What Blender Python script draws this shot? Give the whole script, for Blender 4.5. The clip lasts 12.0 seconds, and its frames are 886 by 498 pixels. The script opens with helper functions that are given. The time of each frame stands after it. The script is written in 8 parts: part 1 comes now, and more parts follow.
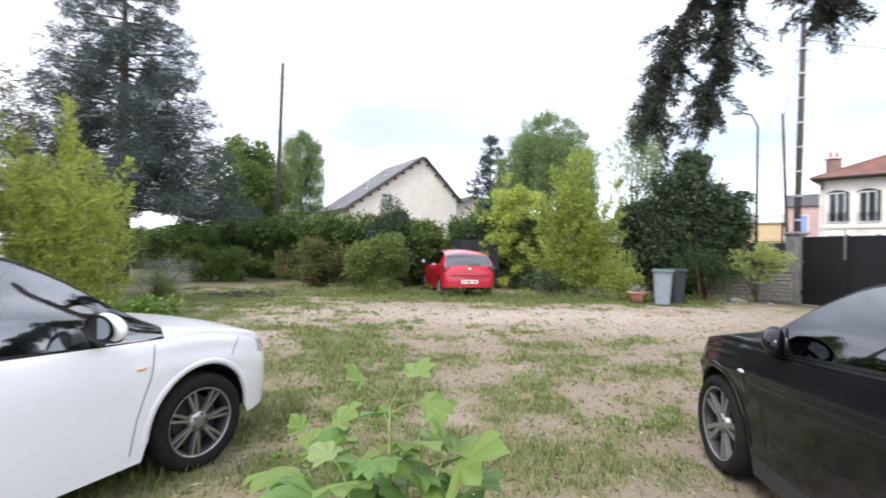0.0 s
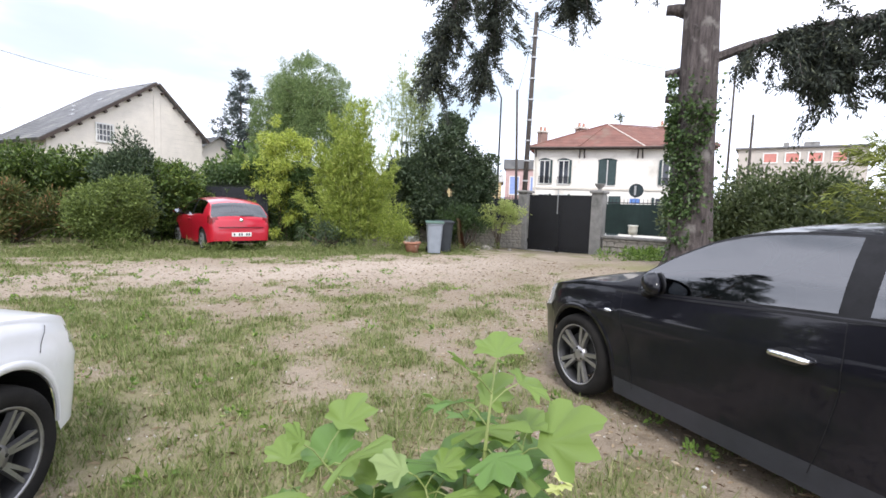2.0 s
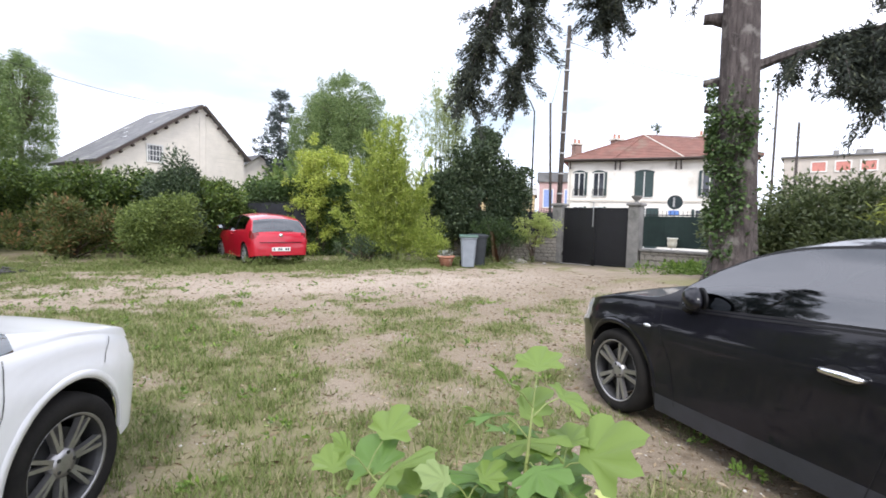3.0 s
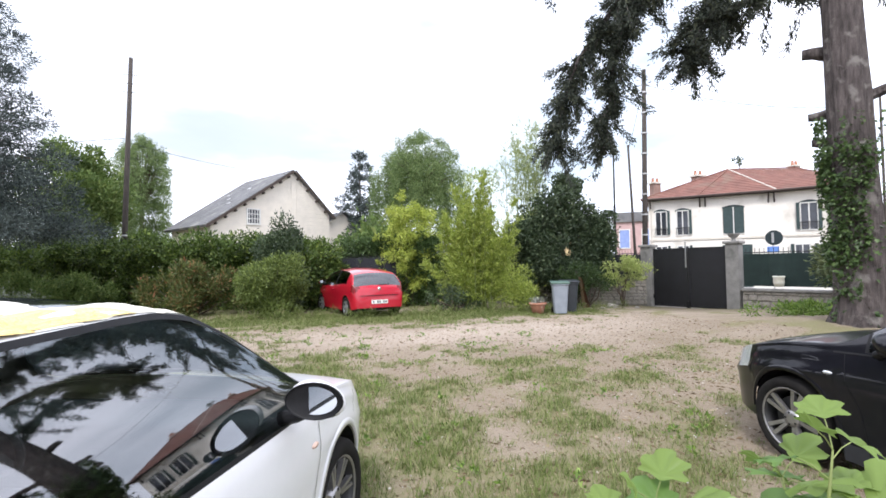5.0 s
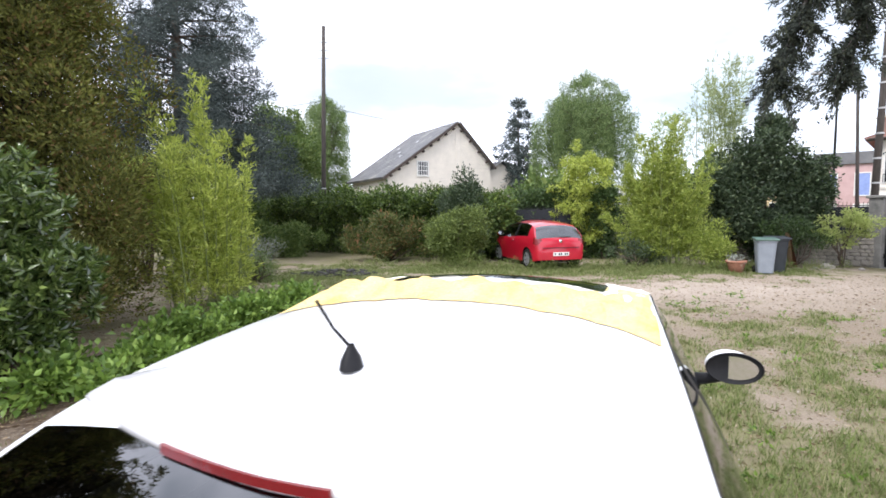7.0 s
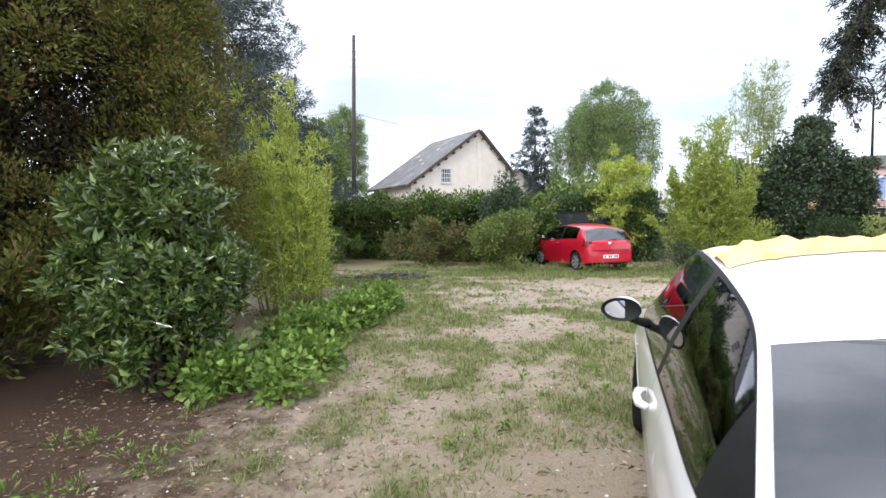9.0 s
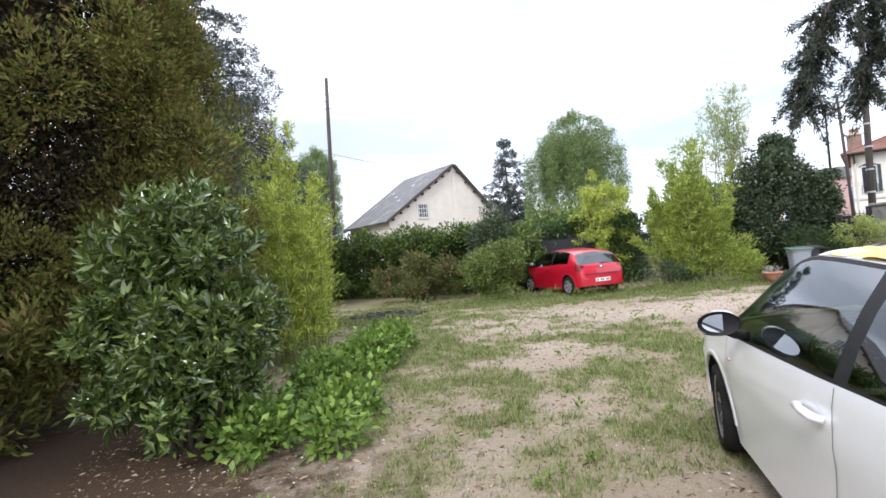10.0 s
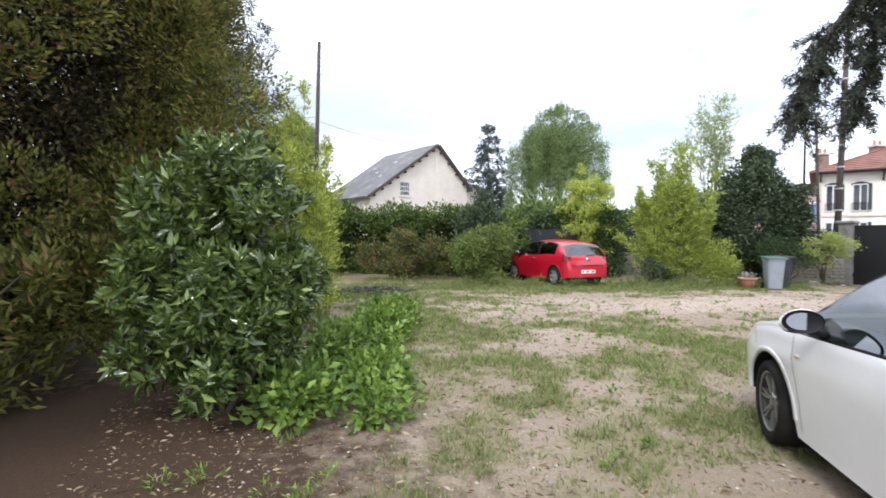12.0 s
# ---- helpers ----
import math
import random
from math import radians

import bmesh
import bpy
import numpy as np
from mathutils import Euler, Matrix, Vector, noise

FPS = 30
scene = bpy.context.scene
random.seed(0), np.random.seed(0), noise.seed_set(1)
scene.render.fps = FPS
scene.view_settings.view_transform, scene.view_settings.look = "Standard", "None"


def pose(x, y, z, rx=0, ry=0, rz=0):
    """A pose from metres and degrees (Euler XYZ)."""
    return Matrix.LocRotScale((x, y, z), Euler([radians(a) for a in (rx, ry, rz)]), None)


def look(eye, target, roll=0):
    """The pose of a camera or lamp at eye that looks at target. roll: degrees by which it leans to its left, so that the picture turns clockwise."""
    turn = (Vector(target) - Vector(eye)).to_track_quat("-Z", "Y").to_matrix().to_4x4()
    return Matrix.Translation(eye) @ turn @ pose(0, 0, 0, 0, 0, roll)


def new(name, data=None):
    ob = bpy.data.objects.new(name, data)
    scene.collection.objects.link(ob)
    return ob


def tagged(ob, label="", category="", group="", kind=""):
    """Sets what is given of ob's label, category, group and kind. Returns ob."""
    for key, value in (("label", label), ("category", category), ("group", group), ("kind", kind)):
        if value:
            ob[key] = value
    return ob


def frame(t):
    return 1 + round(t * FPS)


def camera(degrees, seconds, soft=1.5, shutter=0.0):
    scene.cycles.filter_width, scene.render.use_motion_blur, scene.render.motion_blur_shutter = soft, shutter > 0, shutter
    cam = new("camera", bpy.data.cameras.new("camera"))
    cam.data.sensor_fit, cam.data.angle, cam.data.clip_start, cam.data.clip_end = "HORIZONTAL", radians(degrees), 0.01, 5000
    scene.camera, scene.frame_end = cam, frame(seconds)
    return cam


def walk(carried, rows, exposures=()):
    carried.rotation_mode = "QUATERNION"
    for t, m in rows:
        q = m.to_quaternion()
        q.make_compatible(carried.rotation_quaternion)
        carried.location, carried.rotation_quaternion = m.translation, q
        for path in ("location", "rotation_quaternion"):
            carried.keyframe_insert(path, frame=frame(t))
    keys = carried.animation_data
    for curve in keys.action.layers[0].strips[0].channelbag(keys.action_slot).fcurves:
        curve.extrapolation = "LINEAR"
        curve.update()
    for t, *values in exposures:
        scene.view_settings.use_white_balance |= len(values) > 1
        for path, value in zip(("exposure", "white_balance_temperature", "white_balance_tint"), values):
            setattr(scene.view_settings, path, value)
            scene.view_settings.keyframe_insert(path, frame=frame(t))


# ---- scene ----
cam = camera(85.5, 12.0, soft=1.6, shutter=0.2)
PATH = [
    (0, (0.138, 0.244, 1.423), (0.067, 2.243, 1.429), 0.9),
    (0.5, (-0.103, 0.495, 1.426), (0.285, 2.456, 1.376), -2.3),
    (1, (-0.363, 0.611, 1.429), (0.036, 2.57, 1.355), 0.1),
    (1.5, (-0.586, 0.761, 1.421), (0.089, 2.643, 1.368), 2.1),
    (2, (-0.795, 0.74, 1.416), (0.137, 2.501, 1.243), 2.1),
    (2.5, (-0.831, 0.711, 1.428), (0.075, 2.49, 1.319), 1.2),
    (3, (-0.839, 0.705, 1.428), (-0.031, 2.531, 1.307), 1.6),
    (3.5, (-0.958, 0.682, 1.426), (-0.498, 2.628, 1.419), 1.8),
    (3.7, (-1.102, 0.623, 1.429), (-0.759, 2.593, 1.425), 1.5),
    (5.3, (-1.846, 0.655, 1.535), (-1.265, 2.563, 1.674), -1.1),
    (5.5, (-1.998, 0.611, 1.55), (-1.416, 2.513, 1.754), -0.9),
    (6, (-2.243, 0.524, 1.64), (-1.602, 2.418, 1.681), 0.7),
    (6.5, (-2.553, 0.529, 1.699), (-2.344, 2.514, 1.572), -1.0),
    (7, (-2.889, 0.451, 1.7), (-2.92, 2.446, 1.555), -0.4),
    (7.5, (-3.311, 0.385, 1.672), (-3.421, 2.376, 1.512), -0.4),
    (7.7, (-3.461, 0.401, 1.633), (-3.658, 2.386, 1.485), 1.9),
    (9.3, (-4.684, 0.371, 1.511), (-4.683, 2.369, 1.433), -1.3),
    (9.5, (-4.824, 0.418, 1.496), (-4.815, 2.417, 1.468), -1.5),
    (10, (-5.151, 0.52, 1.518), (-5.042, 2.517, 1.554), -4.6),
    (10.5, (-5.411, 0.466, 1.489), (-4.957, 2.414, 1.5), 0.8),
    (11, (-5.623, 0.388, 1.491), (-5.094, 2.314, 1.396), 0.9),
    (11.5, (-5.768, 0.499, 1.486), (-5.313, 2.444, 1.382), -0.5),
    (12, (-5.927, 0.667, 1.495), (-5.676, 2.651, 1.45), 0.3),
]
walk(cam, [(t, look(eye, target, roll)) for t, eye, target, roll in PATH], exposures=[(0.0, 0.42), (12.0, 0.42)])

# ---- light ----
SUN_EL, SUN_AZ = radians(48), radians(150)
world = bpy.data.worlds.new("overcast_sky")
scene.world = world
world.use_nodes = True
wn, wl = world.node_tree.nodes, world.node_tree.links
wn.clear()
w_out = wn.new("ShaderNodeOutputWorld")
w_bg = wn.new("ShaderNodeBackground")
w_cloud = wn.new("ShaderNodeBackground")
w_mix = wn.new("ShaderNodeMixShader")
w_sky = wn.new("ShaderNodeTexSky")
w_sky.sky_type, w_sky.sun_disc = "NISHITA", False
w_sky.sun_elevation, w_sky.sun_rotation = SUN_EL, SUN_AZ
w_bg.inputs["Strength"].default_value = 0.15
w_co = wn.new("ShaderNodeTexCoord")
w_map = wn.new("ShaderNodeMapping")
w_map.inputs["Scale"].default_value = (1.0, 1.0, 2.6)
w_map.inputs["Location"].default_value = (0.35, 0.1, 0.42)
w_n = wn.new("ShaderNodeTexNoise")
w_n.inputs["Scale"].default_value, w_n.inputs["Detail"].default_value = 1.7, 6.0
w_r = wn.new("ShaderNodeValToRGB")
w_r.color_ramp.elements[0].position, w_r.color_ramp.elements[0].color = 0.33, (0.85, 0.85, 0.85, 1)
w_r.color_ramp.elements[1].position, w_r.color_ramp.elements[1].color = 0.52, (1, 1, 1, 1)
w_cr = wn.new("ShaderNodeValToRGB")
w_cr.color_ramp.elements[0].position, w_cr.color_ramp.elements[0].color = 0.26, (0.36, 0.425, 0.52, 1)
w_cr.color_ramp.elements[1].position, w_cr.color_ramp.elements[1].color = 0.58, (0.965, 0.985, 1.13, 1)
w_cloud.inputs["Strength"].default_value = 1.95
wl.new(w_co.outputs["Generated"], w_map.inputs["Vector"])
wl.new(w_map.outputs["Vector"], w_n.inputs["Vector"])
wl.new(w_n.outputs["Fac"], w_r.inputs["Fac"])
wl.new(w_n.outputs["Fac"], w_cr.inputs["Fac"])
wl.new(w_cr.outputs["Color"], w_cloud.inputs["Color"])
wl.new(w_sky.outputs["Color"], w_bg.inputs["Color"])
wl.new(w_r.outputs["Color"], w_mix.inputs["Fac"])
wl.new(w_bg.outputs["Background"], w_mix.inputs[1])
wl.new(w_cloud.outputs["Background"], w_mix.inputs[2])
# a low grey-blue cloud bank over the hedge
w_sep = wn.new("ShaderNodeVectorMath")
w_sep.operation = "SUBTRACT"
w_sep.inputs[1].default_value = (-0.10, 0.97, 0.245)
w_sc = wn.new("ShaderNodeVectorMath")
w_sc.operation = "MULTIPLY"
w_sc.inputs[1].default_value = (2.1, 0.8, 8.5)
w_wob = wn.new("ShaderNodeVectorMath")
w_wob.operation = "MULTIPLY_ADD"
w_wob.inputs[1].default_value = (0.9, 0.9, 1.6)
w_len = wn.new("ShaderNodeVectorMath")
w_len.operation = "LENGTH"
w_n2 = wn.new("ShaderNodeTexNoise")
w_n2.inputs["Scale"].default_value, w_n2.inputs["Detail"].default_value = 4.5, 5.0
w_m2 = wn.new("ShaderNodeMapping")
w_m2.inputs["Scale"].default_value = (1, 1, 3)
w_off = wn.new("ShaderNodeVectorMath")
w_off.operation = "SUBTRACT"
w_off.inputs[1].default_value = (0.45, 0.45, 0.8)
w_fac = wn.new("ShaderNodeMapRange")
w_fac.interpolation_type = "SMOOTHSTEP"
w_fac.inputs["From Min"].default_value, w_fac.inputs["From Max"].default_value = 1.15, 0.25
w_fac.inputs["To Max"].default_value = 0.85
w_bank = wn.new("ShaderNodeBackground")
w_bank.inputs["Color"].default_value, w_bank.inputs["Strength"].default_value = (0.50, 0.58, 0.70, 1), 1.05
w_mix2 = wn.new("ShaderNodeMixShader")
wl.new(w_co.outputs["Generated"], w_sep.inputs[0])
wl.new(w_sep.outputs["Vector"], w_sc.inputs[0])
wl.new(w_co.outputs["Generated"], w_m2.inputs["Vector"])
wl.new(w_m2.outputs["Vector"], w_n2.inputs["Vector"])
wl.new(w_n2.outputs["Color"], w_wob.inputs[0])
wl.new(w_sc.outputs["Vector"], w_wob.inputs[2])
wl.new(w_wob.outputs["Vector"], w_off.inputs[0])
wl.new(w_off.outputs["Vector"], w_len.inputs[0])
wl.new(w_len.outputs["Value"], w_fac.inputs["Value"])
wl.new(w_fac.outputs["Result"], w_mix2.inputs["Fac"])
wl.new(w_mix.outputs["Shader"], w_mix2.inputs[1])
wl.new(w_bank.outputs["Background"], w_mix2.inputs[2])
wl.new(w_mix2.outputs["Shader"], w_out.inputs["Surface"])
sun = new("sun", bpy.data.lights.new("sun", "SUN"))
sun.data.energy, sun.data.angle, sun.data.color = 2.0, radians(14), (1.0, 0.98, 0.95)
sun.matrix_world = look((0, 0, 30), (-math.sin(SUN_AZ) * -10, -math.cos(SUN_AZ) * -10 * -1, 30 - 10 * math.tan(SUN_EL)))


# ---- materials ----
def node_mat(name):
    m = bpy.data.materials.new(name)
    m.use_nodes = True
    return m, m.node_tree.nodes, m.node_tree.links, m.node_tree.nodes["Principled BSDF"]


def mat(name, a, b=None, rough=0.7, metal=0.0, scale=6.0, bump=0.15, detail=6.0, coat=0.0, stretch=(1, 1, 1), spec=0.5, wear=None, dist=0.01):
    """Two colours mixed by noise at two scales, with relief; wear: a third colour in sparse blotches."""
    m, n, l, p = node_mat(name)
    b = b or tuple(c * 0.8 for c in a)
    co, mp = n.new("ShaderNodeTexCoord"), n.new("ShaderNodeMapping")
    mp.inputs["Scale"].default_value = stretch
    l.new(co.outputs["Object"], mp.inputs["Vector"])
    n1, n2 = n.new("ShaderNodeTexNoise"), n.new("ShaderNodeTexNoise")
    n1.inputs["Scale"].default_value, n1.inputs["Detail"].default_value = scale, detail
    n2.inputs["Scale"].default_value, n2.inputs["Detail"].default_value = scale * 9, 3.0
    l.new(mp.outputs["Vector"], n1.inputs["Vector"])
    l.new(mp.outputs["Vector"], n2.inputs["Vector"])
    ad = n.new("ShaderNodeMath")
    ad.operation = "MULTIPLY_ADD"
    ad.inputs[1].default_value, ad.inputs[2].default_value = 0.45, -0.22
    l.new(n2.outputs["Fac"], ad.inputs[0])
    sm = n.new("ShaderNodeMath")
    l.new(n1.outputs["Fac"], sm.inputs[0])
    l.new(ad.outputs[0], sm.inputs[1])
    r = n.new("ShaderNodeValToRGB")
    r.color_ramp.elements[0].position, r.color_ramp.elements[0].color = 0.3, (*b, 1)
    r.color_ramp.elements[1].position, r.color_ramp.elements[1].color = 0.7, (*a, 1)
    l.new(sm.outputs[0], r.inputs["Fac"])
    colour = r.outputs["Color"]
    if wear:
        n3, r3, mx = n.new("ShaderNodeTexNoise"), n.new("ShaderNodeValToRGB"), n.new("ShaderNodeMix")
        n3.inputs["Scale"].default_value, n3.inputs["Detail"].default_value = scale * 0.6, 8.0
        l.new(co.outputs["Object"], n3.inputs["Vector"])
        r3.color_ramp.elements[0].position, r3.color_ramp.elements[1].position = 0.56, 0.68
        l.new(n3.outputs["Fac"], r3.inputs["Fac"])
        mx.data_type = "RGBA"
        l.new(r3.outputs["Color"], mx.inputs["Factor"])
        l.new(colour, mx.inputs["A"])
        mx.inputs["B"].default_value = (*wear, 1)
        colour = mx.outputs["Result"]
    l.new(colour, p.inputs["Base Color"])
    p.inputs["Roughness"].default_value, p.inputs["Metallic"].default_value = rough, metal
    p.inputs["Coat Weight"].default_value = coat
    p.inputs["Coat Roughness"].default_value = 0.04
    p.inputs["Specular IOR Level"].default_value = spec
    if bump:
        bp = n.new("ShaderNodeBump")
        bp.inputs["Strength"].default_value, bp.inputs["Distance"].default_value = bump, dist
        l.new(sm.outputs[0], bp.inputs["Height"])
        l.new(bp.outputs["Normal"], p.inputs["Normal"])
    return m


def leaf_mat(name, a, b, c=None, rough=0.5, through_light=0.3, spec=0.3):
    """Leaves: each its own shade between a and b, some c, part of the light passing through."""
    m, n, l, p = node_mat(name)
    g, r = n.new("ShaderNodeNewGeometry"), n.new("ShaderNodeValToRGB")
    r.color_ramp.elements[0].position, r.color_ramp.elements[0].color = 0.0, (*b, 1)
    r.color_ramp.elements[1].position, r.color_ramp.elements[1].color = 0.8, (*a, 1)
    if c:
        e = r.color_ramp.elements.new(0.97)
        e.color = (*c, 1)
    l.new(g.outputs["Random Per Island"], r.inputs["Fac"])
    l.new(r.outputs["Color"], p.inputs["Base Color"])
    p.inputs["Roughness"].default_value = rough
    p.inputs["Specular IOR Level"].default_value = spec
    t, mx, out = n.new("ShaderNodeBsdfTranslucent"), n.new("ShaderNodeMixShader"), n["Material Output"]
    l.new(r.outputs["Color"], t.inputs["Color"])
    mx.inputs["Fac"].default_value = through_light
    l.new(p.outputs["BSDF"], mx.inputs[1])
    l.new(t.outputs["BSDF"], mx.inputs[2])
    l.new(mx.outputs["Shader"], out.inputs["Surface"])
    return m


def glass_mat(name, tint, rough=0.02, ior=1.5):
    m, n, l, p = node_mat(name)
    n.remove(p)
    t, gl, f, mx = n.new("ShaderNodeBsdfTransparent"), n.new("ShaderNodeBsdfGlossy"), n.new("ShaderNodeFresnel"), n.new("ShaderNodeMixShader")
    t.inputs["Color"].default_value = (*tint, 1)
    gl.inputs["Roughness"].default_value = rough
    gl.inputs["Color"].default_value = (0.95, 0.97, 1, 1)
    f.inputs["IOR"].default_value = ior
    l.new(f.outputs["Fac"], mx.inputs["Fac"])
    l.new(t.outputs["BSDF"], mx.inputs[1])
    l.new(gl.outputs["BSDF"], mx.inputs[2])
    l.new(mx.outputs["Shader"], n["Material Output"].inputs["Surface"])
    return m


WHITE_PAINT = mat("white_car_paint", (0.80, 0.80, 0.81), (0.765, 0.765, 0.78), 0.32, 0, 3, 0.0, coat=0.8)
BLACK_PAINT = mat("black_car_paint", (0.010, 0.010, 0.014), (0.007, 0.007, 0.010), 0.3, 0, 3, 0.0, coat=0.6, spec=0.05)
BLACK_PAINT.node_tree.nodes["Principled BSDF"].inputs["Coat IOR"].default_value = 1.52
RED_PAINT = mat("red_car_paint", (0.47, 0.006, 0.026), (0.40, 0.005, 0.022), 0.3, 0, 3, 0.0, coat=0.8)
TRIM = mat("black_trim", (0.016, 0.016, 0.018), (0.010, 0.010, 0.011), 0.5, 0, 20, 0.05, spec=0.2)
SILL_GREY = mat("grey_sill_plastic", (0.03, 0.032, 0.04), (0.022, 0.024, 0.03), 0.4, 0, 10, 0.05)
RUBBER = mat("tyre_rubber", (0.012, 0.0115, 0.011), (0.019, 0.0175, 0.016), 0.9, 0, 12, 0.2, spec=0.15)
ALLOY = mat("alloy", (0.42, 0.41, 0.41), (0.30, 0.29, 0.29), 0.38, 0.8, 10, 0.03)
ALLOY_DARK = mat("dark_alloy", (0.05, 0.05, 0.052), (0.03, 0.03, 0.03), 0.5, 0.5, 10, 0.05)
STEEL_RIM = mat("silver_rim", (0.55, 0.56, 0.58), (0.42, 0.42, 0.44), 0.35, 0.7, 10, 0.03)
CHROME = mat("chrome", (0.8, 0.8, 0.82), (0.7, 0.7, 0.72), 0.12, 1.0, 10, 0.0)
GLASS_CLEAR = glass_mat("car_glass", (0.80, 0.93, 0.91), ior=2.7)
GLASS_DARK = glass_mat("tinted_glass", (0.09, 0.11, 0.12), ior=2.1)
MIRROR = mat("mirror_glass", (0.75, 0.78, 0.8), (0.72, 0.75, 0.78), 0.03, 1.0, 4, 0)
CLOTH = mat("seat_cloth", (0.05, 0.052, 0.056), (0.03, 0.031, 0.034), 0.9, 0, 25, 0.2)
PALE_CLOTH = mat("pale_seat_cover", (0.62, 0.68, 0.66), (0.4, 0.45, 0.45), 0.85, 0, 9, 0.3)
DASH = mat("dashboard_plastic", (0.12, 0.125, 0.13), (0.09, 0.095, 0.1), 0.6, 0, 30, 0.1)
RED_LENS = mat("red_lens", (0.2, 0.008, 0.012), (0.14, 0.006, 0.008), 0.15, 0, 10, 0, coat=0.6)
CLEAR_LENS = mat("clear_lens", (0.7, 0.72, 0.75), (0.45, 0.47, 0.5), 0.12, 0.3, 18, 0.05, coat=0.7)
AMBER = mat("amber_lens", (0.75, 0.55, 0.45), (0.6, 0.4, 0.3), 0.2, 0, 10, 0, coat=0.5)
PLATE = mat("plate_white", (0.75, 0.75, 0.73), (0.68, 0.68, 0.66), 0.4, 0, 10, 0)
YELLOW_TAPE = mat("yellow_plastic_sheet", (0.78, 0.53, 0.16), (0.80, 0.63, 0.28), 0.5, 0, 7, 0.9, wear=(0.62, 0.37, 0.08), dist=0.03)
PAPER = mat("torn_white_sheet", (0.8, 0.79, 0.72), (0.72, 0.68, 0.55), 0.6, 0, 8, 0.2)
BARK = mat("cedar_bark", (0.15, 0.125, 0.12), (0.045, 0.036, 0.035), 0.95, 0, 6.5, 1.0, stretch=(2.6, 2.6, 0.45), wear=(0.24, 0.22, 0.205), dist=0.07)
TWIG = mat("twig_bark", (0.12, 0.09, 0.065), (0.07, 0.05, 0.04), 0.9, 0, 14, 0.4)
CANE = mat("green_cane", (0.2, 0.24, 0.07), (0.14, 0.17, 0.05), 0.6, 0, 14, 0.2)
WOODPOLE = mat("weathered_pole", (0.075, 0.062, 0.055), (0.04, 0.034, 0.03), 0.9, 0, 6, 0.5, stretch=(3, 3, 0.4))
BINGREY = mat("grey_bin_plastic", (0.25, 0.28, 0.32), (0.21, 0.235, 0.27), 0.5, 0, 5, 0.1)
BINDARK = mat("dark_bin_plastic", (0.028, 0.034, 0.042), (0.02, 0.025, 0.03), 0.5, 0, 5, 0.1)
BINGREEN = mat("green_bin_lid", (0.10, 0.17, 0.14), (0.07, 0.13, 0.10), 0.5, 0, 5, 0.1)
TERRACOTTA = mat("terracotta", (0.42, 0.20, 0.13), (0.33, 0.15, 0.10), 0.8, 0, 12, 0.2, wear=(0.5, 0.38, 0.3))
RUSTWOOD = mat("rusty_brown_board", (0.27, 0.13, 0.075), (0.15, 0.07, 0.04), 0.75, 0, 6, 0.3)
PALEWOOD = mat("pale_board", (0.5, 0.37, 0.24), (0.4, 0.28, 0.18), 0.75, 0, 6, 0.3)
CONCRETE = mat("concrete", (0.28, 0.27, 0.255), (0.19, 0.185, 0.175), 0.9, 0, 5, 0.4, wear=(0.13, 0.13, 0.12))
STONE = mat("rubble_stone", (0.36, 0.33, 0.29), (0.22, 0.2, 0.175), 0.95, 0, 7, 0.5, wear=(0.14, 0.14, 0.1))
MORTAR = mat("old_mortar", (0.26, 0.245, 0.22), (0.17, 0.16, 0.14), 0.95, 0, 10, 0.5)
GATE = mat("black_gate_sheet", (0.012, 0.012, 0.015), (0.008, 0.008, 0.01), 0.5, 0.0, 3, 0.1)
SCREEN = mat("dark_green_screen", (0.012, 0.030, 0.026), (0.008, 0.02, 0.018), 0.8, 0, 4, 0.2)
SCREEN_DARK = mat("dark_fence_screen", (0.016, 0.018, 0.024), (0.01, 0.012, 0.016), 0.8, 0, 4, 0.2)
IRON = mat("iron", (0.03, 0.03, 0.032), (0.02, 0.02, 0.02), 0.6, 0.6, 12, 0.2)
GALV = mat("galvanised", (0.5, 0.5, 0.5), (0.4, 0.4, 0.4), 0.45, 0.8, 12, 0.1)
RENDER_CREAM = mat("cream_render", (0.76, 0.70, 0.63), (0.67, 0.62, 0.55), 0.9, 0, 0.9, 0.2, wear=(0.48, 0.45, 0.4))
BLOCK = mat("pale_block", (0.76, 0.70, 0.62), (0.66, 0.61, 0.54), 0.9, 0, 2.0, 0.3)
VILLA_WALL = mat("villa_limestone_render", (0.80, 0.76, 0.70), (0.74, 0.70, 0.64), 0.9, 0, 1.2, 0.15, wear=(0.6, 0.56, 0.5))
BAND = mat("villa_band", (0.62, 0.57, 0.5), (0.54, 0.5, 0.44), 0.9, 0, 3, 0.2)
TILE = mat("red_roof_tile", (0.24, 0.112, 0.088), (0.165, 0.078, 0.062), 0.85, 0, 1.6, 0.4, wear=(0.2, 0.13, 0.1))
SLATE = mat("grey_slate", (0.17, 0.17, 0.175), (0.11, 0.11, 0.115), 0.75, 0, 1.6, 0.4, wear=(0.24, 0.24, 0.22))
ROOFWOOD = mat("dark_eaves_wood", (0.075, 0.055, 0.045), (0.05, 0.035, 0.03), 0.8, 0, 5, 0.2)
SHUTTER = mat("dark_green_shutter", (0.030, 0.055, 0.055), (0.02, 0.04, 0.04), 0.6, 0, 6, 0.1)
WINDOW_DARK = mat("dark_window_pane", (0.03, 0.035, 0.045), (0.02, 0.022, 0.028), 0.1, 0, 3, 0.0, coat=0.5)
WHITEWOOD = mat("white_window_wood", (0.72, 0.71, 0.68), (0.62, 0.61, 0.58), 0.6, 0, 8, 0.1)
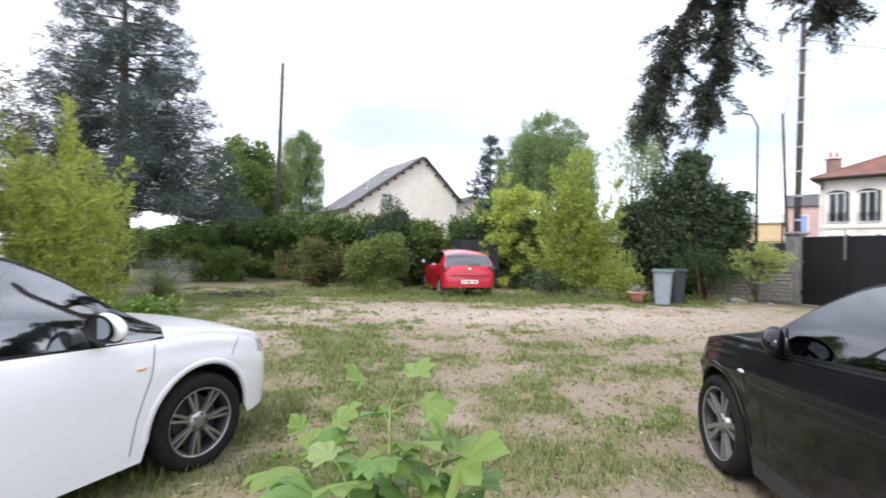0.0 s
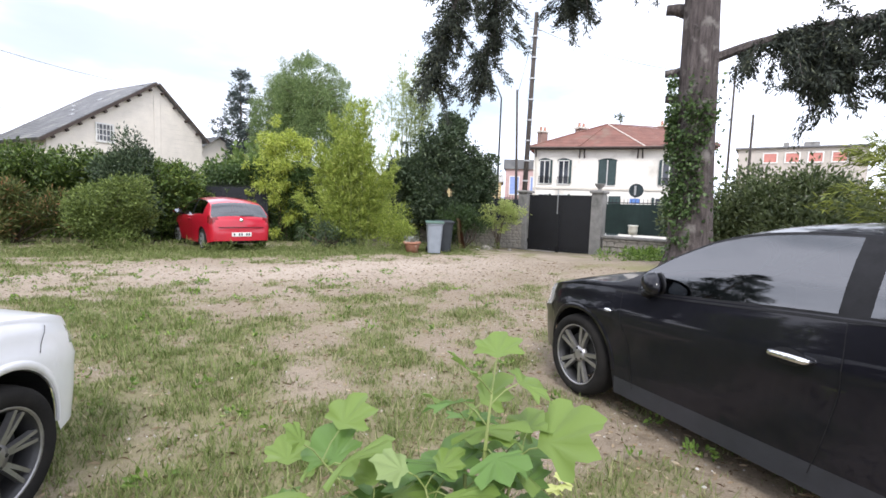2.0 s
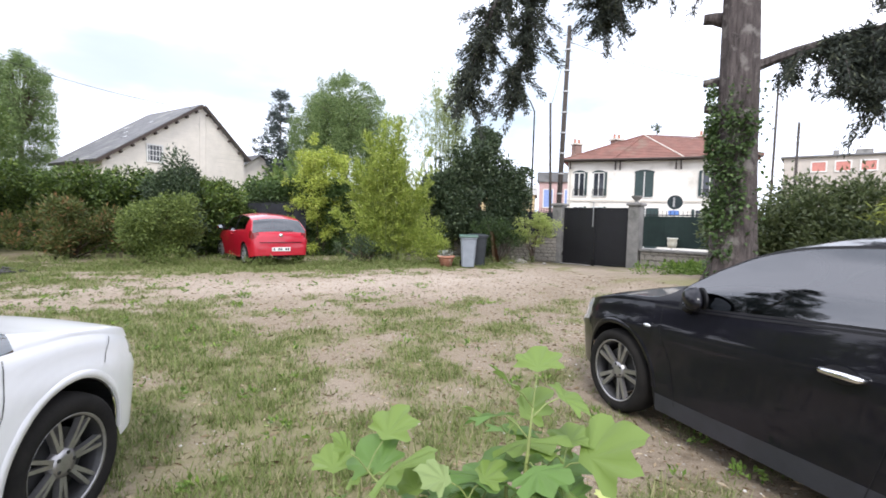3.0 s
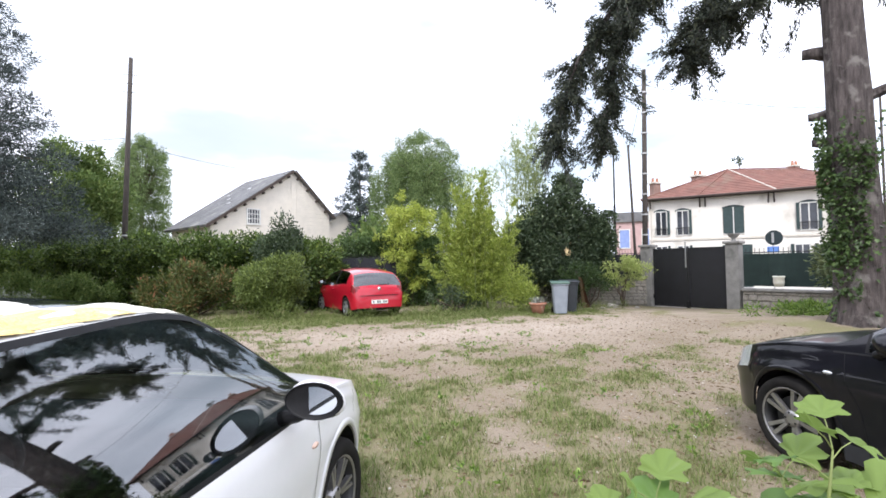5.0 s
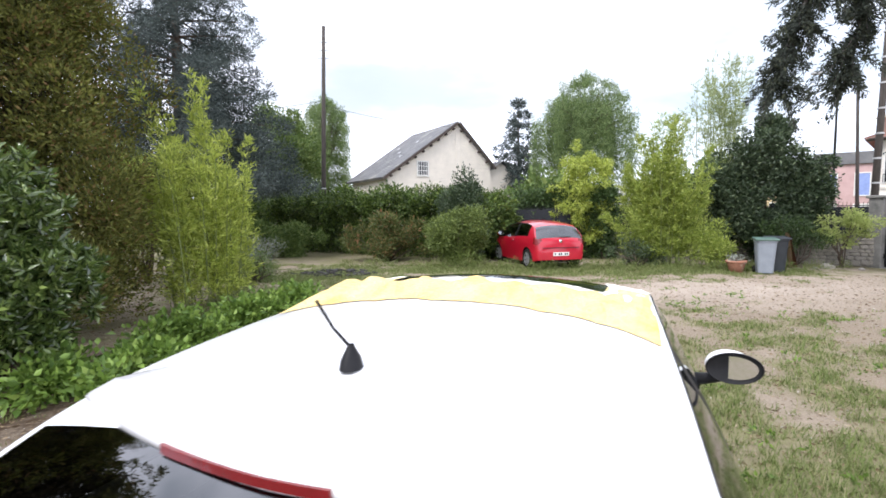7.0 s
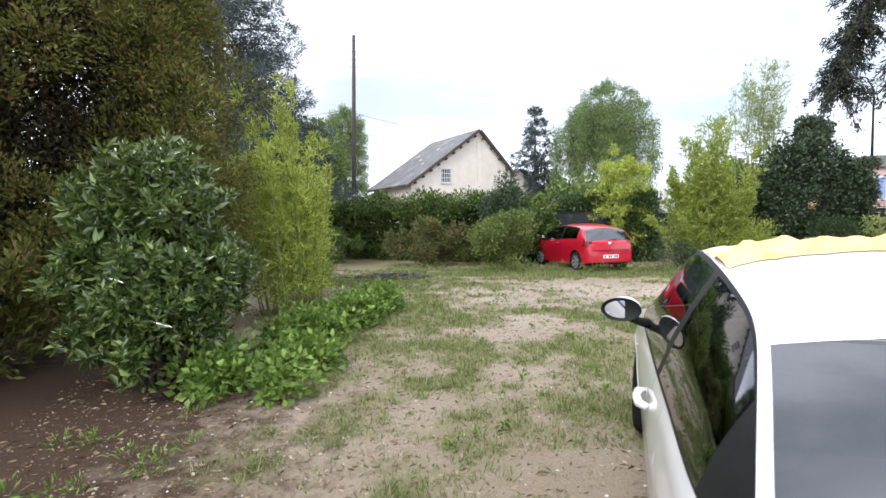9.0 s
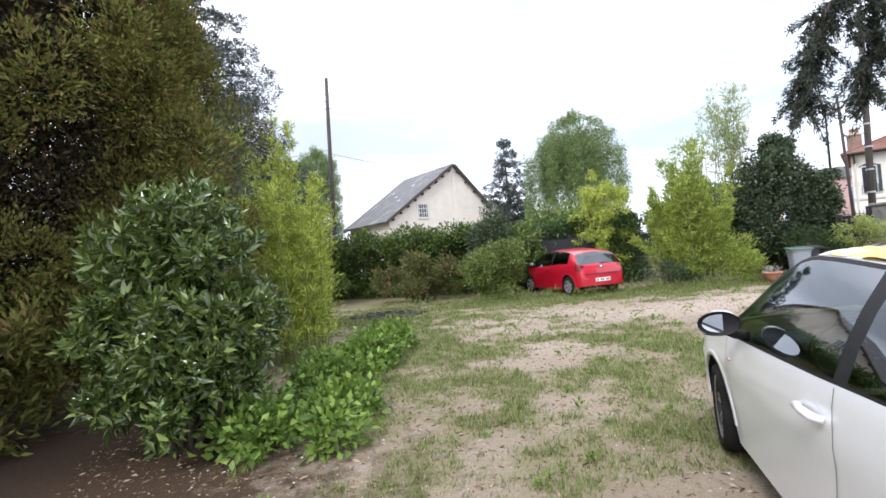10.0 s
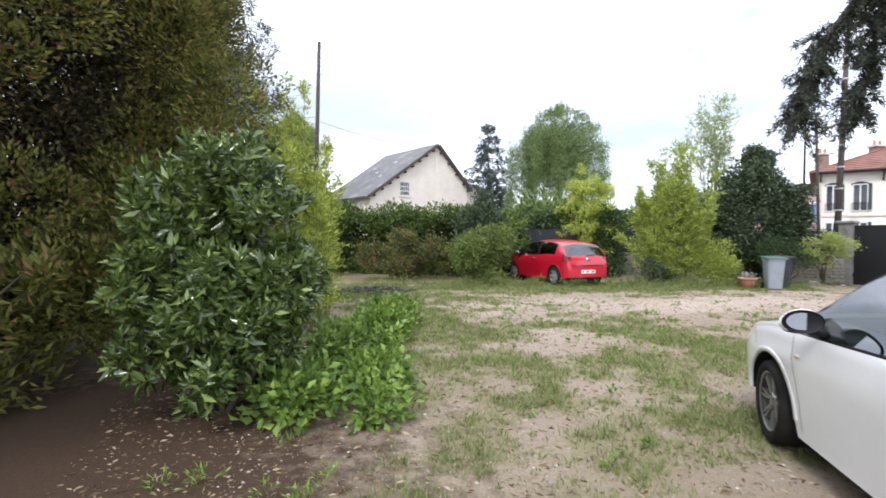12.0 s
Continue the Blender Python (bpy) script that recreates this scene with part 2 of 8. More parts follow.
BLUEPAINT = mat("blue_shutter_paint", (0.25, 0.33, 0.62), (0.2, 0.27, 0.52), 0.7, 0, 4, 0.1)
OCHRE = mat("ochre_far_wall", (0.6, 0.47, 0.27), (0.52, 0.4, 0.23), 0.9, 0, 1, 0.1)
FARWHITE = mat("pale_far_wall", (0.66, 0.66, 0.66), (0.56, 0.56, 0.56), 0.9, 0, 1, 0.1)
FARBEIGE = mat("beige_render_far", (0.50, 0.45, 0.40), (0.42, 0.38, 0.34), 0.9, 0, 1.2, 0.2, wear=(0.34, 0.31, 0.28))
CHIMNEY = mat("chimney_brick", (0.30, 0.19, 0.155), (0.2, 0.13, 0.11), 0.9, 0, 3, 0.2, wear=(0.38, 0.33, 0.28))
# red brick made paler and greyer, the distant haze put into its colour
HAZED_BRICK = mat("hazed_far_brick", (0.52, 0.36, 0.35), (0.44, 0.30, 0.29), 0.9, 0, 2, 0.1)
SALMON = mat("salmon_blind", (0.55, 0.22, 0.18), (0.45, 0.18, 0.15), 0.7, 0, 4, 0.1)
CHAR = mat("charred_wood", (0.028, 0.026, 0.026), (0.06, 0.056, 0.054), 0.95, 0, 9, 0.6)
ASPHALT = mat("asphalt", (0.06, 0.06, 0.062), (0.045, 0.045, 0.046), 0.9, 0, 8, 0.2)
CABLE = mat("cable_black", (0.03, 0.03, 0.035), (0.02, 0.02, 0.02), 0.6, 0, 5, 0)
SIGNBACK = mat("sign_back", (0.02, 0.035, 0.04), (0.015, 0.025, 0.03), 0.5, 0.2, 5, 0)
SIGNBLUE = mat("sign_blue", (0.12, 0.25, 0.6), (0.1, 0.2, 0.5), 0.5, 0, 5, 0)

LEAF_LAUREL = leaf_mat("laurel_leaf", (0.125, 0.185, 0.045), (0.035, 0.062, 0.016), (0.24, 0.31, 0.09), 0.2, 0.2, 0.8)
LEAF_THUJA = leaf_mat("thuja_spray", (0.19, 0.20, 0.042), (0.055, 0.062, 0.015), (0.20, 0.12, 0.05), 0.75, 0.2)
LEAF_YELLOW = leaf_mat("yellow_bamboo_leaf", (0.50, 0.57, 0.11), (0.20, 0.26, 0.05), (0.62, 0.66, 0.18), 0.5, 0.4)
LEAF_BAMBOO = leaf_mat("bamboo_leaf", (0.40, 0.48, 0.10), (0.17, 0.23, 0.045), (0.54, 0.58, 0.18), 0.5, 0.4)
LEAF_SPRUCE = leaf_mat("blue_spruce_needle", (0.09, 0.115, 0.107), (0.033, 0.044, 0.042), (0.155, 0.19, 0.178), 0.6, 0.1)
LEAF_CEDAR = leaf_mat("cedar_needle", (0.055, 0.068, 0.05), (0.025, 0.03, 0.025), (0.09, 0.10, 0.06), 0.7, 0.15)
LEAF_HEDGE = leaf_mat("hedge_leaf", (0.105, 0.165, 0.035), (0.028, 0.05, 0.012), (0.20, 0.26, 0.06), 0.42, 0.2)
LEAF_DARK = leaf_mat("dark_evergreen_leaf", (0.075, 0.11, 0.055), (0.03, 0.05, 0.025), (0.15, 0.19, 0.10), 0.4, 0.15, 0.4)
LEAF_WEEP = leaf_mat("weeping_leaf", (0.21, 0.29, 0.105), (0.09, 0.14, 0.05), (0.32, 0.40, 0.17), 0.5, 0.35)
LEAF_BROAD = leaf_mat("broad_leaf", (0.17, 0.24, 0.07), (0.08, 0.13, 0.035), (0.25, 0.30, 0.10), 0.5, 0.3)
LEAF_RUST = leaf_mat("rusty_shrub_leaf", (0.15, 0.18, 0.055), (0.05, 0.068, 0.022), (0.34, 0.17, 0.085), 0.5, 0.3)
LEAF_ROUND = leaf_mat("round_bush_leaf", (0.18, 0.235, 0.06), (0.065, 0.095, 0.026), (0.25, 0.31, 0.09), 0.5, 0.3)
LEAF_GREY = leaf_mat("silver_leaf", (0.30, 0.32, 0.28), (0.18, 0.20, 0.17), (0.38, 0.4, 0.36), 0.7, 0.2)
LEAF_COVER = leaf_mat("ground_cover_leaf", (0.20, 0.31, 0.06), (0.07, 0.13, 0.025), (0.30, 0.41, 0.10), 0.42, 0.3)
LEAF_IVY = leaf_mat("ivy_leaf", (0.08, 0.13, 0.042), (0.03, 0.055, 0.018), (0.13, 0.19, 0.07), 0.4, 0.2)
LEAF_PLANE = leaf_mat("plane_sapling_leaf", (0.115, 0.21, 0.06), (0.055, 0.115, 0.035), (0.17, 0.28, 0.07), 0.4, 0.4)
LEAF_LIME = leaf_mat("young_plane_leaf", (0.14, 0.23, 0.045), (0.07, 0.145, 0.035), (0.26, 0.34, 0.10), 0.4, 0.4)
LEAF_PALE_UNDER = leaf_mat("pale_leaf_underside", (0.21, 0.29, 0.10), (0.14, 0.22, 0.07), (0.3, 0.36, 0.16), 0.55, 0.35)
LEAF_PALE = leaf_mat("airy_pale_leaf", (0.52, 0.58, 0.20), (0.34, 0.42, 0.12), (0.62, 0.64, 0.28), 0.5, 0.4)
# brown core leaves, darkened in colour to stand for shade between the clumps
LEAF_SHADED_CORE = leaf_mat("shade_dark_core_spray", (0.062, 0.052, 0.024), (0.024, 0.021, 0.011), (0.10, 0.062, 0.03), 0.85, 0.05)
LEAF_OLIVE = leaf_mat("olive_spray", (0.25, 0.29, 0.065), (0.07, 0.09, 0.022), (0.36, 0.40, 0.10), 0.6, 0.3)
LEAF_FEATHER = leaf_mat("feathery_bamboo_leaf", (0.38, 0.44, 0.20), (0.22, 0.28, 0.11), (0.48, 0.52, 0.27), 0.5, 0.4)
LEAF_VIBURNUM = leaf_mat("viburnum_leaf", (0.15, 0.19, 0.075), (0.06, 0.085, 0.035), (0.23, 0.26, 0.13), 0.4, 0.3, 0.5)
GRASS = leaf_mat("grass_blade", (0.20, 0.25, 0.075), (0.10, 0.135, 0.038), (0.36, 0.33, 0.18), 0.6, 0.35)
STRAW = leaf_mat("dry_litter", (0.30, 0.225, 0.14), (0.09, 0.055, 0.032), (0.42, 0.35, 0.25), 0.8, 0.1)
PEBBLE = leaf_mat("pale_gravel", (0.36, 0.33, 0.29), (0.19, 0.165, 0.14), (0.55, 0.53, 0.5), 0.85, 0.0)


# ---- builders ----
def link_mesh(name, me, material, parent=None, label="", smooth=False):
    me.materials.append(material)
    if smooth:
        me.polygons.foreach_set("use_smooth", np.ones(len(me.polygons), dtype=bool))
    ob = new(name, me)
    if parent:
        ob.parent = parent
    if label:
        tagged(ob, label)
    return ob


def part(name, bm, material, parent=None, label="", smooth=False):
    me = bpy.data.meshes.new(name)
    bm.to_mesh(me)
    bm.free()
    return link_mesh(name, me, material, parent, label, smooth)


def empty(name, m, label, category, group="", kind=""):
    ob = new(name)
    ob.matrix_world = m
    return tagged(ob, label, category, group, kind)


def box(bm, x0, x1, y0, y1, z0, z1, m=None, bevel=0.0):
    r = bmesh.ops.create_cube(bm, size=1, matrix=(m or Matrix()) @ Matrix.Translation(((x0 + x1) / 2, (y0 + y1) / 2, (z0 + z1) / 2)) @ Matrix.Diagonal((x1 - x0, y1 - y0, z1 - z0, 1)))
    if bevel:
        es = list({e for v in r["verts"] for e in v.link_edges})
        bmesh.ops.bevel(bm, geom=es, offset=bevel, segments=2, affect="EDGES", profile=0.5)
    return bm


def boxed(x0, x1, y0, y1, z0, z1, m=None, bevel=0.0):
    return box(bmesh.new(), x0, x1, y0, y1, z0, z1, m, bevel)


def tube(bm, pts, radii, sides=8):
    """A tapered tube along points."""
    pts = [Vector(p) for p in pts]
    rings, up = [], Vector((0.31, 0.2, 0.93)).normalized()
    for i, p in enumerate(pts):
        d = (pts[min(i + 1, len(pts) - 1)] - pts[max(i - 1, 0)]).normalized()
        a = d.cross(up)
        if a.length < 0.05:
            a = d.cross(Vector((1, 0, 0)))
        a.normalize()
        b = d.cross(a)
        r = radii[i] if hasattr(radii, "__len__") else radii
        rings.append([bm.verts.new(p + a * math.cos(2 * math.pi * k / sides) * r + b * math.sin(2 * math.pi * k / sides) * r) for k in range(sides)])
    for q, w in zip(rings, rings[1:]):
        for k in range(sides):
            bm.faces.new((q[k], q[(k + 1) % sides], w[(k + 1) % sides], w[k]))
    bm.faces.new(rings[0][::-1])
    bm.faces.new(rings[-1])
    return bm


def lathe(bm, prof, sides=24, m=None, axis="z"):
    """Profile of (radius, height) turned round an axis."""
    rings = []
    for r, h in prof:
        ring = []
        for k in range(sides):
            a = 2 * math.pi * k / sides
            v = Vector((r * math.cos(a), r * math.sin(a), h)) if axis == "z" else Vector((r * math.cos(a), h, r * math.sin(a)))
            ring.append(bm.verts.new((m or Matrix()) @ v))
        rings.append(ring)
    for q, w in zip(rings, rings[1:]):
        for k in range(sides):
            bm.faces.new((q[k], q[(k + 1) % sides], w[(k + 1) % sides], w[k]))
    bmesh.ops.recalc_face_normals(bm, faces=bm.faces)
    return bm


def quad(bm, corners):
    bm.faces.new([bm.verts.new(c) for c in corners])
    return bm


def raw_mesh(name, verts, faces_flat, k):
    """A mesh of k-cornered faces from arrays."""
    me = bpy.data.meshes.new(name)
    nf = len(faces_flat) // k
    me.vertices.add(len(verts))
    me.vertices.foreach_set("co", np.asarray(verts, dtype=np.float32).ravel())
    me.loops.add(nf * k)
    me.loops.foreach_set("vertex_index", np.asarray(faces_flat, dtype=np.int32))
    me.polygons.add(nf)
    me.polygons.foreach_set("loop_start", np.arange(nf, dtype=np.int32) * k)
    me.polygons.foreach_set("loop_total", np.full(nf, k, dtype=np.int32))
    me.update(calc_edges=True)
    return me


def unit(a):
    return a / np.maximum(np.linalg.norm(a, axis=-1, keepdims=True), 1e-9)


def leaves(name, C, D, size, aspect, rng, fold=0.25):
    """Folded pointed leaves at C, along D."""
    n = len(C)
    D = unit(D)
    S = unit(np.cross(D, rng.normal(size=(n, 3))))
    U = np.cross(S, D)
    L = np.broadcast_to(np.asarray(size, dtype=float), (n,)) * rng.uniform(0.65, 1.3, n)
    L = L[:, None]
    Wd = L * aspect
    mid = C + D * L * 0.45
    V = np.stack([C, mid + S * Wd * 0.5 + U * Wd * fold, C + D * L - U * Wd * fold * 0.6, mid - S * Wd * 0.5 + U * Wd * fold], 1).reshape(-1, 3)
    b = np.arange(n)[:, None] * 4
    F = np.concatenate([b + [[0, 1, 2]], b + [[0, 2, 3]]], 1).ravel()
    return raw_mesh(name, V, F, 3)


def blob_points(blobs, n, rng, clump=0.18, per=14, fill=0.5):
    """Points in clumps over and in a set of ellipsoids (x, y, z, rx, ry, rz), with the outward way at each."""
    B = np.array(blobs, dtype=float)
    area = (B[:, 3] * B[:, 4] * B[:, 5]) ** (2 / 3)
    k = max(1, n // per)
    i = rng.choice(len(B), k, p=area / area.sum())
    d = unit(rng.normal(size=(k, 3)))
    r = np.where(rng.random(k) < fill, rng.uniform(0.35, 0.9, k), rng.uniform(0.85, 1.08, k))
    c = B[i, :3] + d * B[i, 3:] * r[:, None]
    j = np.repeat(np.arange(k), per)
    R = np.minimum(B[i, 3:].min(1), 1.0)[j][:, None] * clump
    off = rng.normal(size=(k * per, 3)) * R
    P = c[j] + off
    out = unit(d[j] + off / np.maximum(R, 1e-6) * 0.5)
    return P, out, d[j]


def foliage(name, blobs, n, size, aspect, material, parent, seed, clump=0.18, per=14, fill=0.45, up=0.25, rnd=0.6, floor=0.02, label=""):
    rng = np.random.default_rng(seed)
    P, out, _ = blob_points(blobs, n, rng, clump, per, fill)
    D = out + rng.normal(size=P.shape) * rnd + np.array([0, 0, up])
    keep = P[:, 2] > floor
    me = leaves(name, P[keep], D[keep], size, aspect, rng)
    return link_mesh(name, me, material, parent, label)


def cane_foliage(name, canes, twigs, m, length, size, aspect, material, parent, seed, f0=0.2, lift=0.45, droop=0.25):
    """Leafy side twigs along canes, each cane three points."""
    rng = np.random.default_rng(seed)
    C = np.array(canes, dtype=float)
    k = len(C) * twigs
    ci = np.repeat(np.arange(len(C)), twigs)
    f = np.clip(f0 + (1.0 - f0) * rng.random(k) ** 0.9, 0, 1)[:, None]
    A, B, E = C[ci, 0], C[ci, 1], C[ci, 2]
    P = A * (1 - f) ** 2 + 2 * B * f * (1 - f) + E * f ** 2
    axis = unit(E - B)
    ang = rng.uniform(0, 6.283, k)
    T = np.stack([np.cos(ang), np.sin(ang), np.full(k, lift)], 1) * (1.15 - 0.75 * f) + axis * (0.2 + 0.8 * f)
    T = unit(T) * length * rng.uniform(0.45, 1.25, (k, 1)) * (1.15 - 0.45 * f)
    j = np.repeat(np.arange(k), m)
    q = rng.uniform(0.15, 1.0, (k * m, 1))
    pos = P[j] + T[j] * q + np.array([0, 0, -1.0]) * droop * length * q ** 2 + rng.normal(size=(k * m, 3)) * 0.02
    D = unit(T[j]) + rng.normal(size=(k * m, 3)) * 0.5 + np.array([0, 0, -droop])
    ok = pos[:, 2] > 0.03
    return link_mesh(name, leaves(name, pos[ok], D[ok], size, aspect, rng), material, parent)


def stems(name, base, tips, r0, material, parent, seed, bend=0.15):
    rng = random.Random(seed)
    bm = bmesh.new()
    b = Vector(base)
    for t in tips:
        t = Vector(t)
        o = b + Vector((rng.uniform(-1, 1), rng.uniform(-1, 1), 0)) * r0 * 2.5
        m1 = o.lerp(t, 0.35) + Vector((rng.uniform(-1, 1), rng.uniform(-1, 1), 0.3)) * bend
        m2 = o.lerp(t, 0.7) + Vector((rng.uniform(-1, 1), rng.uniform(-1, 1), 0.3)) * bend
        tube(bm, (o, m1, m2, t), (r0, r0 * 0.8, r0 * 0.5, r0 * 0.2), 6)
    return part(name, bm, material, parent, smooth=True)


def shrub(kind, label, x, y, blobs, n, size, aspect, material, seed, stem=TWIG, r0=0.03, category="bush", z=0.0, crown_name="crown", **kw):
    """A bush at (x, y): blobs in its own coordinates."""
    e = empty(kind, pose(x, y, z), label, category)
    tips = [(b[0] * 0.8, b[1] * 0.8, b[2] + b[5] * 0.3) for b in blobs[:9]]
    stems("stem", (0, 0, -0.05), tips, r0, stem, e, seed)
    foliage(crown_name, blobs, n, size, aspect, material, e, seed, **kw)
    return e


# ---- ground ----
def vnoise(x, y, scale, seed):
    """Smooth value noise on arrays."""
    rng = np.random.default_rng(seed)
    T = rng.random((64, 64))
    x, y = x * scale, y * scale
    i, j = np.floor(x).astype(int), np.floor(y).astype(int)
    u, v = x - i, y - j
    u, v = u * u * (3 - 2 * u), v * v * (3 - 2 * v)
    g = lambda a, b: T[a % 64, b % 64]
    return (g(i, j) * (1 - u) + g(i + 1, j) * u) * (1 - v) + (g(i, j + 1) * (1 - u) + g(i + 1, j + 1) * u) * v


def fbm(x, y, scale, seed):
    return sum(vnoise(x, y, scale * 2 ** k, seed + k) / 2 ** k for k in range(4)) / 1.875


def bump_at(x, y, cx, cy, rx, ry):
    return np.exp(-(((x - cx) / rx) ** 2 + ((y - cy) / ry) ** 2))


def grass_cover(x, y):
    """How grassy the yard is, 0 to 1."""
    g = 0.49 + 0.8 * (fbm(x, y, 0.6, 5) - 0.5) + 1.7 * (fbm(x, y, 2.1, 17) - 0.5)
    g -= 0.55 * bump_at(x, y, 1.8, 11.0, 5.0, 1.5)          # worn pale drive
    g -= 0.45 * bump_at(x, y, 7.5, 11.0, 3.2, 2.6)
    g -= 0.20 * bump_at(x, y, 4.0, 7.4, 2.2, 2.2)
    g -= 0.20 * bump_at(x, y, 1.4, 3.0, 1.1, 1.4)
    g -= 0.14 * bump_at(x, y, -4.6, 4.6, 1.4, 3.0)
    g += 0.22 * bump_at(x, y, -1.4, 6.0, 1.6, 2.0)
    g += 0.26 * bump_at(x, y, -0.9, 3.6, 1.2, 1.2)
    g += 0.28 * bump_at(x, y, -2.9, 2.2, 1.6, 2.0)
    g += 0.75 * bump_at(x, y, 3.5, 14.4, 4.2, 0.85)         # lush strip below the bamboo
    g += 0.60 * bump_at(x, y, -1.5, 15.0, 3.5, 1.0)
    g += 0.35 * bump_at(x, y, -6.0, 12.6, 3.5, 1.6)
    g += 0.25 * bump_at(x, y, -5.2, 9.0, 1.0, 2.0)
    g -= 0.5 * mulch_cover(x, y)
    g = g + 0.5 * np.clip((y - 17) / 3, 0, 1)
    return np.clip(g, 0, 1)


def pale_cover(x, y):
    """Where the earth is worn to pale sandy soil."""
    p = 0.95 * bump_at(x, y, 1.6, 10.9, 5.2, 1.7) + 0.5 * bump_at(x, y, 7.6, 13.0, 2.6, 1.8) + 0.35 * bump_at(x, y, -3.6, 8.0, 1.6, 2.4) + 0.2 * bump_at(x, y, -3.9, 4.6, 1.2, 2.2)
    return np.clip(p + 0.9 * (fbm(x, y, 1.0, 23) - 0.5), 0, 1)


def mulch_cover(x, y):
    """Bare brown earth and leaf mould below the big evergreen."""
    return np.clip(1.5 * bump_at(x, y, -8.4, 3.6, 1.9, 2.6) + 0.18 * bump_at(x, y, 1.7, 2.6, 1.2, 1.8) + 0.22 * bump_at(x, y, -5.7, 3.2, 1.1, 2.2), 0, 1)


def rise(x, y):
    """Height of the ground: nearly level, with a low mound round the cedar."""
    near = np.clip(1 - np.hypot(x, y - 8) / 30, 0, 1)
    return near * (0.06 * (fbm(x, y, 0.5, 11) - 0.5) + 0.03 * (fbm(x, y, 2.5, 12) - 0.5)) + 0.35 * bump_at(x, y, 8.9, 7.6, 2.4, 2.4) + 0.12 * bump_at(x, y, 12.0, 10.5, 2.0, 2.0) - 0.2 * bump_at(x, y, 12.8, 16.3, 3.6, 3.2)


def axis_steps():
    near = np.arange(-16, 18.001, 0.125)
    far = np.array([20, 24, 30, 40, 60, 90, 150, 300, 700, 1500.0])
    return np.concatenate([-far[::-1], near, far])


gx, gy = axis_steps(), np.concatenate([-np.array([8, 12, 20, 40, 90, 200, 500, 1500.0])[::-1], np.arange(-4, 22.001, 0.125), np.array([24, 28, 34, 44, 60, 90, 150, 300, 700, 1500.0])])
GX, GY = np.meshgrid(gx, gy)
GZ = rise(GX, GY)
nxg, nyg = len(gx), len(gy)
idx = np.arange(nxg * nyg).reshape(nyg, nxg)
quads = np.stack([idx[:-1, :-1], idx[:-1, 1:], idx[1:, 1:], idx[1:, :-1]], -1).reshape(-1)
g_me = raw_mesh("ground", np.stack([GX, GY, GZ], -1).reshape(-1, 3), quads, 4)
for nm, vals in (("grass", grass_cover(GX, GY)), ("mulch", mulch_cover(GX, GY)), ("pale", pale_cover(GX, GY))):
    at_ = g_me.attributes.new(nm, "FLOAT", "POINT")
    at_.data.foreach_set("value", vals.astype(np.float32).ravel())


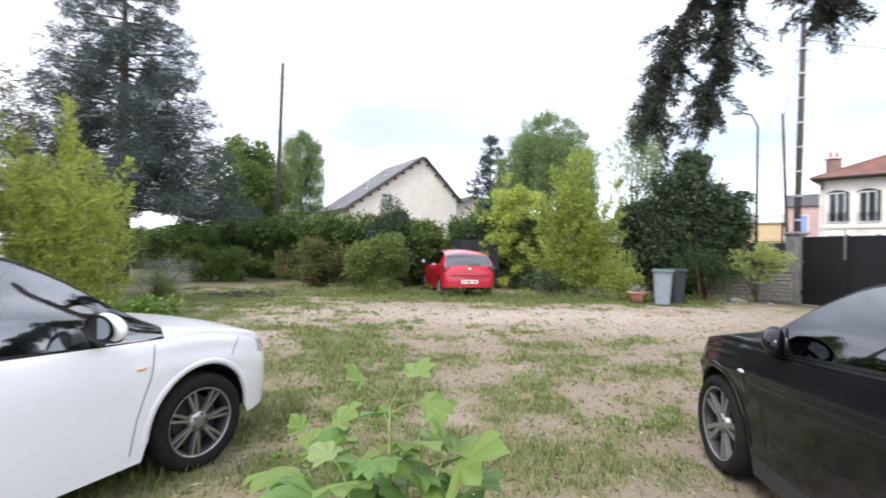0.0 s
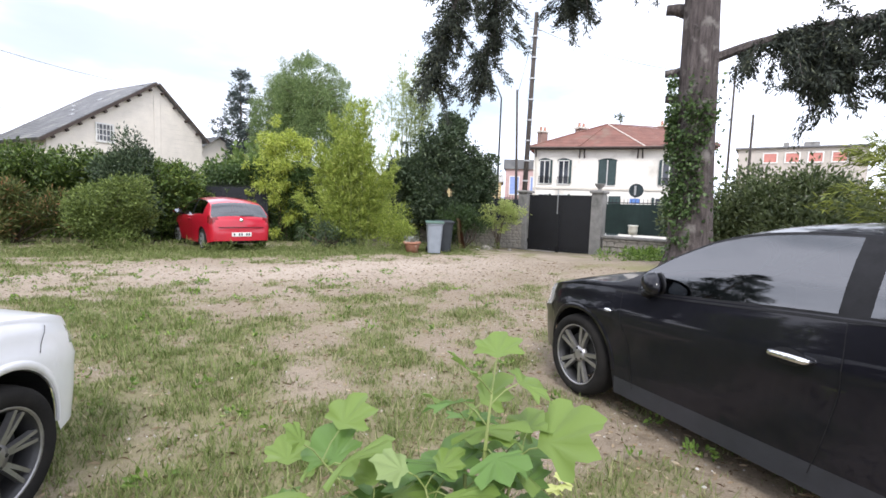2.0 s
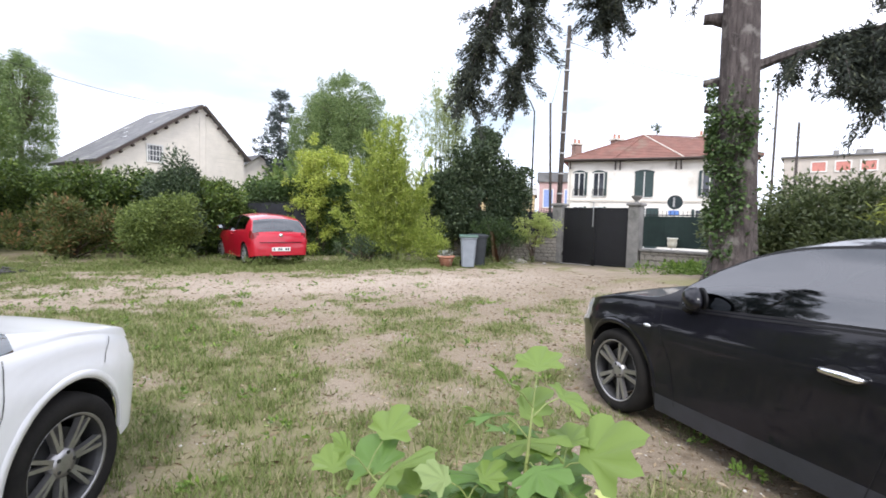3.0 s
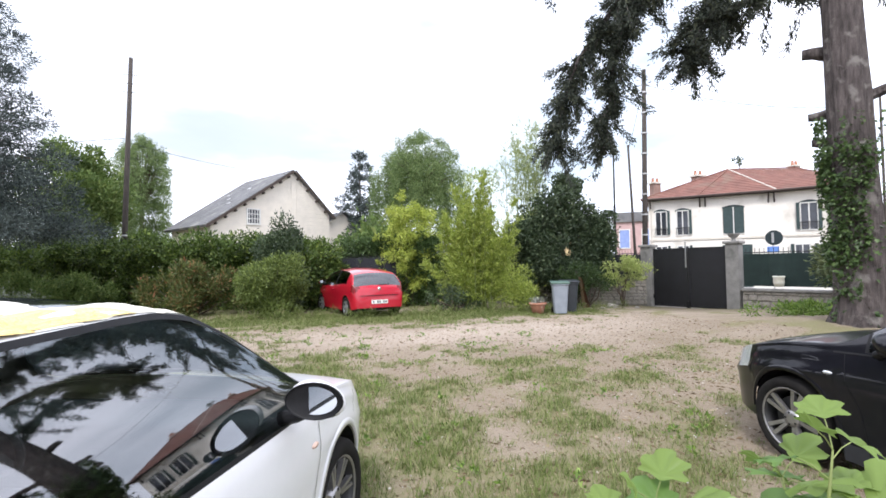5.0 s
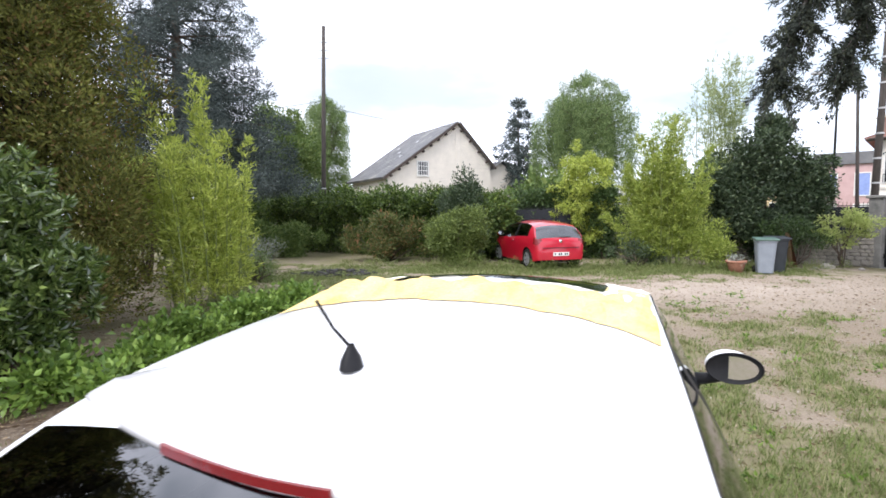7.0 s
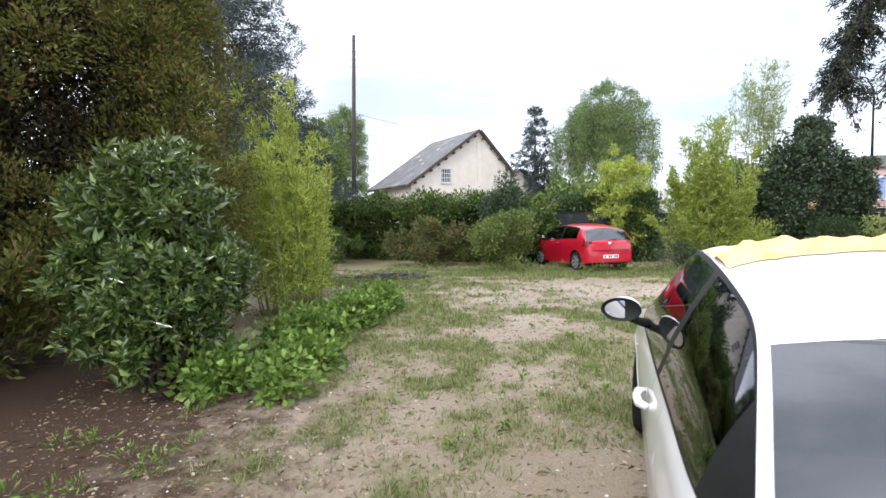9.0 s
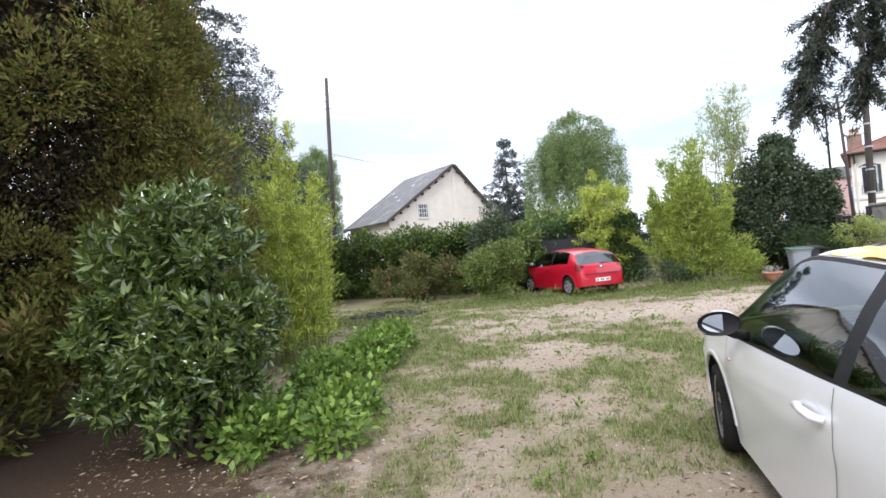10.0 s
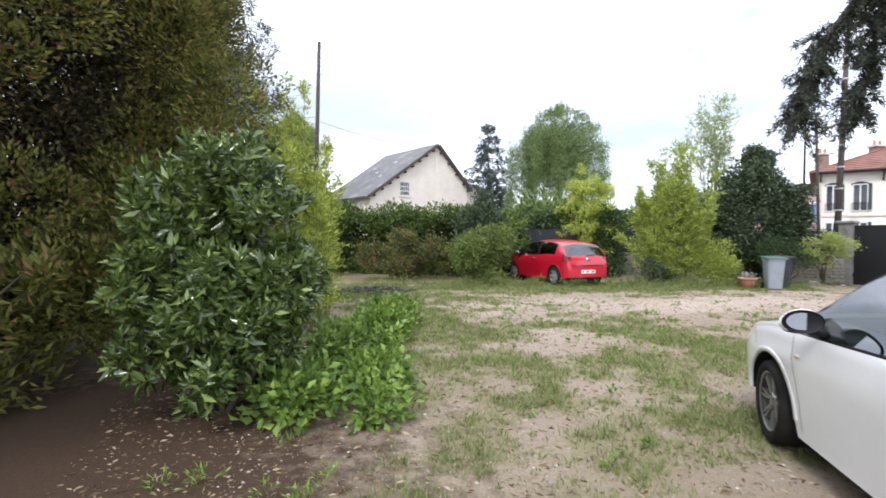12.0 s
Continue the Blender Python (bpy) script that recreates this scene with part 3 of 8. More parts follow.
def ground_mat():
    m, n, l, p = node_mat("yard_earth")
    ga, ma, pa, co = n.new("ShaderNodeAttribute"), n.new("ShaderNodeAttribute"), n.new("ShaderNodeAttribute"), n.new("ShaderNodeTexCoord")
    ga.attribute_name, ma.attribute_name, pa.attribute_name = "grass", "mulch", "pale"

    def noise_fac(scale, detail, lo, hi):
        t, r = n.new("ShaderNodeTexNoise"), n.new("ShaderNodeMapRange")
        t.inputs["Scale"].default_value, t.inputs["Detail"].default_value = scale, detail
        t.inputs["Roughness"].default_value = 0.66
        l.new(co.outputs["Object"], t.inputs["Vector"])
        r.inputs["From Min"].default_value, r.inputs["From Max"].default_value = lo, hi
        l.new(t.outputs["Fac"], r.inputs["Value"])
        return r.outputs["Result"], t

    def mix(f, a, b):
        x = n.new("ShaderNodeMix")
        x.data_type = "RGBA"
        for s, v in (("Factor", f), ("A", a), ("B", b)):
            if isinstance(v, (tuple, float)):
                x.inputs[s].default_value = (*v, 1) if isinstance(v, tuple) else v
            else:
                l.new(v, x.inputs[s])
        return x.outputs["Result"]

    f1, t1 = noise_fac(0.8, 8, 0.35, 0.65)
    f2, t2 = noise_fac(24, 10, 0.3, 0.7)
    f3, t3 = noise_fac(110, 6, 0.35, 0.68)
    f4, t4 = noise_fac(5, 6, 0.35, 0.65)
    dirt = mix(f1, (0.20, 0.155, 0.11), (0.30, 0.24, 0.18))
    dirt = mix(f4, dirt, (0.25, 0.195, 0.14))
    dirt = mix(f2, dirt, (0.15, 0.115, 0.08))
    dirt = mix(f3, dirt, (0.32, 0.265, 0.20))
    sand = mix(f4, (0.36, 0.29, 0.23), (0.52, 0.44, 0.37))
    sand = mix(f2, sand, (0.32, 0.26, 0.205))
    sand = mix(f3, sand, (0.46, 0.39, 0.325))
    dirt = mix(pa.outputs["Fac"], dirt, sand)
    turf = mix(f2, (0.12, 0.125, 0.055), (0.21, 0.18, 0.11))
    turf = mix(f4, turf, (0.175, 0.18, 0.075))
    turf = mix(f3, turf, (0.25, 0.215, 0.13))
    mul = mix(f2, (0.024, 0.015, 0.0095), (0.058, 0.036, 0.022))
    mul = mix(f3, mul, (0.09, 0.058, 0.038))
    ad = n.new("ShaderNodeMath")
    ad.operation = "MULTIPLY_ADD"
    ad.inputs[1].default_value, ad.inputs[2].default_value = 0.5, -0.25
    l.new(f2, ad.inputs[0])
    sm = n.new("ShaderNodeMath")
    l.new(ad.outputs[0], sm.inputs[0])
    l.new(ga.outputs["Fac"], sm.inputs[1])
    st = n.new("ShaderNodeMapRange")
    st.inputs["From Min"].default_value, st.inputs["From Max"].default_value = 0.25, 0.75
    l.new(sm.outputs[0], st.inputs["Value"])
    c = mix(st.outputs["Result"], dirt, turf)
    sm2 = n.new("ShaderNodeMath")
    ad2 = n.new("ShaderNodeMath")
    ad2.operation = "MULTIPLY_ADD"
    ad2.inputs[1].default_value, ad2.inputs[2].default_value = 0.45, -0.22
    l.new(f4, ad2.inputs[0])
    l.new(ad2.outputs[0], sm2.inputs[0])
    l.new(ma.outputs["Fac"], sm2.inputs[1])
    st2 = n.new("ShaderNodeMapRange")
    st2.inputs["From Min"].default_value, st2.inputs["From Max"].default_value = 0.2, 0.7
    l.new(sm2.outputs[0], st2.inputs["Value"])
    c = mix(st2.outputs["Result"], c, mul)
    l.new(c, p.inputs["Base Color"])
    p.inputs["Roughness"].default_value = 0.95
    p.inputs["Specular IOR Level"].default_value = 0.2
    b = n.new("ShaderNodeBump")
    b.inputs["Strength"].default_value, b.inputs["Distance"].default_value = 0.5, 0.012
    s5 = n.new("ShaderNodeMath")
    l.new(f2, s5.inputs[0])
    l.new(f3, s5.inputs[1])
    l.new(s5.outputs[0], b.inputs["Height"])
    l.new(b.outputs["Normal"], p.inputs["Normal"])
    return m


tagged(link_mesh("ground", g_me, ground_mat(), smooth=True), "worn earth yard with patchy grass and pale bare soil", "ground", kind="structure")


def gz(x, y):
    return float(rise(np.array([x]), np.array([y]))[0])


# ---- boundary wall and gate ----
UX, UY = 0.866, -0.50          # along the street wall
WALL_A = math.degrees(math.atan2(UY, UX))
WALL_O = (9.25, 13.85)


def along(s, off=0.0):
    """A place s metres along the street wall from the gate's first post, off metres into the street."""
    return WALL_O[0] + UX * s - UY * off, WALL_O[1] + UY * s + UX * off


def wall_pose(s, z=0.0, off=0.0):
    x, y = along(s, off)
    return pose(x, y, z, 0, 0, WALL_A)


# the gate stands farther out than the old wall's line
GATE_O, GATE_U = (11.2, 16.45), (0.374, -0.9274)
WEST_A = (1.9, 20.2)


def gate_pose(s, z=0.0, off=0.0):
    k = 1.22
    x, y = GATE_O[0] + k * (GATE_U[0] * s - GATE_U[1] * off), GATE_O[1] + k * (GATE_U[1] * s + GATE_U[0] * off)
    return pose(x, y, -0.2 + k * z, 0, 0, math.degrees(math.atan2(GATE_U[1], GATE_U[0]))) @ Matrix.Scale(k, 4)


def west_pose(s, z=0.0, off=0.0):
    dx, dy = GATE_O[0] - WEST_A[0], GATE_O[1] - WEST_A[1]
    L = math.hypot(dx, dy)
    return pose(WEST_A[0] + dx / L * s, WEST_A[1] + dy / L * s, z, 0, 0, math.degrees(math.atan2(dy, dx)))


def rubble_wall(name, label, s0, s1, h, seed, place=wall_pose):
    e = empty(name, place(s0, -0.12), label, "wall", kind="structure")
    L = s1 - s0
    part("mortar_core", boxed(0, L, -0.12, 0.12, 0, h), MORTAR, e)
    part("coping", boxed(-0.02, L + 0.02, -0.19, 0.19, h, h + 0.07, bevel=0.015), CONCRETE, e, "weathered concrete coping")
    return e, L, h


STONE_WALLS = []
STONE_WALLS.append((rubble_wall("wall_street_east", "low rubble stone wall with concrete coping", 2.75, 8.2, 0.72, 1, gate_pose), 2))
STONE_WALLS.append((rubble_wall("wall_street_west", "rubble stone wall half hidden by shrubs", 0.0, 9.95, 1.0, 3, west_pose), 4))
w_far = rubble_wall("wall_street_far_west", "old stone wall behind the hedge", -26.0, -9.05, 0.85, 5)


def screen_fence(name, label, s0, s1, z0, z1, material, seed, place=wall_pose):
    e = empty(name, place(s0, z0), label, "fence")
    bm = bmesh.new()
    k = int((s1 - s0) / 0.12)
    rng = random.Random(seed)
    prev = None
    for i in range(k + 1):
        x = (s1 - s0) * i / k
        o = 0.02 * math.sin(i * 0.9) + rng.uniform(-0.006, 0.006)
        col = [bm.verts.new((x, o + dy, z)) for dy in (-0.004, 0.004) for z in (0.0, (z1 - z0) + rng.uniform(-0.012, 0.012))]
        if prev:
            bm.faces.new((prev[0], col[0], col[1], prev[1]))
            bm.faces.new((prev[2], prev[3], col[3], col[2]))
            bm.faces.new((prev[1], col[1], col[3], prev[3]))
        prev = col
    part("screen", bm, material, e, "opaque woven windbreak cloth")
    n = int((s1 - s0) / 0.11)
    pk = bmesh.new()
    for i in range(n):
        x = 0.05 + i * 0.11
        box(pk, x - 0.006, x + 0.006, 0.045, 0.057, 0.0, z1 - z0 + 0.16)
    for zz in (0.12, z1 - z0 + 0.03):
        box(pk, 0, s1 - s0, 0.04, 0.062, zz, zz + 0.025)
    part("railing", pk, IRON, e, "iron railing with pointed bars")
    return e


screen_fence("screened_railing", "iron railing backed by a dark green screen on the wall", 2.75, 8.2, 0.74, 1.60, SCREEN, 3, gate_pose)
screen_fence("screened_railing", "iron railing with a dark screen above the stone wall", 0.0, 9.95, 0.95, 1.85, SCREEN_DARK, 4, west_pose)


screen_fence("screened_fence", "dark windbreak fence behind the red car", -11.2, -8.95, 0.0, 1.85, SCREEN_DARK, 6, lambda s, z=0.0: wall_pose(s, z, 0.25))


def gate_post(s, label):
    e = empty("gate_post", gate_pose(s, -0.05), label, "post", "gate posts")
    part("shaft", boxed(-0.17, 0.17, -0.17, 0.17, 0, 1.95, bevel=0.02), CONCRETE, e)
    part("cap", boxed(-0.22, 0.22, -0.22, 0.22, 1.95, 2.03, bevel=0.02), CONCRETE, e)
    bm = bmesh.new()
    lathe(bm, [(0.09, 2.03), (0.05, 2.06), (0.05, 2.10), (0.11, 2.15), (0.15, 2.22), (0.16, 2.24), (0.02, 2.25)], 14)
    if s > 1:
        part("urn", bm, CONCRETE, e, "small stone urn", smooth=True)
    else:
        bm.free()
    return e


gate_post(0.0, "grey concrete gate post with a square cap")
gate_post(2.52, "grey concrete gate post topped by an urn")

gate = empty("double_gate", gate_pose(0.17, 0.0), "closed black steel-plate double gate", "gate")
for k in range(2):
    x0, x1 = (0.02, 1.08) if k == 0 else (1.10, 2.16)
    leaf = part("gate_leaf", boxed(x0, x1, -0.015, 0.015, 0.10, 1.80), GATE, gate)
    fr = bmesh.new()
    for a, b, c, d in ((x0, x1, 0.06, 0.12), (x0, x1, 1.78, 1.84), (x0, x0 + 0.05, 0.12, 1.78), (x1 - 0.05, x1, 0.12, 1.78)):
        box(fr, a, b, -0.03, 0.03, c, d)
    part("gate_border", fr, GATE, leaf)
    part("hinge", boxed(x0 - 0.02 if k == 0 else x1 - 0.03, x0 + 0.03 if k == 0 else x1 + 0.02, -0.05, -0.03, 0.3, 0.42), IRON, leaf)
part("drop_bolt", boxed(1.02, 1.05, -0.055, -0.03, 1.25, 2.02), GALV, gate, "pale upright bolt bar")
part("floor_catch", boxed(1.05, 1.13, -0.10, -0.02, 0.02, 0.24), IRON, gate)
thr = empty("threshold", gate_pose(0.17, 0.0), "pale concrete strip below the gate", "threshold", kind="structure")
part("strip", boxed(0, 2.18, -0.14, 0.14, -0.06, 0.035, bevel=0.01), CONCRETE, thr)

lamp_post_sign = empty("road_sign", pose(16.4, 15.5, 0.1), "round road sign seen from its dark back", "sign")
part("pole", tube(bmesh.new(), ((0, 0, 0), (0, 0, 2.55)), 0.03, 8), GALV, lamp_post_sign)
part("disc", lathe(bmesh.new(), [(0.001, -0.012), (0.30, -0.012), (0.30, 0.012), (0.001, 0.012)], 28, Matrix.Translation((0, -0.05, 2.35)) @ pose(0, 0, 0, 90, 0, -52)), SIGNBACK, lamp_post_sign)
part("bracket", boxed(-0.04, 0.04, -0.11, -0.06, 2.15, 2.55, pose(0, 0, 0, 0, 0, -52)), GALV, lamp_post_sign)
part("plate", boxed(-0.2, 0.2, -0.07, -0.05, 1.78, 2.0, pose(0, 0, 0, 0, 0, -52)), SIGNBLUE, lamp_post_sign)
urn = empty("stone_pot", gate_pose(3.6, 0.74, -0.1), "small weathered stone pot on the wall", "pot")
part("body", lathe(bmesh.new(), [(0.001, 0.0), (0.1, 0.0), (0.13, 0.12), (0.12, 0.22), (0.15, 0.26), (0.13, 0.28), (0.001, 0.25)], 16), PAPER, urn, smooth=True)

road_e = part("road", boxed(-60, 70, 6.2, 12.2, -0.2, 0.02, wall_pose(0)), ASPHALT)
tagged(road_e, "grey asphalt street beyond the wall", "road", kind="structure")


# ---- houses ----
def gable_house():
    """The neighbour's house: its gable to the yard, the ridge running away."""
    ang = 33.0
    e = empty("gable_house", pose(-2.42, 32.0, 0, 0, 0, ang), "pale block gable house with a grey slate roof", "house")
    hl, hr, zl, zr, zt, dep, t = -5.05, 2.72, 3.98, 4.95, 7.5, 5.5, 0.28
    bm = bmesh.new()
    f = [bm.verts.new((x, 0, z)) for x, z in ((hl, 0), (hr, 0), (hr, zr), (0, zt), (hl, zl))]
    b = [bm.verts.new((v.co.x, dep, v.co.z)) for v in f]
    bm.faces.new(f)
    bm.faces.new(b[::-1])
    for i in (0, 1, 4):
        j = (i + 1) % 5
        bm.faces.new((f[i], b[i], b[j], f[j]))
    part("wall", bm, RENDER_CREAM, e)
    # slabs of the roof, with an overhang
    def slab(x0, z0, x1, z1, name):
        dx, dz = x1 - x0, z1 - z0
        L = math.hypot(dx, dz)
        m = Matrix.Translation((x1, -0.25, z1)) @ Matrix.Rotation(math.atan2(-dz, dx), 4, "Y") @ Matrix.Diagonal((1, 1, 1, 1))
        r = part(name, boxed(-L - 0.35, 0.0, 0, dep + 0.5, 0.02, 0.16, m), SLATE, e)
        part("barge_board", boxed(-L - 0.36, 0.0, -0.03, 0.0, 0.0, 0.14, m), ROOFWOOD, r)
        k = int(L / 0.22)
        for i in range(k):
            rows = bmesh.new()
            x = -L - 0.33 + i * (L + 0.3) / k
            box(rows, x, x + 0.2, -0.01, dep + 0.51, 0.16, 0.178, m)
            part("slate_course", rows, SLATE, r)
        for i in range(9):
            x = -L + 0.2 + i * L / 9
            part("bracket", boxed(x - 0.05, x + 0.05, 0.02, 0.24, -0.14, 0.0, m), ROOFWOOD, r)
        return m
    slab(hl, zl, 0, zt, "roof")
    # mirrored right slope
    dx, dz = hr, zr - zt
    L = math.hypot(dx, dz)
    m = Matrix.Translation((0, -0.25, zt)) @ Matrix.Rotation(math.atan2(-dz, dx), 4, "Y")
    r = part("roof", boxed(0, L + 0.35, 0, dep + 0.5, 0.02, 0.16, m), SLATE, e)
    part("barge_board", boxed(0, L + 0.36, -0.03, 0.0, 0.0, 0.14, m), ROOFWOOD, r)
    for i in range(4):
        x = 0.5 + i * L / 4
        part("bracket", boxed(x - 0.05, x + 0.05, 0.02, 0.24, -0.14, 0.0, m), ROOFWOOD, r)
    # courses of block on the gable
    rng = random.Random(4)
    for i in range(30):
        cb = bmesh.new()
        z = 0.25 + i * 0.25
        if z > zt - 0.5:
            break
        xl = hl if z < zl else hl * (zt - z) / (zt - zl)
        xr = hr if z < zr else hr * (zt - z) / (zt - zr)
        box(cb, xl + 0.06, min(xr, -0.15) - 0.02, -0.012, 0.0, z, z + 0.232)
        if xr > 0.25:
            part("block_course", boxed(0.25, xr - 0.06, -0.012, 0.0, z, z + 0.232), BLOCK, e)
        part("block_course", cb, BLOCK, e)
    part("flue_strip", boxed(-0.12, 0.22, -0.022, 0.0, 0.0, zt - 0.55), BLOCK, e, "paler upright strip")
    w = part("window", boxed(-2.95, -2.25, -0.035, -0.014, 4.15, 4.95), WINDOW_DARK, e)
    fr = bmesh.new()
    for a, b2, c, d in ((-3.03, -2.17, 4.05, 4.15), (-3.03, -2.17, 4.95, 5.02), (-3.03, -2.95, 4.15, 4.95), (-2.25, -2.17, 4.15, 4.95)):
        box(fr, a, b2, -0.07, -0.014, c, d)
    part("window_frame", fr, WHITEWOOD, w)
    for i in range(4):
        part("bar", boxed(-2.88 + i * 0.17, -2.85 + i * 0.17, -0.06, -0.04, 4.15, 4.95), WHITEWOOD, w)
    for z in (4.4, 4.68):
        part("bar", boxed(-2.95, -2.25, -0.062, -0.045, z, z + 0.03), WHITEWOOD, w)
    for x, y2 in ((-1.6, 2.2), (-2.6, 2.9), (-3.2, 1.6), (-2.0, 4.2)):
        z = zt + (zl - zt) * (x / hl)
        part("skylight", boxed(-0.1, 0.1, -0.12, 0.12, 0.17, 0.21, Matrix.Translation((x, y2, z)) @ Matrix.Rotation(math.atan2(-(zt - zl), -hl), 4, "Y")), GALV, e)
    return e


gable_house()
nb = empty("low_house", pose(1.0, 37.5, 0, 0, 0, 30) @ Matrix.Scale(0.86, 4), "small grey-roofed house behind the gable house", "house")
part("wall", boxed(-3, 3, 0, 6, 0, 4.6), RENDER_CREAM, nb)
bmr = bmesh.new()
for sgn in (-1, 1):
    quad(bmr, [(sgn * 3.4, -0.3, 4.4), (sgn * 3.4, 6.3, 4.4), (0, 6.3, 6.6), (0, -0.3, 6.6)])
bmesh.ops.solidify(bmr, geom=bmr.faces[:], thickness=0.12)
part("roof", bmr, SLATE, nb)
part("gable", quad(bmesh.new(), [(-3.0, 0.0, 4.6), (3.0, 0.0, 4.6), (0, 0.0, 6.5)]), RENDER_CREAM, nb)


def wall_window(e, m, w, h, shut, pane_mat=WINDOW_DARK, lintel=True):
    """A window set on a wall: m puts its sill's middle, y pointing into the wall."""
    win = part("window", boxed(-w / 2, w / 2, -0.02, 0.03, 0, h, m), pane_mat, e)
    fr = bmesh.new()
    for a, b, c, d in ((-w / 2 - 0.05, w / 2 + 0.05, -0.06, 0.0), (-w / 2, -w / 2 + 0.06, 0, h), (w / 2 - 0.06, w / 2, 0, h), (-0.03, 0.03, 0, h), (-w / 2, w / 2, h - 0.06, h)):
        box(fr, a, b, -0.05, -0.02, c, d, m)
    part("window_frame", fr, WHITEWOOD, win)
    if lintel:
        bm = bmesh.new()
        k = 10
        top = [(-w / 2 - 0.06 + (w + 0.12) * i / k, h + 0.02 + 0.12 * math.sin(math.pi * i / k)) for i in range(k + 1)]
        vs = [bm.verts.new(m @ Vector((x, -0.045, z))) for x, z in top] + [bm.verts.new(m @ Vector((w / 2 + 0.06, -0.045, h - 0.07))), bm.verts.new(m @ Vector((-w / 2 - 0.06, -0.045, h - 0.07)))]
        bm.faces.new(vs)
        bmesh.ops.solidify(bm, geom=bm.faces[:], thickness=0.04)
        part("arch", bm, SHUTTER, win)
    for s in shut:
        if s == "l":
            sh = part("shutter", boxed(-w / 2 - 0.02, -0.05, -0.09, -0.055, 0.02, h, m), SHUTTER, win)
        elif s == "r":
            sh = part("shutter", boxed(0.05, w / 2 + 0.02, -0.09, -0.055, 0.02, h, m), SHUTTER, win)
        elif s == "L":
            sh = part("shutter", boxed(-w / 2 - 0.16, -w / 2 - 0.02, -0.14, -0.03, 0.02, h, m), SHUTTER, win)
        elif s == "R":
            sh = part("shutter", boxed(w / 2 + 0.02, w / 2 + 0.16, -0.14, -0.03, 0.02, h, m), SHUTTER, win)
        if s == "g":
            gr = bmesh.new()
            for i in range(8):
                x = -w / 2 + w * i / 7
                box(gr, x - 0.012, x + 0.012, -0.16, -0.14, 0.0, 0.42, m)
            box(gr, -w / 2, w / 2, -0.165, -0.135, 0.40, 0.44, m)
            part("guard_rail", gr, IRON, win)
    return win


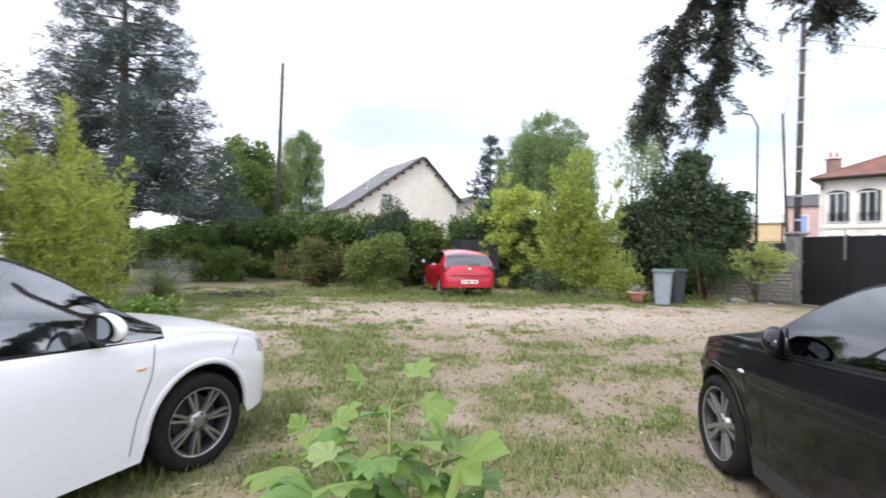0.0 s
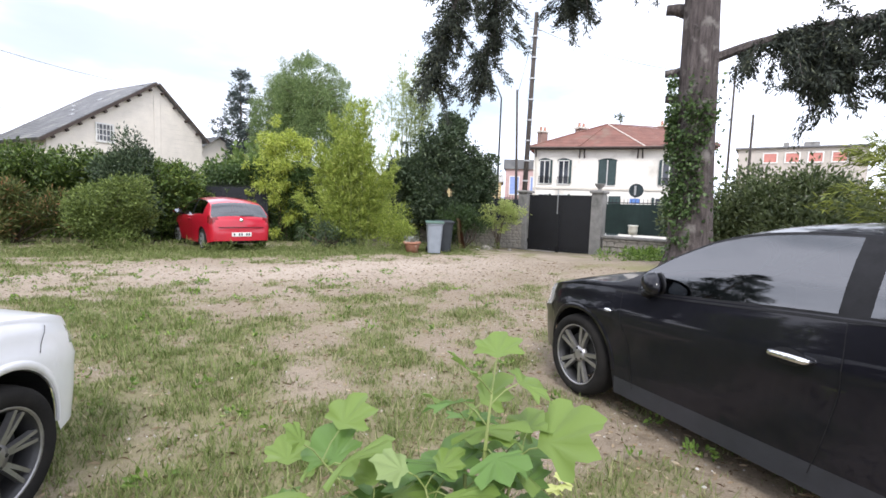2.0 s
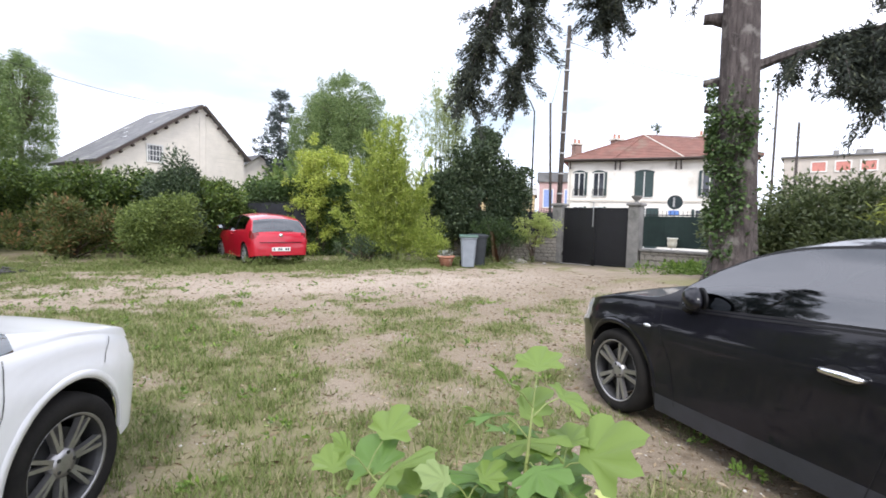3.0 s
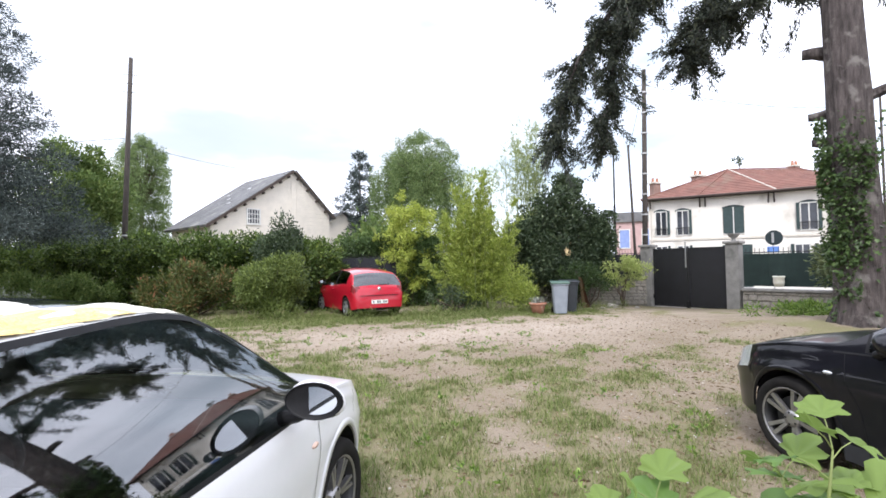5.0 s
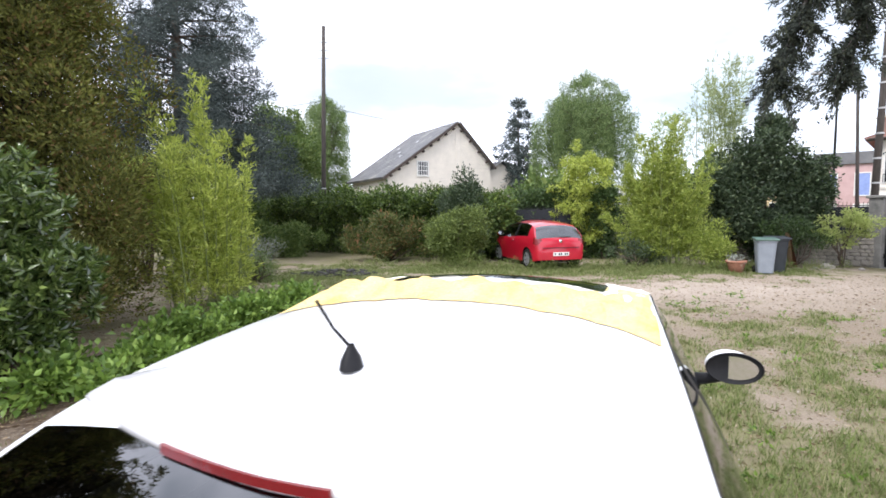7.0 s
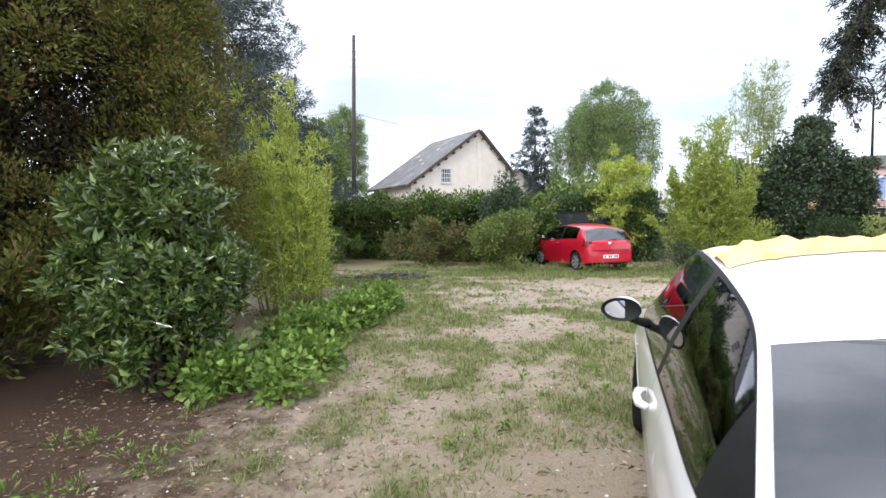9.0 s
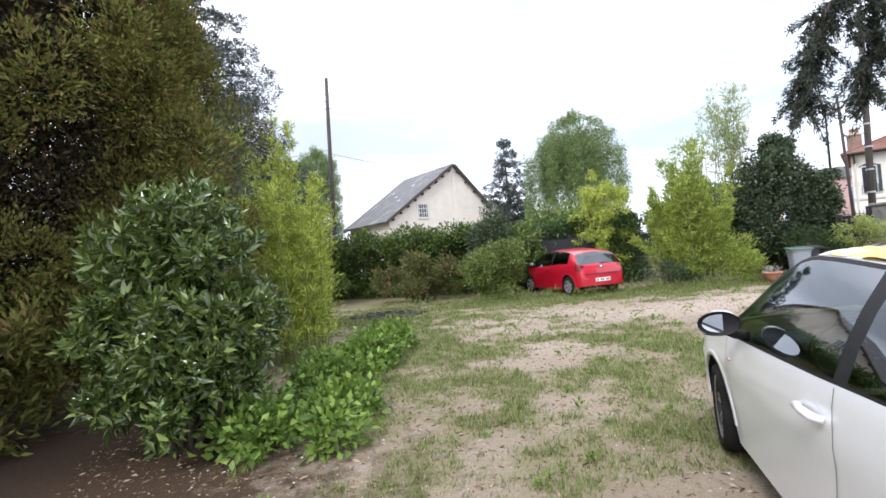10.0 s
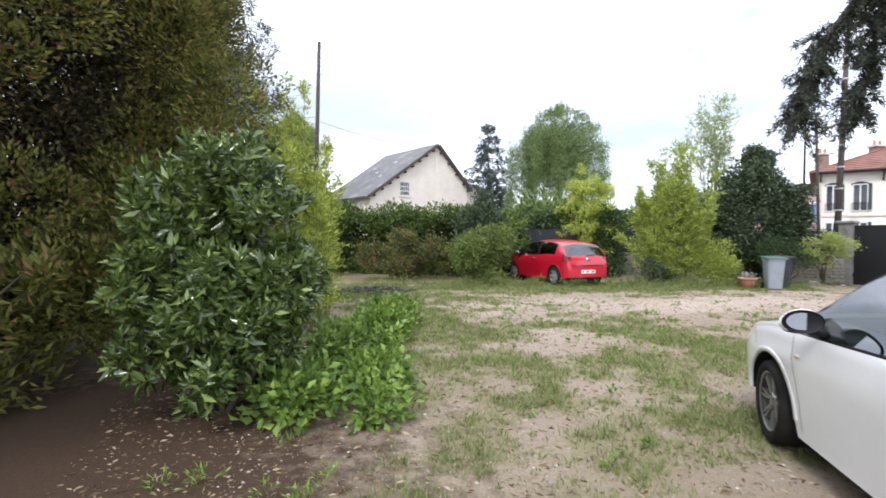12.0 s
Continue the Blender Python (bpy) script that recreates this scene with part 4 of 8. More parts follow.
def villa():
    """Two-storey villa with a canted front corner and a hipped tile roof."""
    e = empty("villa", pose(-0.325, 0.078, 0.10) @ Matrix.Scale(0.87, 4), "cream two-storey villa with a red hipped tile roof", "house")
    # plan corners, seen from the yard, left to right
    pl = [(20.2, 27.2), (22.45, 25.0), (24.9, 22.4), (27.2, 19.2)]
    back = [(33.5, 24.5), (26.0, 33.0)]
    H = 5.75
    bm = bmesh.new()
    ring = pl + back
    lo = [bm.verts.new((x, y, -0.6)) for x, y in ring]
    hi = [bm.verts.new((x, y, H)) for x, y in ring]
    for i in range(len(ring)):
        j = (i + 1) % len(ring)
        bm.faces.new((lo[i], lo[j], hi[j], hi[i]))
    bm.faces.new(hi)
    part("wall", bm, VILLA_WALL, e)
    # roof: eaves out by half a metre, ridge in two points
    c = Vector((26.6, 26.4, 0))
    eaves = [Vector((x, y, 0)) + (Vector((x, y, 0)) - c).normalized() * 0.55 for x, y in ring]
    r1, r2 = Vector((25.2, 25.6, 7.65)), Vector((29.2, 24.2, 7.65))
    bm = bmesh.new()
    ev = [bm.verts.new((v.x, v.y, H - 0.02)) for v in eaves]
    a, b = bm.verts.new(r1), bm.verts.new(r2)
    n = len(ev)
    bm.faces.new((ev[0], ev[1], a))
    bm.faces.new((ev[1], ev[2], a))
    bm.faces.new((ev[2], ev[3], b, a))
    bm.faces.new((ev[3], ev[4], b))
    bm.faces.new((ev[4], ev[5], a, b))
    bm.faces.new((ev[5], ev[0], a))
    bmesh.ops.solidify(bm, geom=bm.faces[:], thickness=0.14)
    roof = part("roof", bm, TILE, e)
    for p, q in ((eaves[1], r1), (eaves[2], r1), (r1, r2), (eaves[0], r1), (eaves[3], r2)):
        p3 = Vector((p.x, p.y, p.z if p.z > 1 else H))
        part("ridge_tiles", tube(bmesh.new(), (p3 + Vector((0, 0, 0.05)), Vector(q) + Vector((0, 0, 0.06))), 0.04, 6), BAND if p is eaves[2] else TILE, roof)
    # tile courses as steps down each visible slope
    for p, q, top in ((eaves[0], eaves[1], r1), (eaves[1], eaves[2], r1), (eaves[2], eaves[3], r1.lerp(r2, 0.5))):
        cs = bmesh.new()
        p3, q3 = Vector((p.x, p.y, H)), Vector((q.x, q.y, H))
        for i in range(15):
            f, f2 = i / 15, (i + 0.92) / 15
            up = Vector((0, 0, 0.03))
            if top is not r1:
                ta, tb = r1, r2
            else:
                ta = tb = r1
            A, B, C, D = p3.lerp(ta, f) + up * 1.6, q3.lerp(tb, f) + up * 1.6, q3.lerp(tb, f2) + up * 0.5, p3.lerp(ta, f2) + up * 0.5
            quad(cs, (A, B, C, D))
            quad(cs, (A - up * 1.5, B - up * 1.5, B, A))
        part("tile_course", cs, TILE, roof)
    # gutters, band courses, brackets, windows on each front
    def front(i, j):
        p, q = Vector((*ring[i], 0)), Vector((*ring[j], 0))
        d = (q - p).normalized()
        m = Matrix(((d.x, -d.y, 0, p.x), (d.y, d.x, 0, p.y), (0, 0, 1, 0), (0, 0, 0, 1)))
        return m, (q - p).length
    for i, j in ((0, 1), (1, 2), (2, 3)):
        m, L = front(i, j)
        part("band_course", boxed(0, L, -0.06, -0.002, 3.02, 3.14, m), BAND, e)
        part("eaves_board", boxed(-0.3, L + 0.3, -0.5, 0.0, H - 0.10, H - 0.04, m), ROOFWOOD, e)
        part("gutter", tube(bmesh.new(), (m @ Vector((-0.25, -0.52, H - 0.02)), m @ Vector((L + 0.25, -0.52, H - 0.02))), 0.06, 6), ROOFWOOD, e)
        for x in (0.15, L - 0.15):
            bm = bmesh.new()
            tube(bm, [m @ Vector((x, -0.02, H - 0.65)), m @ Vector((x, -0.18, H - 0.4)), m @ Vector((x, -0.42, H - 0.12))], 0.045, 6)
            part("eaves_bracket", bm, ROOFWOOD, e)
    m, L = front(0, 1)
    for x in (0.75, 2.0):
        wall_window(e, m @ Matrix.Translation((x, 0, 3.4)), 0.72, 1.55, "Rg")
        wall_window(e, m @ Matrix.Translation((x, 0, 1.25)), 0.72, 1.45, "R", lintel=False)
    m, L = front(1, 2)
    wall_window(e, m @ Matrix.Translation((L / 2 - 0.15, 0, 3.35)), 1.05, 1.6, "lr")
    wall_window(e, m @ Matrix.Translation((L / 2, 0, 0.1)), 1.5, 2.55, "lr", SHUTTER, lintel=False)
    m, L = front(2, 3)
    wall_window(e, m @ Matrix.Translation((1.75, 0, 3.4)), 0.85, 1.55, "LRg")
    wall_window(e, m @ Matrix.Translation((3.2, 0, 3.4)), 0.85, 1.55, "Lg")
    wall_window(e, m @ Matrix.Translation((1.4, 0, 1.15)), 0.75, 1.45, "L", lintel=False)
    wall_window(e, m @ Matrix.Translation((2.5, 0, 1.15)), 0.75, 1.45, "L", lintel=False)
    part("drainpipe", tube(bmesh.new(), ((20.28, 27.05, 0), (20.28, 27.05, H - 0.1)), 0.05, 6), BAND, e)
    for x, y, z, s in ((24.3, 27.2, 6.45, 1.0), (22.3, 29.0, 6.3, 0.9), (29.4, 24.4, 7.0, 0.8)):
        ch = part("chimney", boxed(x - 0.32 * s, x + 0.32 * s, y - 0.26 * s, y + 0.26 * s, z - 0.6, z + 1.0 * s), CHIMNEY, e, "brick chimney stack with clay pots")
        part("chimney_cap", boxed(x - 0.42 * s, x + 0.42 * s, y - 0.34 * s, y + 0.34 * s, z + 1.0 * s, z + 1.12 * s), BAND, ch)
        for k in (-1, 1):
            part("chimney_pot", lathe(bmesh.new(), [(0.11, 0), (0.08, 0.28), (0.1, 0.3), (0.02, 0.3)], 10, Matrix.Translation((x + 0.2 * k * s, y, z + 1.12 * s))), TERRACOTTA, ch)
    sk = Vector((27.4, 22.9, 6.55))
    part("skylight", boxed(-0.4, 0.4, -0.3, 0.3, 0, 0.1, Matrix.Translation(sk) @ pose(0, 0, 0, 28, 0, -52)), FARWHITE, e)
    return e


villa()


def plain_block(label, x, y, ang, w, d, h, wall_m, roof_m, wins, roof_h=0.3, category="house"):
    e = empty("far_building", pose(x, y, 0, 0, 0, ang), label, category)
    part("wall", boxed(-w / 2, w / 2, 0, d, 0, h), wall_m, e)
    part("roof", boxed(-w / 2 - 0.2, w / 2 + 0.2, -0.2, d + 0.2, h, h + roof_h, bevel=0.04), roof_m, e)
    for wx, wz, ww, wh, pm in wins:
        wi = part("window", boxed(wx - ww / 2, wx + ww / 2, -0.04, 0.0, wz, wz + wh), pm, e)
        fr = bmesh.new()
        for a, b, c, dd in ((wx - ww / 2 - 0.08, wx + ww / 2 + 0.08, wz - 0.08, wz), (wx - ww / 2 - 0.08, wx - ww / 2, wz, wz + wh), (wx + ww / 2, wx + ww / 2 + 0.08, wz, wz + wh), (wx - ww / 2 - 0.08, wx + ww / 2 + 0.08, wz + wh, wz + wh + 0.08)):
            box(fr, a, b, -0.07, 0.0, c, dd)
        part("window_frame", fr, WHITEWOOD, wi)
    return e


plain_block("red brick house coloured pale for distant haze, with blue shutters and a slate roof", 27.6, 36.6, -38, 5.5, 6, 5.2, HAZED_BRICK, SLATE, [(-1.9, 2.9, 0.8, 1.6, BLUEPAINT), (0.0, 2.9, 0.8, 1.6, BLUEPAINT), (1.8, 2.9, 0.8, 1.6, BLUEPAINT), (-1.9, 0.6, 0.8, 1.6, FARWHITE), (0.0, 0.6, 0.8, 1.6, FARWHITE)], 0.9)
plain_block("low pale workshop with a white roof", 22.6, 41.0, -35, 7.0, 6, 4.0, OCHRE, FARWHITE, [(-1.5, 1.2, 1.2, 1.2, WINDOW_DARK), (1.6, 1.2, 1.2, 1.2, WINDOW_DARK)], 0.7)
plain_block("long pale glasshouse roof far off", 9.0, 44.0, -4, 12.0, 8, 3.2, FARWHITE, FARWHITE, [(-3, 1, 1.6, 1.2, WINDOW_DARK), (0.5, 1, 1.6, 1.2, WINDOW_DARK), (3.8, 1, 1.6, 1.2, WINDOW_DARK)], 1.0)
flat_block = plain_block("flat-roofed beige building with salmon blinds", 36.98, 19.29, -62, 7.4, 9, 6.45, FARBEIGE, SLATE, [(x, 5.5, 0.75, 0.6, SALMON) for x in (-1.7, -0.4, 0.9, 2.2)], 0.14, "building")
for cx, cw in ((-0.8, 0.35), (0.7, 0.9)):
    part("chimney", boxed(cx - cw / 2, cx + cw / 2, 1.2, 2.2, 6.55, 7.05, bevel=0.03), CONCRETE, flat_block, "grey chimney stack")


# ---- poles and cables ----
def utility_pole(label, x, y, h, r, lean=(0, 0), rings=0, arms=True):
    e = empty("utility_pole", pose(x, y, 0), label, "pole")
    top = Vector((lean[0], lean[1], h))
    part("shaft", tube(bmesh.new(), (Vector((0, 0, -0.3)), top * 0.5, top), (r, r * 0.85, r * 0.68), 10), WOODPOLE, e, smooth=True)
    for i in range(rings):
        p = top * (0.28 + 0.62 * i / max(rings - 1, 1))
        bm = bmesh.new()
        lathe(bm, [(r * 0.96, -0.03), (r * 1.02, -0.03), (r * 1.02, 0.03), (r * 0.96, 0.03)], 10, Matrix.Translation(p))
        part("band", bm, GALV, e, "pale metal band")
    if arms:
        for k in range(3):
            p = top * (0.93 - 0.035 * k)
            part("insulator", tube(bmesh.new(), (p + Vector((-0.28, 0, 0)), p + Vector((0.28, 0, 0))), 0.015, 6), GALV, e)
    return e


utility_pole("tall slim weathered wooden pole behind the hedge", -9.15, 24.0, 10.7, 0.12, (0.25, 0), 1)
utility_pole("leaning wooden utility pole with pale bands by the gate", 12.04, 17.7, 9.6, 0.125, (-0.06, -0.36), 8)
utility_pole("thin grey pole beside the utility pole", 12.75, 19.07, 6.9, 0.07, (-0.25, 0.1), 0, False)
utility_pole("slim pole in the street", 20.4, 14.0, 8.0, 0.06, (0, 0), 0, False)
utility_pole("pole with a street transformer box", 20.8, 13.3, 5.9, 0.07, (0, 0), 0, True)
sl = empty("street_lamp", pose(10.85, 17.98, 0) @ Matrix.Scale(0.87, 4), "slender street lamp with a curved neck", "street lamp")
part("pole", tube(bmesh.new(), ((0, 0, 0), (0, 0, 5.5), (0, 0, 7.0), (-0.25, 0.05, 7.5), (-0.6, 0.1, 7.6)), (0.07, 0.045, 0.035, 0.03, 0.03), 8), IRON, sl, smooth=True)
part("lamp_head", boxed(-1.0, -0.6, 0.0, 0.2, 7.52, 7.64, bevel=0.03), GALV, sl)


def cable(p, q, sag, label):
    p, q = Vector(p), Vector(q)
    bm = bmesh.new()
    tube(bm, [p.lerp(q, i / 14) - Vector((0, 0, sag * 4 * (i / 14) * (1 - i / 14))) for i in range(15)], 0.010, 5)
    return tagged(part("cable", bm, CABLE), label, "cable", "overhead cables")


cable((-8.95, 24.0, 7.0), (-2.4, 32.2, 7.4), 0.25, "thin black overhead cable")
cable((-8.95, 24.0, 7.2), (-30, 30, 7.4), 0.4, "thin black overhead cable")
cable((11.98, 17.38, 9.2), (12.5, 19.15, 6.7), 0.2, "thin black overhead cable")
cable((11.98, 17.38, 9.0), (20.4, 13.9, 7.7), 0.5, "thin black overhead cable")


# ---- trees and shrubs ----
def cone_layers(h, r, z0, layers, per, rng, droop=0.25):
    """Blobs for a conifer: whorls of drooping boughs."""
    out = []
    for i in range(layers):
        f = i / (layers - 1)
        z = z0 + (h - z0) * f ** 0.95
        R = r * (1 - f) ** 0.75 + 0.25
        k = max(3, int(per * (1 - f * 0.7)))
        a0 = rng.uniform(0, 6.3)
        for j in range(k):
            a = a0 + 6.283 * j / k + rng.uniform(-0.2, 0.2)
            for q in (0.45, 0.72, 1.0):
                rr = R * q * rng.uniform(0.85, 1.12)
                s = 0.30 + 0.42 * (1 - f)
                out.append((rr * math.cos(a), rr * math.sin(a), z - droop * rr * 0.5 + rng.uniform(-0.15, 0.15), s, s, s * 0.42))
    return out


def conifer(kind, label, x, y, h, r, z0, layers, per, n, size, material, seed, trunk_r=0.2, aspect=0.22, **kw):
    rng = random.Random(seed)
    e = empty(kind, pose(x, y, 0), label, "tree")
    bl = cone_layers(h, r, z0, layers, per, rng)
    bm = bmesh.new()
    tube(bm, ((0, 0, -0.2), (0.03, 0.02, h * 0.4), (0, 0, h * 0.97)), (trunk_r, trunk_r * 0.7, 0.03), 8)
    part("trunk", bm, TWIG, e, smooth=True)
    bm = bmesh.new()
    for b in bl[2::3]:
        tube(bm, ((0, 0, b[2] + 0.15), (b[0] * 0.5, b[1] * 0.5, b[2] + 0.12), (b[0], b[1], b[2])), (0.05, 0.03, 0.012), 5)
    part("limb_wood", bm, TWIG, e)
    foliage("crown", bl, n, size, aspect, material, e, seed, up=0.1, rnd=0.5, **kw)
    return e


conifer("blue_spruce", "tall blue-grey spruce behind the hedge", -12.6, 17.8, 13.2, 3.55, 3.3, 16, 9, 200000, 0.125, LEAF_SPRUCE, 11, 0.3, clump=0.34, fill=0.2)
conifer("grey_spruce", "distant grey-green spruce beside the gable house", 2.45, 38.5, 10.2, 2.7, 1.0, 12, 8, 26000, 0.30, LEAF_SPRUCE, 12, 0.15, clump=0.34, fill=0.3)
conifer("dark_fir", "dark fir above the villa roof", 31.5, 30.5, 9.6, 1.2, 6, 4, 5, 900, 0.3, LEAF_DARK, 13, 0.15, clump=0.34)


def blob_cloud(rng, n, x, y, z, rx, ry, rz, s0, s1, squash=0.8):
    """n small ellipsoids scattered over a larger one."""
    out = []
    for i in range(n):
        d = Vector((rng.gauss(0, 1), rng.gauss(0, 1), rng.gauss(0, 1))).normalized()
        q = rng.uniform(0.4, 1.0) if rng.random() < 0.8 else rng.uniform(0.95, 1.2)
        s = rng.uniform(s0, s1) * (1.0 if q < 0.95 else 0.6)
        out.append((x + d.x * rx * q, y + d.y * ry * q, z + d.z * rz * q, s, s, s * squash))
    return out


R = random.Random(77)
# the great dark evergreen beside the camera's way
def thuja(x, y, turn, n, size, seed):
    rng = random.Random(seed)
    e = empty("thuja_tree", pose(x, y, 0, 0, 0, turn), "huge dark olive thuja with rusty sprays, its core coloured dark as shade", "tree")
    core = [(0, 0, 3.0, 1.9, 1.6, 2.4), (0, 0, 5.5, 1.7, 1.5, 2.0), (0, 0, 4.2, 2.2, 1.9, 3.2)]
    bl = []
    for i in range(26):
        a = rng.uniform(-2.4, 1.9)
        bl.append((rng.uniform(1.7, 2.5) * math.cos(a), rng.uniform(1.6, 2.3) * math.sin(a), rng.uniform(0.5, 1.5), 0.45, 0.45, 0.55))
    for i in range(34):
        bl.append((rng.uniform(1.7, 3.0), rng.uniform(-0.6, 1.3), rng.uniform(0.5, 4.8), 0.45, 0.45, 0.55))
    for i in range(250):
        d = Vector((rng.gauss(0, 1), rng.gauss(0, 1), rng.gauss(0, 1))).normalized()
        s, q = rng.uniform(0.22, 0.52), rng.uniform(0.84, 1.08)
        bl.append((d.x * 2.6 * q, d.y * 2.2 * q, 4.1 + d.z * 3.9 * q, s, s, s * 1.15))
    part("trunk", tube(bmesh.new(), ((0, 0, -0.2), (0.1, 0, 3), (0, 0.1, 7.5)), (0.3, 0.22, 0.04), 9), TWIG, e, smooth=True)
    bm = bmesh.new()
    for b in bl[::6]:
        tube(bm, ((0, 0, max(0.4, b[2] - 0.8)), (b[0] * 0.5, b[1] * 0.5, b[2] - 0.3), (b[0] * 0.9, b[1] * 0.9, b[2])), (0.06, 0.04, 0.015), 5)
    part("limb_wood", bm, TWIG, e)
    # core leaves coloured dark so the gaps between clumps read as shade
    foliage("inner_crown", core, n // 2, size * 1.15, 0.4, LEAF_SHADED_CORE, e, seed + 1, clump=0.1, per=10, fill=0.3, up=0.2, rnd=0.8, floor=0.3)
    foliage("crown", bl, n, size, 0.42, LEAF_THUJA, e, seed, clump=0.17, per=22, fill=0.08, up=0.6, rnd=0.35, floor=0.15)
    return e


thuja(-10.75, 7.0, 0, 300000, 0.066, 21)
# a second tree, out of view, added to shade the mulch bed
thuja(-12.0, 3.3, 140, 80000, 0.12, 22)


def rosette_bush(kind, label, x, y, blobs, n, per, size, aspect, material, seed):
    """A bush whose leaves stand in whorls round the shoot tips."""
    e = empty(kind, pose(x, y, 0), label, "bush")
    stems("stem", (0, 0, -0.05), [(b[0] * 0.8, b[1] * 0.8, b[2] + b[5] * 0.3) for b in blobs[:14]], 0.03, TWIG, e, seed)
    rng = np.random.default_rng(seed)
    P, out, _ = blob_points(blobs, n, rng, 0.1, 1, 0.3)
    A = unit(out + np.array([0, 0, 0.55]) + rng.normal(size=P.shape) * 0.3)
    U = unit(np.cross(A, rng.normal(size=P.shape)))
    W = np.cross(A, U)
    k = np.tile(np.arange(per), len(P))
    j = np.repeat(np.arange(len(P)), per)
    ang = k * 2.4 + rng.uniform(0, 6.28, len(P))[j]
    tilt = (0.35 + 1.1 * k / per + rng.normal(0, 0.15, len(j)))[:, None]
    D = A[j] * np.cos(tilt) + (U[j] * np.cos(ang)[:, None] + W[j] * np.sin(ang)[:, None]) * np.sin(tilt)
    C = P[j] - A[j] * (0.012 * k)[:, None]
    ok = C[:, 2] > 0.03
    link_mesh("crown", leaves("crown", C[ok], D[ok], size * (0.6 + 0.5 * k[ok] / per), aspect, rng, 0.3), material, e)
    return e


# laurel in front of it
rosette_bush("laurel_bush", "glossy green laurel bush with long pointed leaves", -7.35, 4.95, blob_cloud(R, 60, 0, 0, 1.12, 0.8, 0.72, 1.05, 0.12, 0.34, 1.0) + [(0, 0, 0.9, 0.5, 0.5, 0.7), (0.25, -0.2, 1.95, 0.28, 0.28, 0.42), (0.35, 0.1, 2.05, 0.2, 0.2, 0.3)], 2300, 9, 0.125, 0.34, LEAF_LAUREL, 31)
shrub("laurel_bush", "dull green laurel shoots below the dark thuja", -9.3, 5.0, blob_cloud(R, 14, 0, 0, 0.8, 0.8, 0.5, 0.75, 0.25, 0.4), 2600, 0.11, 0.3, LEAF_THUJA, 32, per=9, clump=0.25, up=0.5)
# golden bamboo behind the laurel
e = empty("golden_bamboo", pose(-7.1, 9.2, 0), "tall golden-green bamboo clump", "bamboo")
cb = []
for i in range(46):
    a, q = R.uniform(0, 6.28), R.uniform(0, 1) ** 0.5
    bx, by = 0.5 * q * math.cos(a) - 0.25, 1.2 * q * math.sin(a) - 0.1
    tx, ty, h = bx * 1.7 + R.uniform(-0.15, 0.15), by * 1.35 + R.uniform(-0.2, 0.2), R.uniform(2.2, 4.2) * (1.05 - 0.25 * q)
    part("cane", tube(bmesh.new(), ((bx, by, -0.05), ((bx + tx) / 2, (by + ty) / 2, h * 0.55), (tx, ty, h)), (0.012, 0.01, 0.004), 5), CANE, e)
    cb.append(((bx, by, 0), (bx, by, h * 0.6), (tx, ty, h)))
cane_foliage("crown", cb, 52, 11, 0.42, 0.105, 0.2, LEAF_YELLOW, e, 33, 0.06, 0.75)
shrub("golden_shrub", "feathery olive-green shrubs beyond the bamboo", -10.6, 12.4, blob_cloud(R, 22, 0, 0, 1.8, 1.9, 1.5, 1.5, 0.4, 0.7), 30000, 0.12, 0.24, LEAF_OLIVE, 34, per=12, clump=0.4, up=0.2)
shrub("silver_bush", "low silvery grey bush", -8.9, 14.2, blob_cloud(R, 14, 0, 0, 0.55, 0.95, 0.8, 0.5, 0.25, 0.4), 4200, 0.07, 0.2, LEAF_GREY, 35, per=14, clump=0.4, up=0.5)
shrub("dark_low_bush", "low dull green cushion bush", -7.9, 12.6, blob_cloud(R, 10, 0, 0, 0.35, 0.7, 0.6, 0.32, 0.2, 0.3), 2400, 0.06, 0.25, LEAF_BROAD, 36, per=14, clump=0.4, up=0.5)


# hedge along the street wall
def hedge(s0, s1, off, h, depth, n, seed, label, material=LEAF_HEDGE, lobes=True):
    """A hedge whose crown bulges out over a shaded, recessed foot."""
    rng = random.Random(seed)
    e = empty("hedge", wall_pose(s0, 0, off), label, "hedge")
    L, bl = s1 - s0, []
    k = int(L / 0.45)
    for i in range(k):
        x = L * (i + 0.5) / k
        for z in np.arange(0.3, h - 0.5, 0.45):
            for yy in (-0.1, 0.3):
                bl.append((x + rng.uniform(-0.2, 0.2), yy * depth + rng.uniform(-0.12, 0.12), z, rng.uniform(0.24, 0.4), rng.uniform(0.2, 0.35), rng.uniform(0.24, 0.4)))
    x = 0.3
    while x < L:
        r = rng.uniform(0.6, 1.15) if lobes else 0.4
        top = h + (rng.uniform(-0.4, 0.32) if lobes else rng.uniform(-0.05, 0.05))
        for q in range(9 if lobes else 4):
            bl.append((x + rng.uniform(-1, 1) * r * 0.7, (rng.uniform(-0.62, 0.3) if lobes else rng.uniform(-0.3, 0.3)) * depth, top - rng.uniform(0.3, 0.95 if lobes else 0.6), rng.uniform(0.28, 0.5), rng.uniform(0.28, 0.45), rng.uniform(0.2, 0.34)))
        x += r * 1.15
    bm = bmesh.new()
    for i in range(int(L / 0.6)):
        x = 0.3 + i * 0.6
        tube(bm, ((x, 0, -0.05), (x + 0.05, 0.03, h * 0.5), (x, 0, h * 0.8)), (0.03, 0.025, 0.01), 5)
    part("stems", bm, TWIG, e)
    foliage("leaf_mass", bl, n, 0.13, 0.42, material, e, seed, per=12, clump=0.3, fill=0.25, up=0.3, rnd=0.55)
    return e


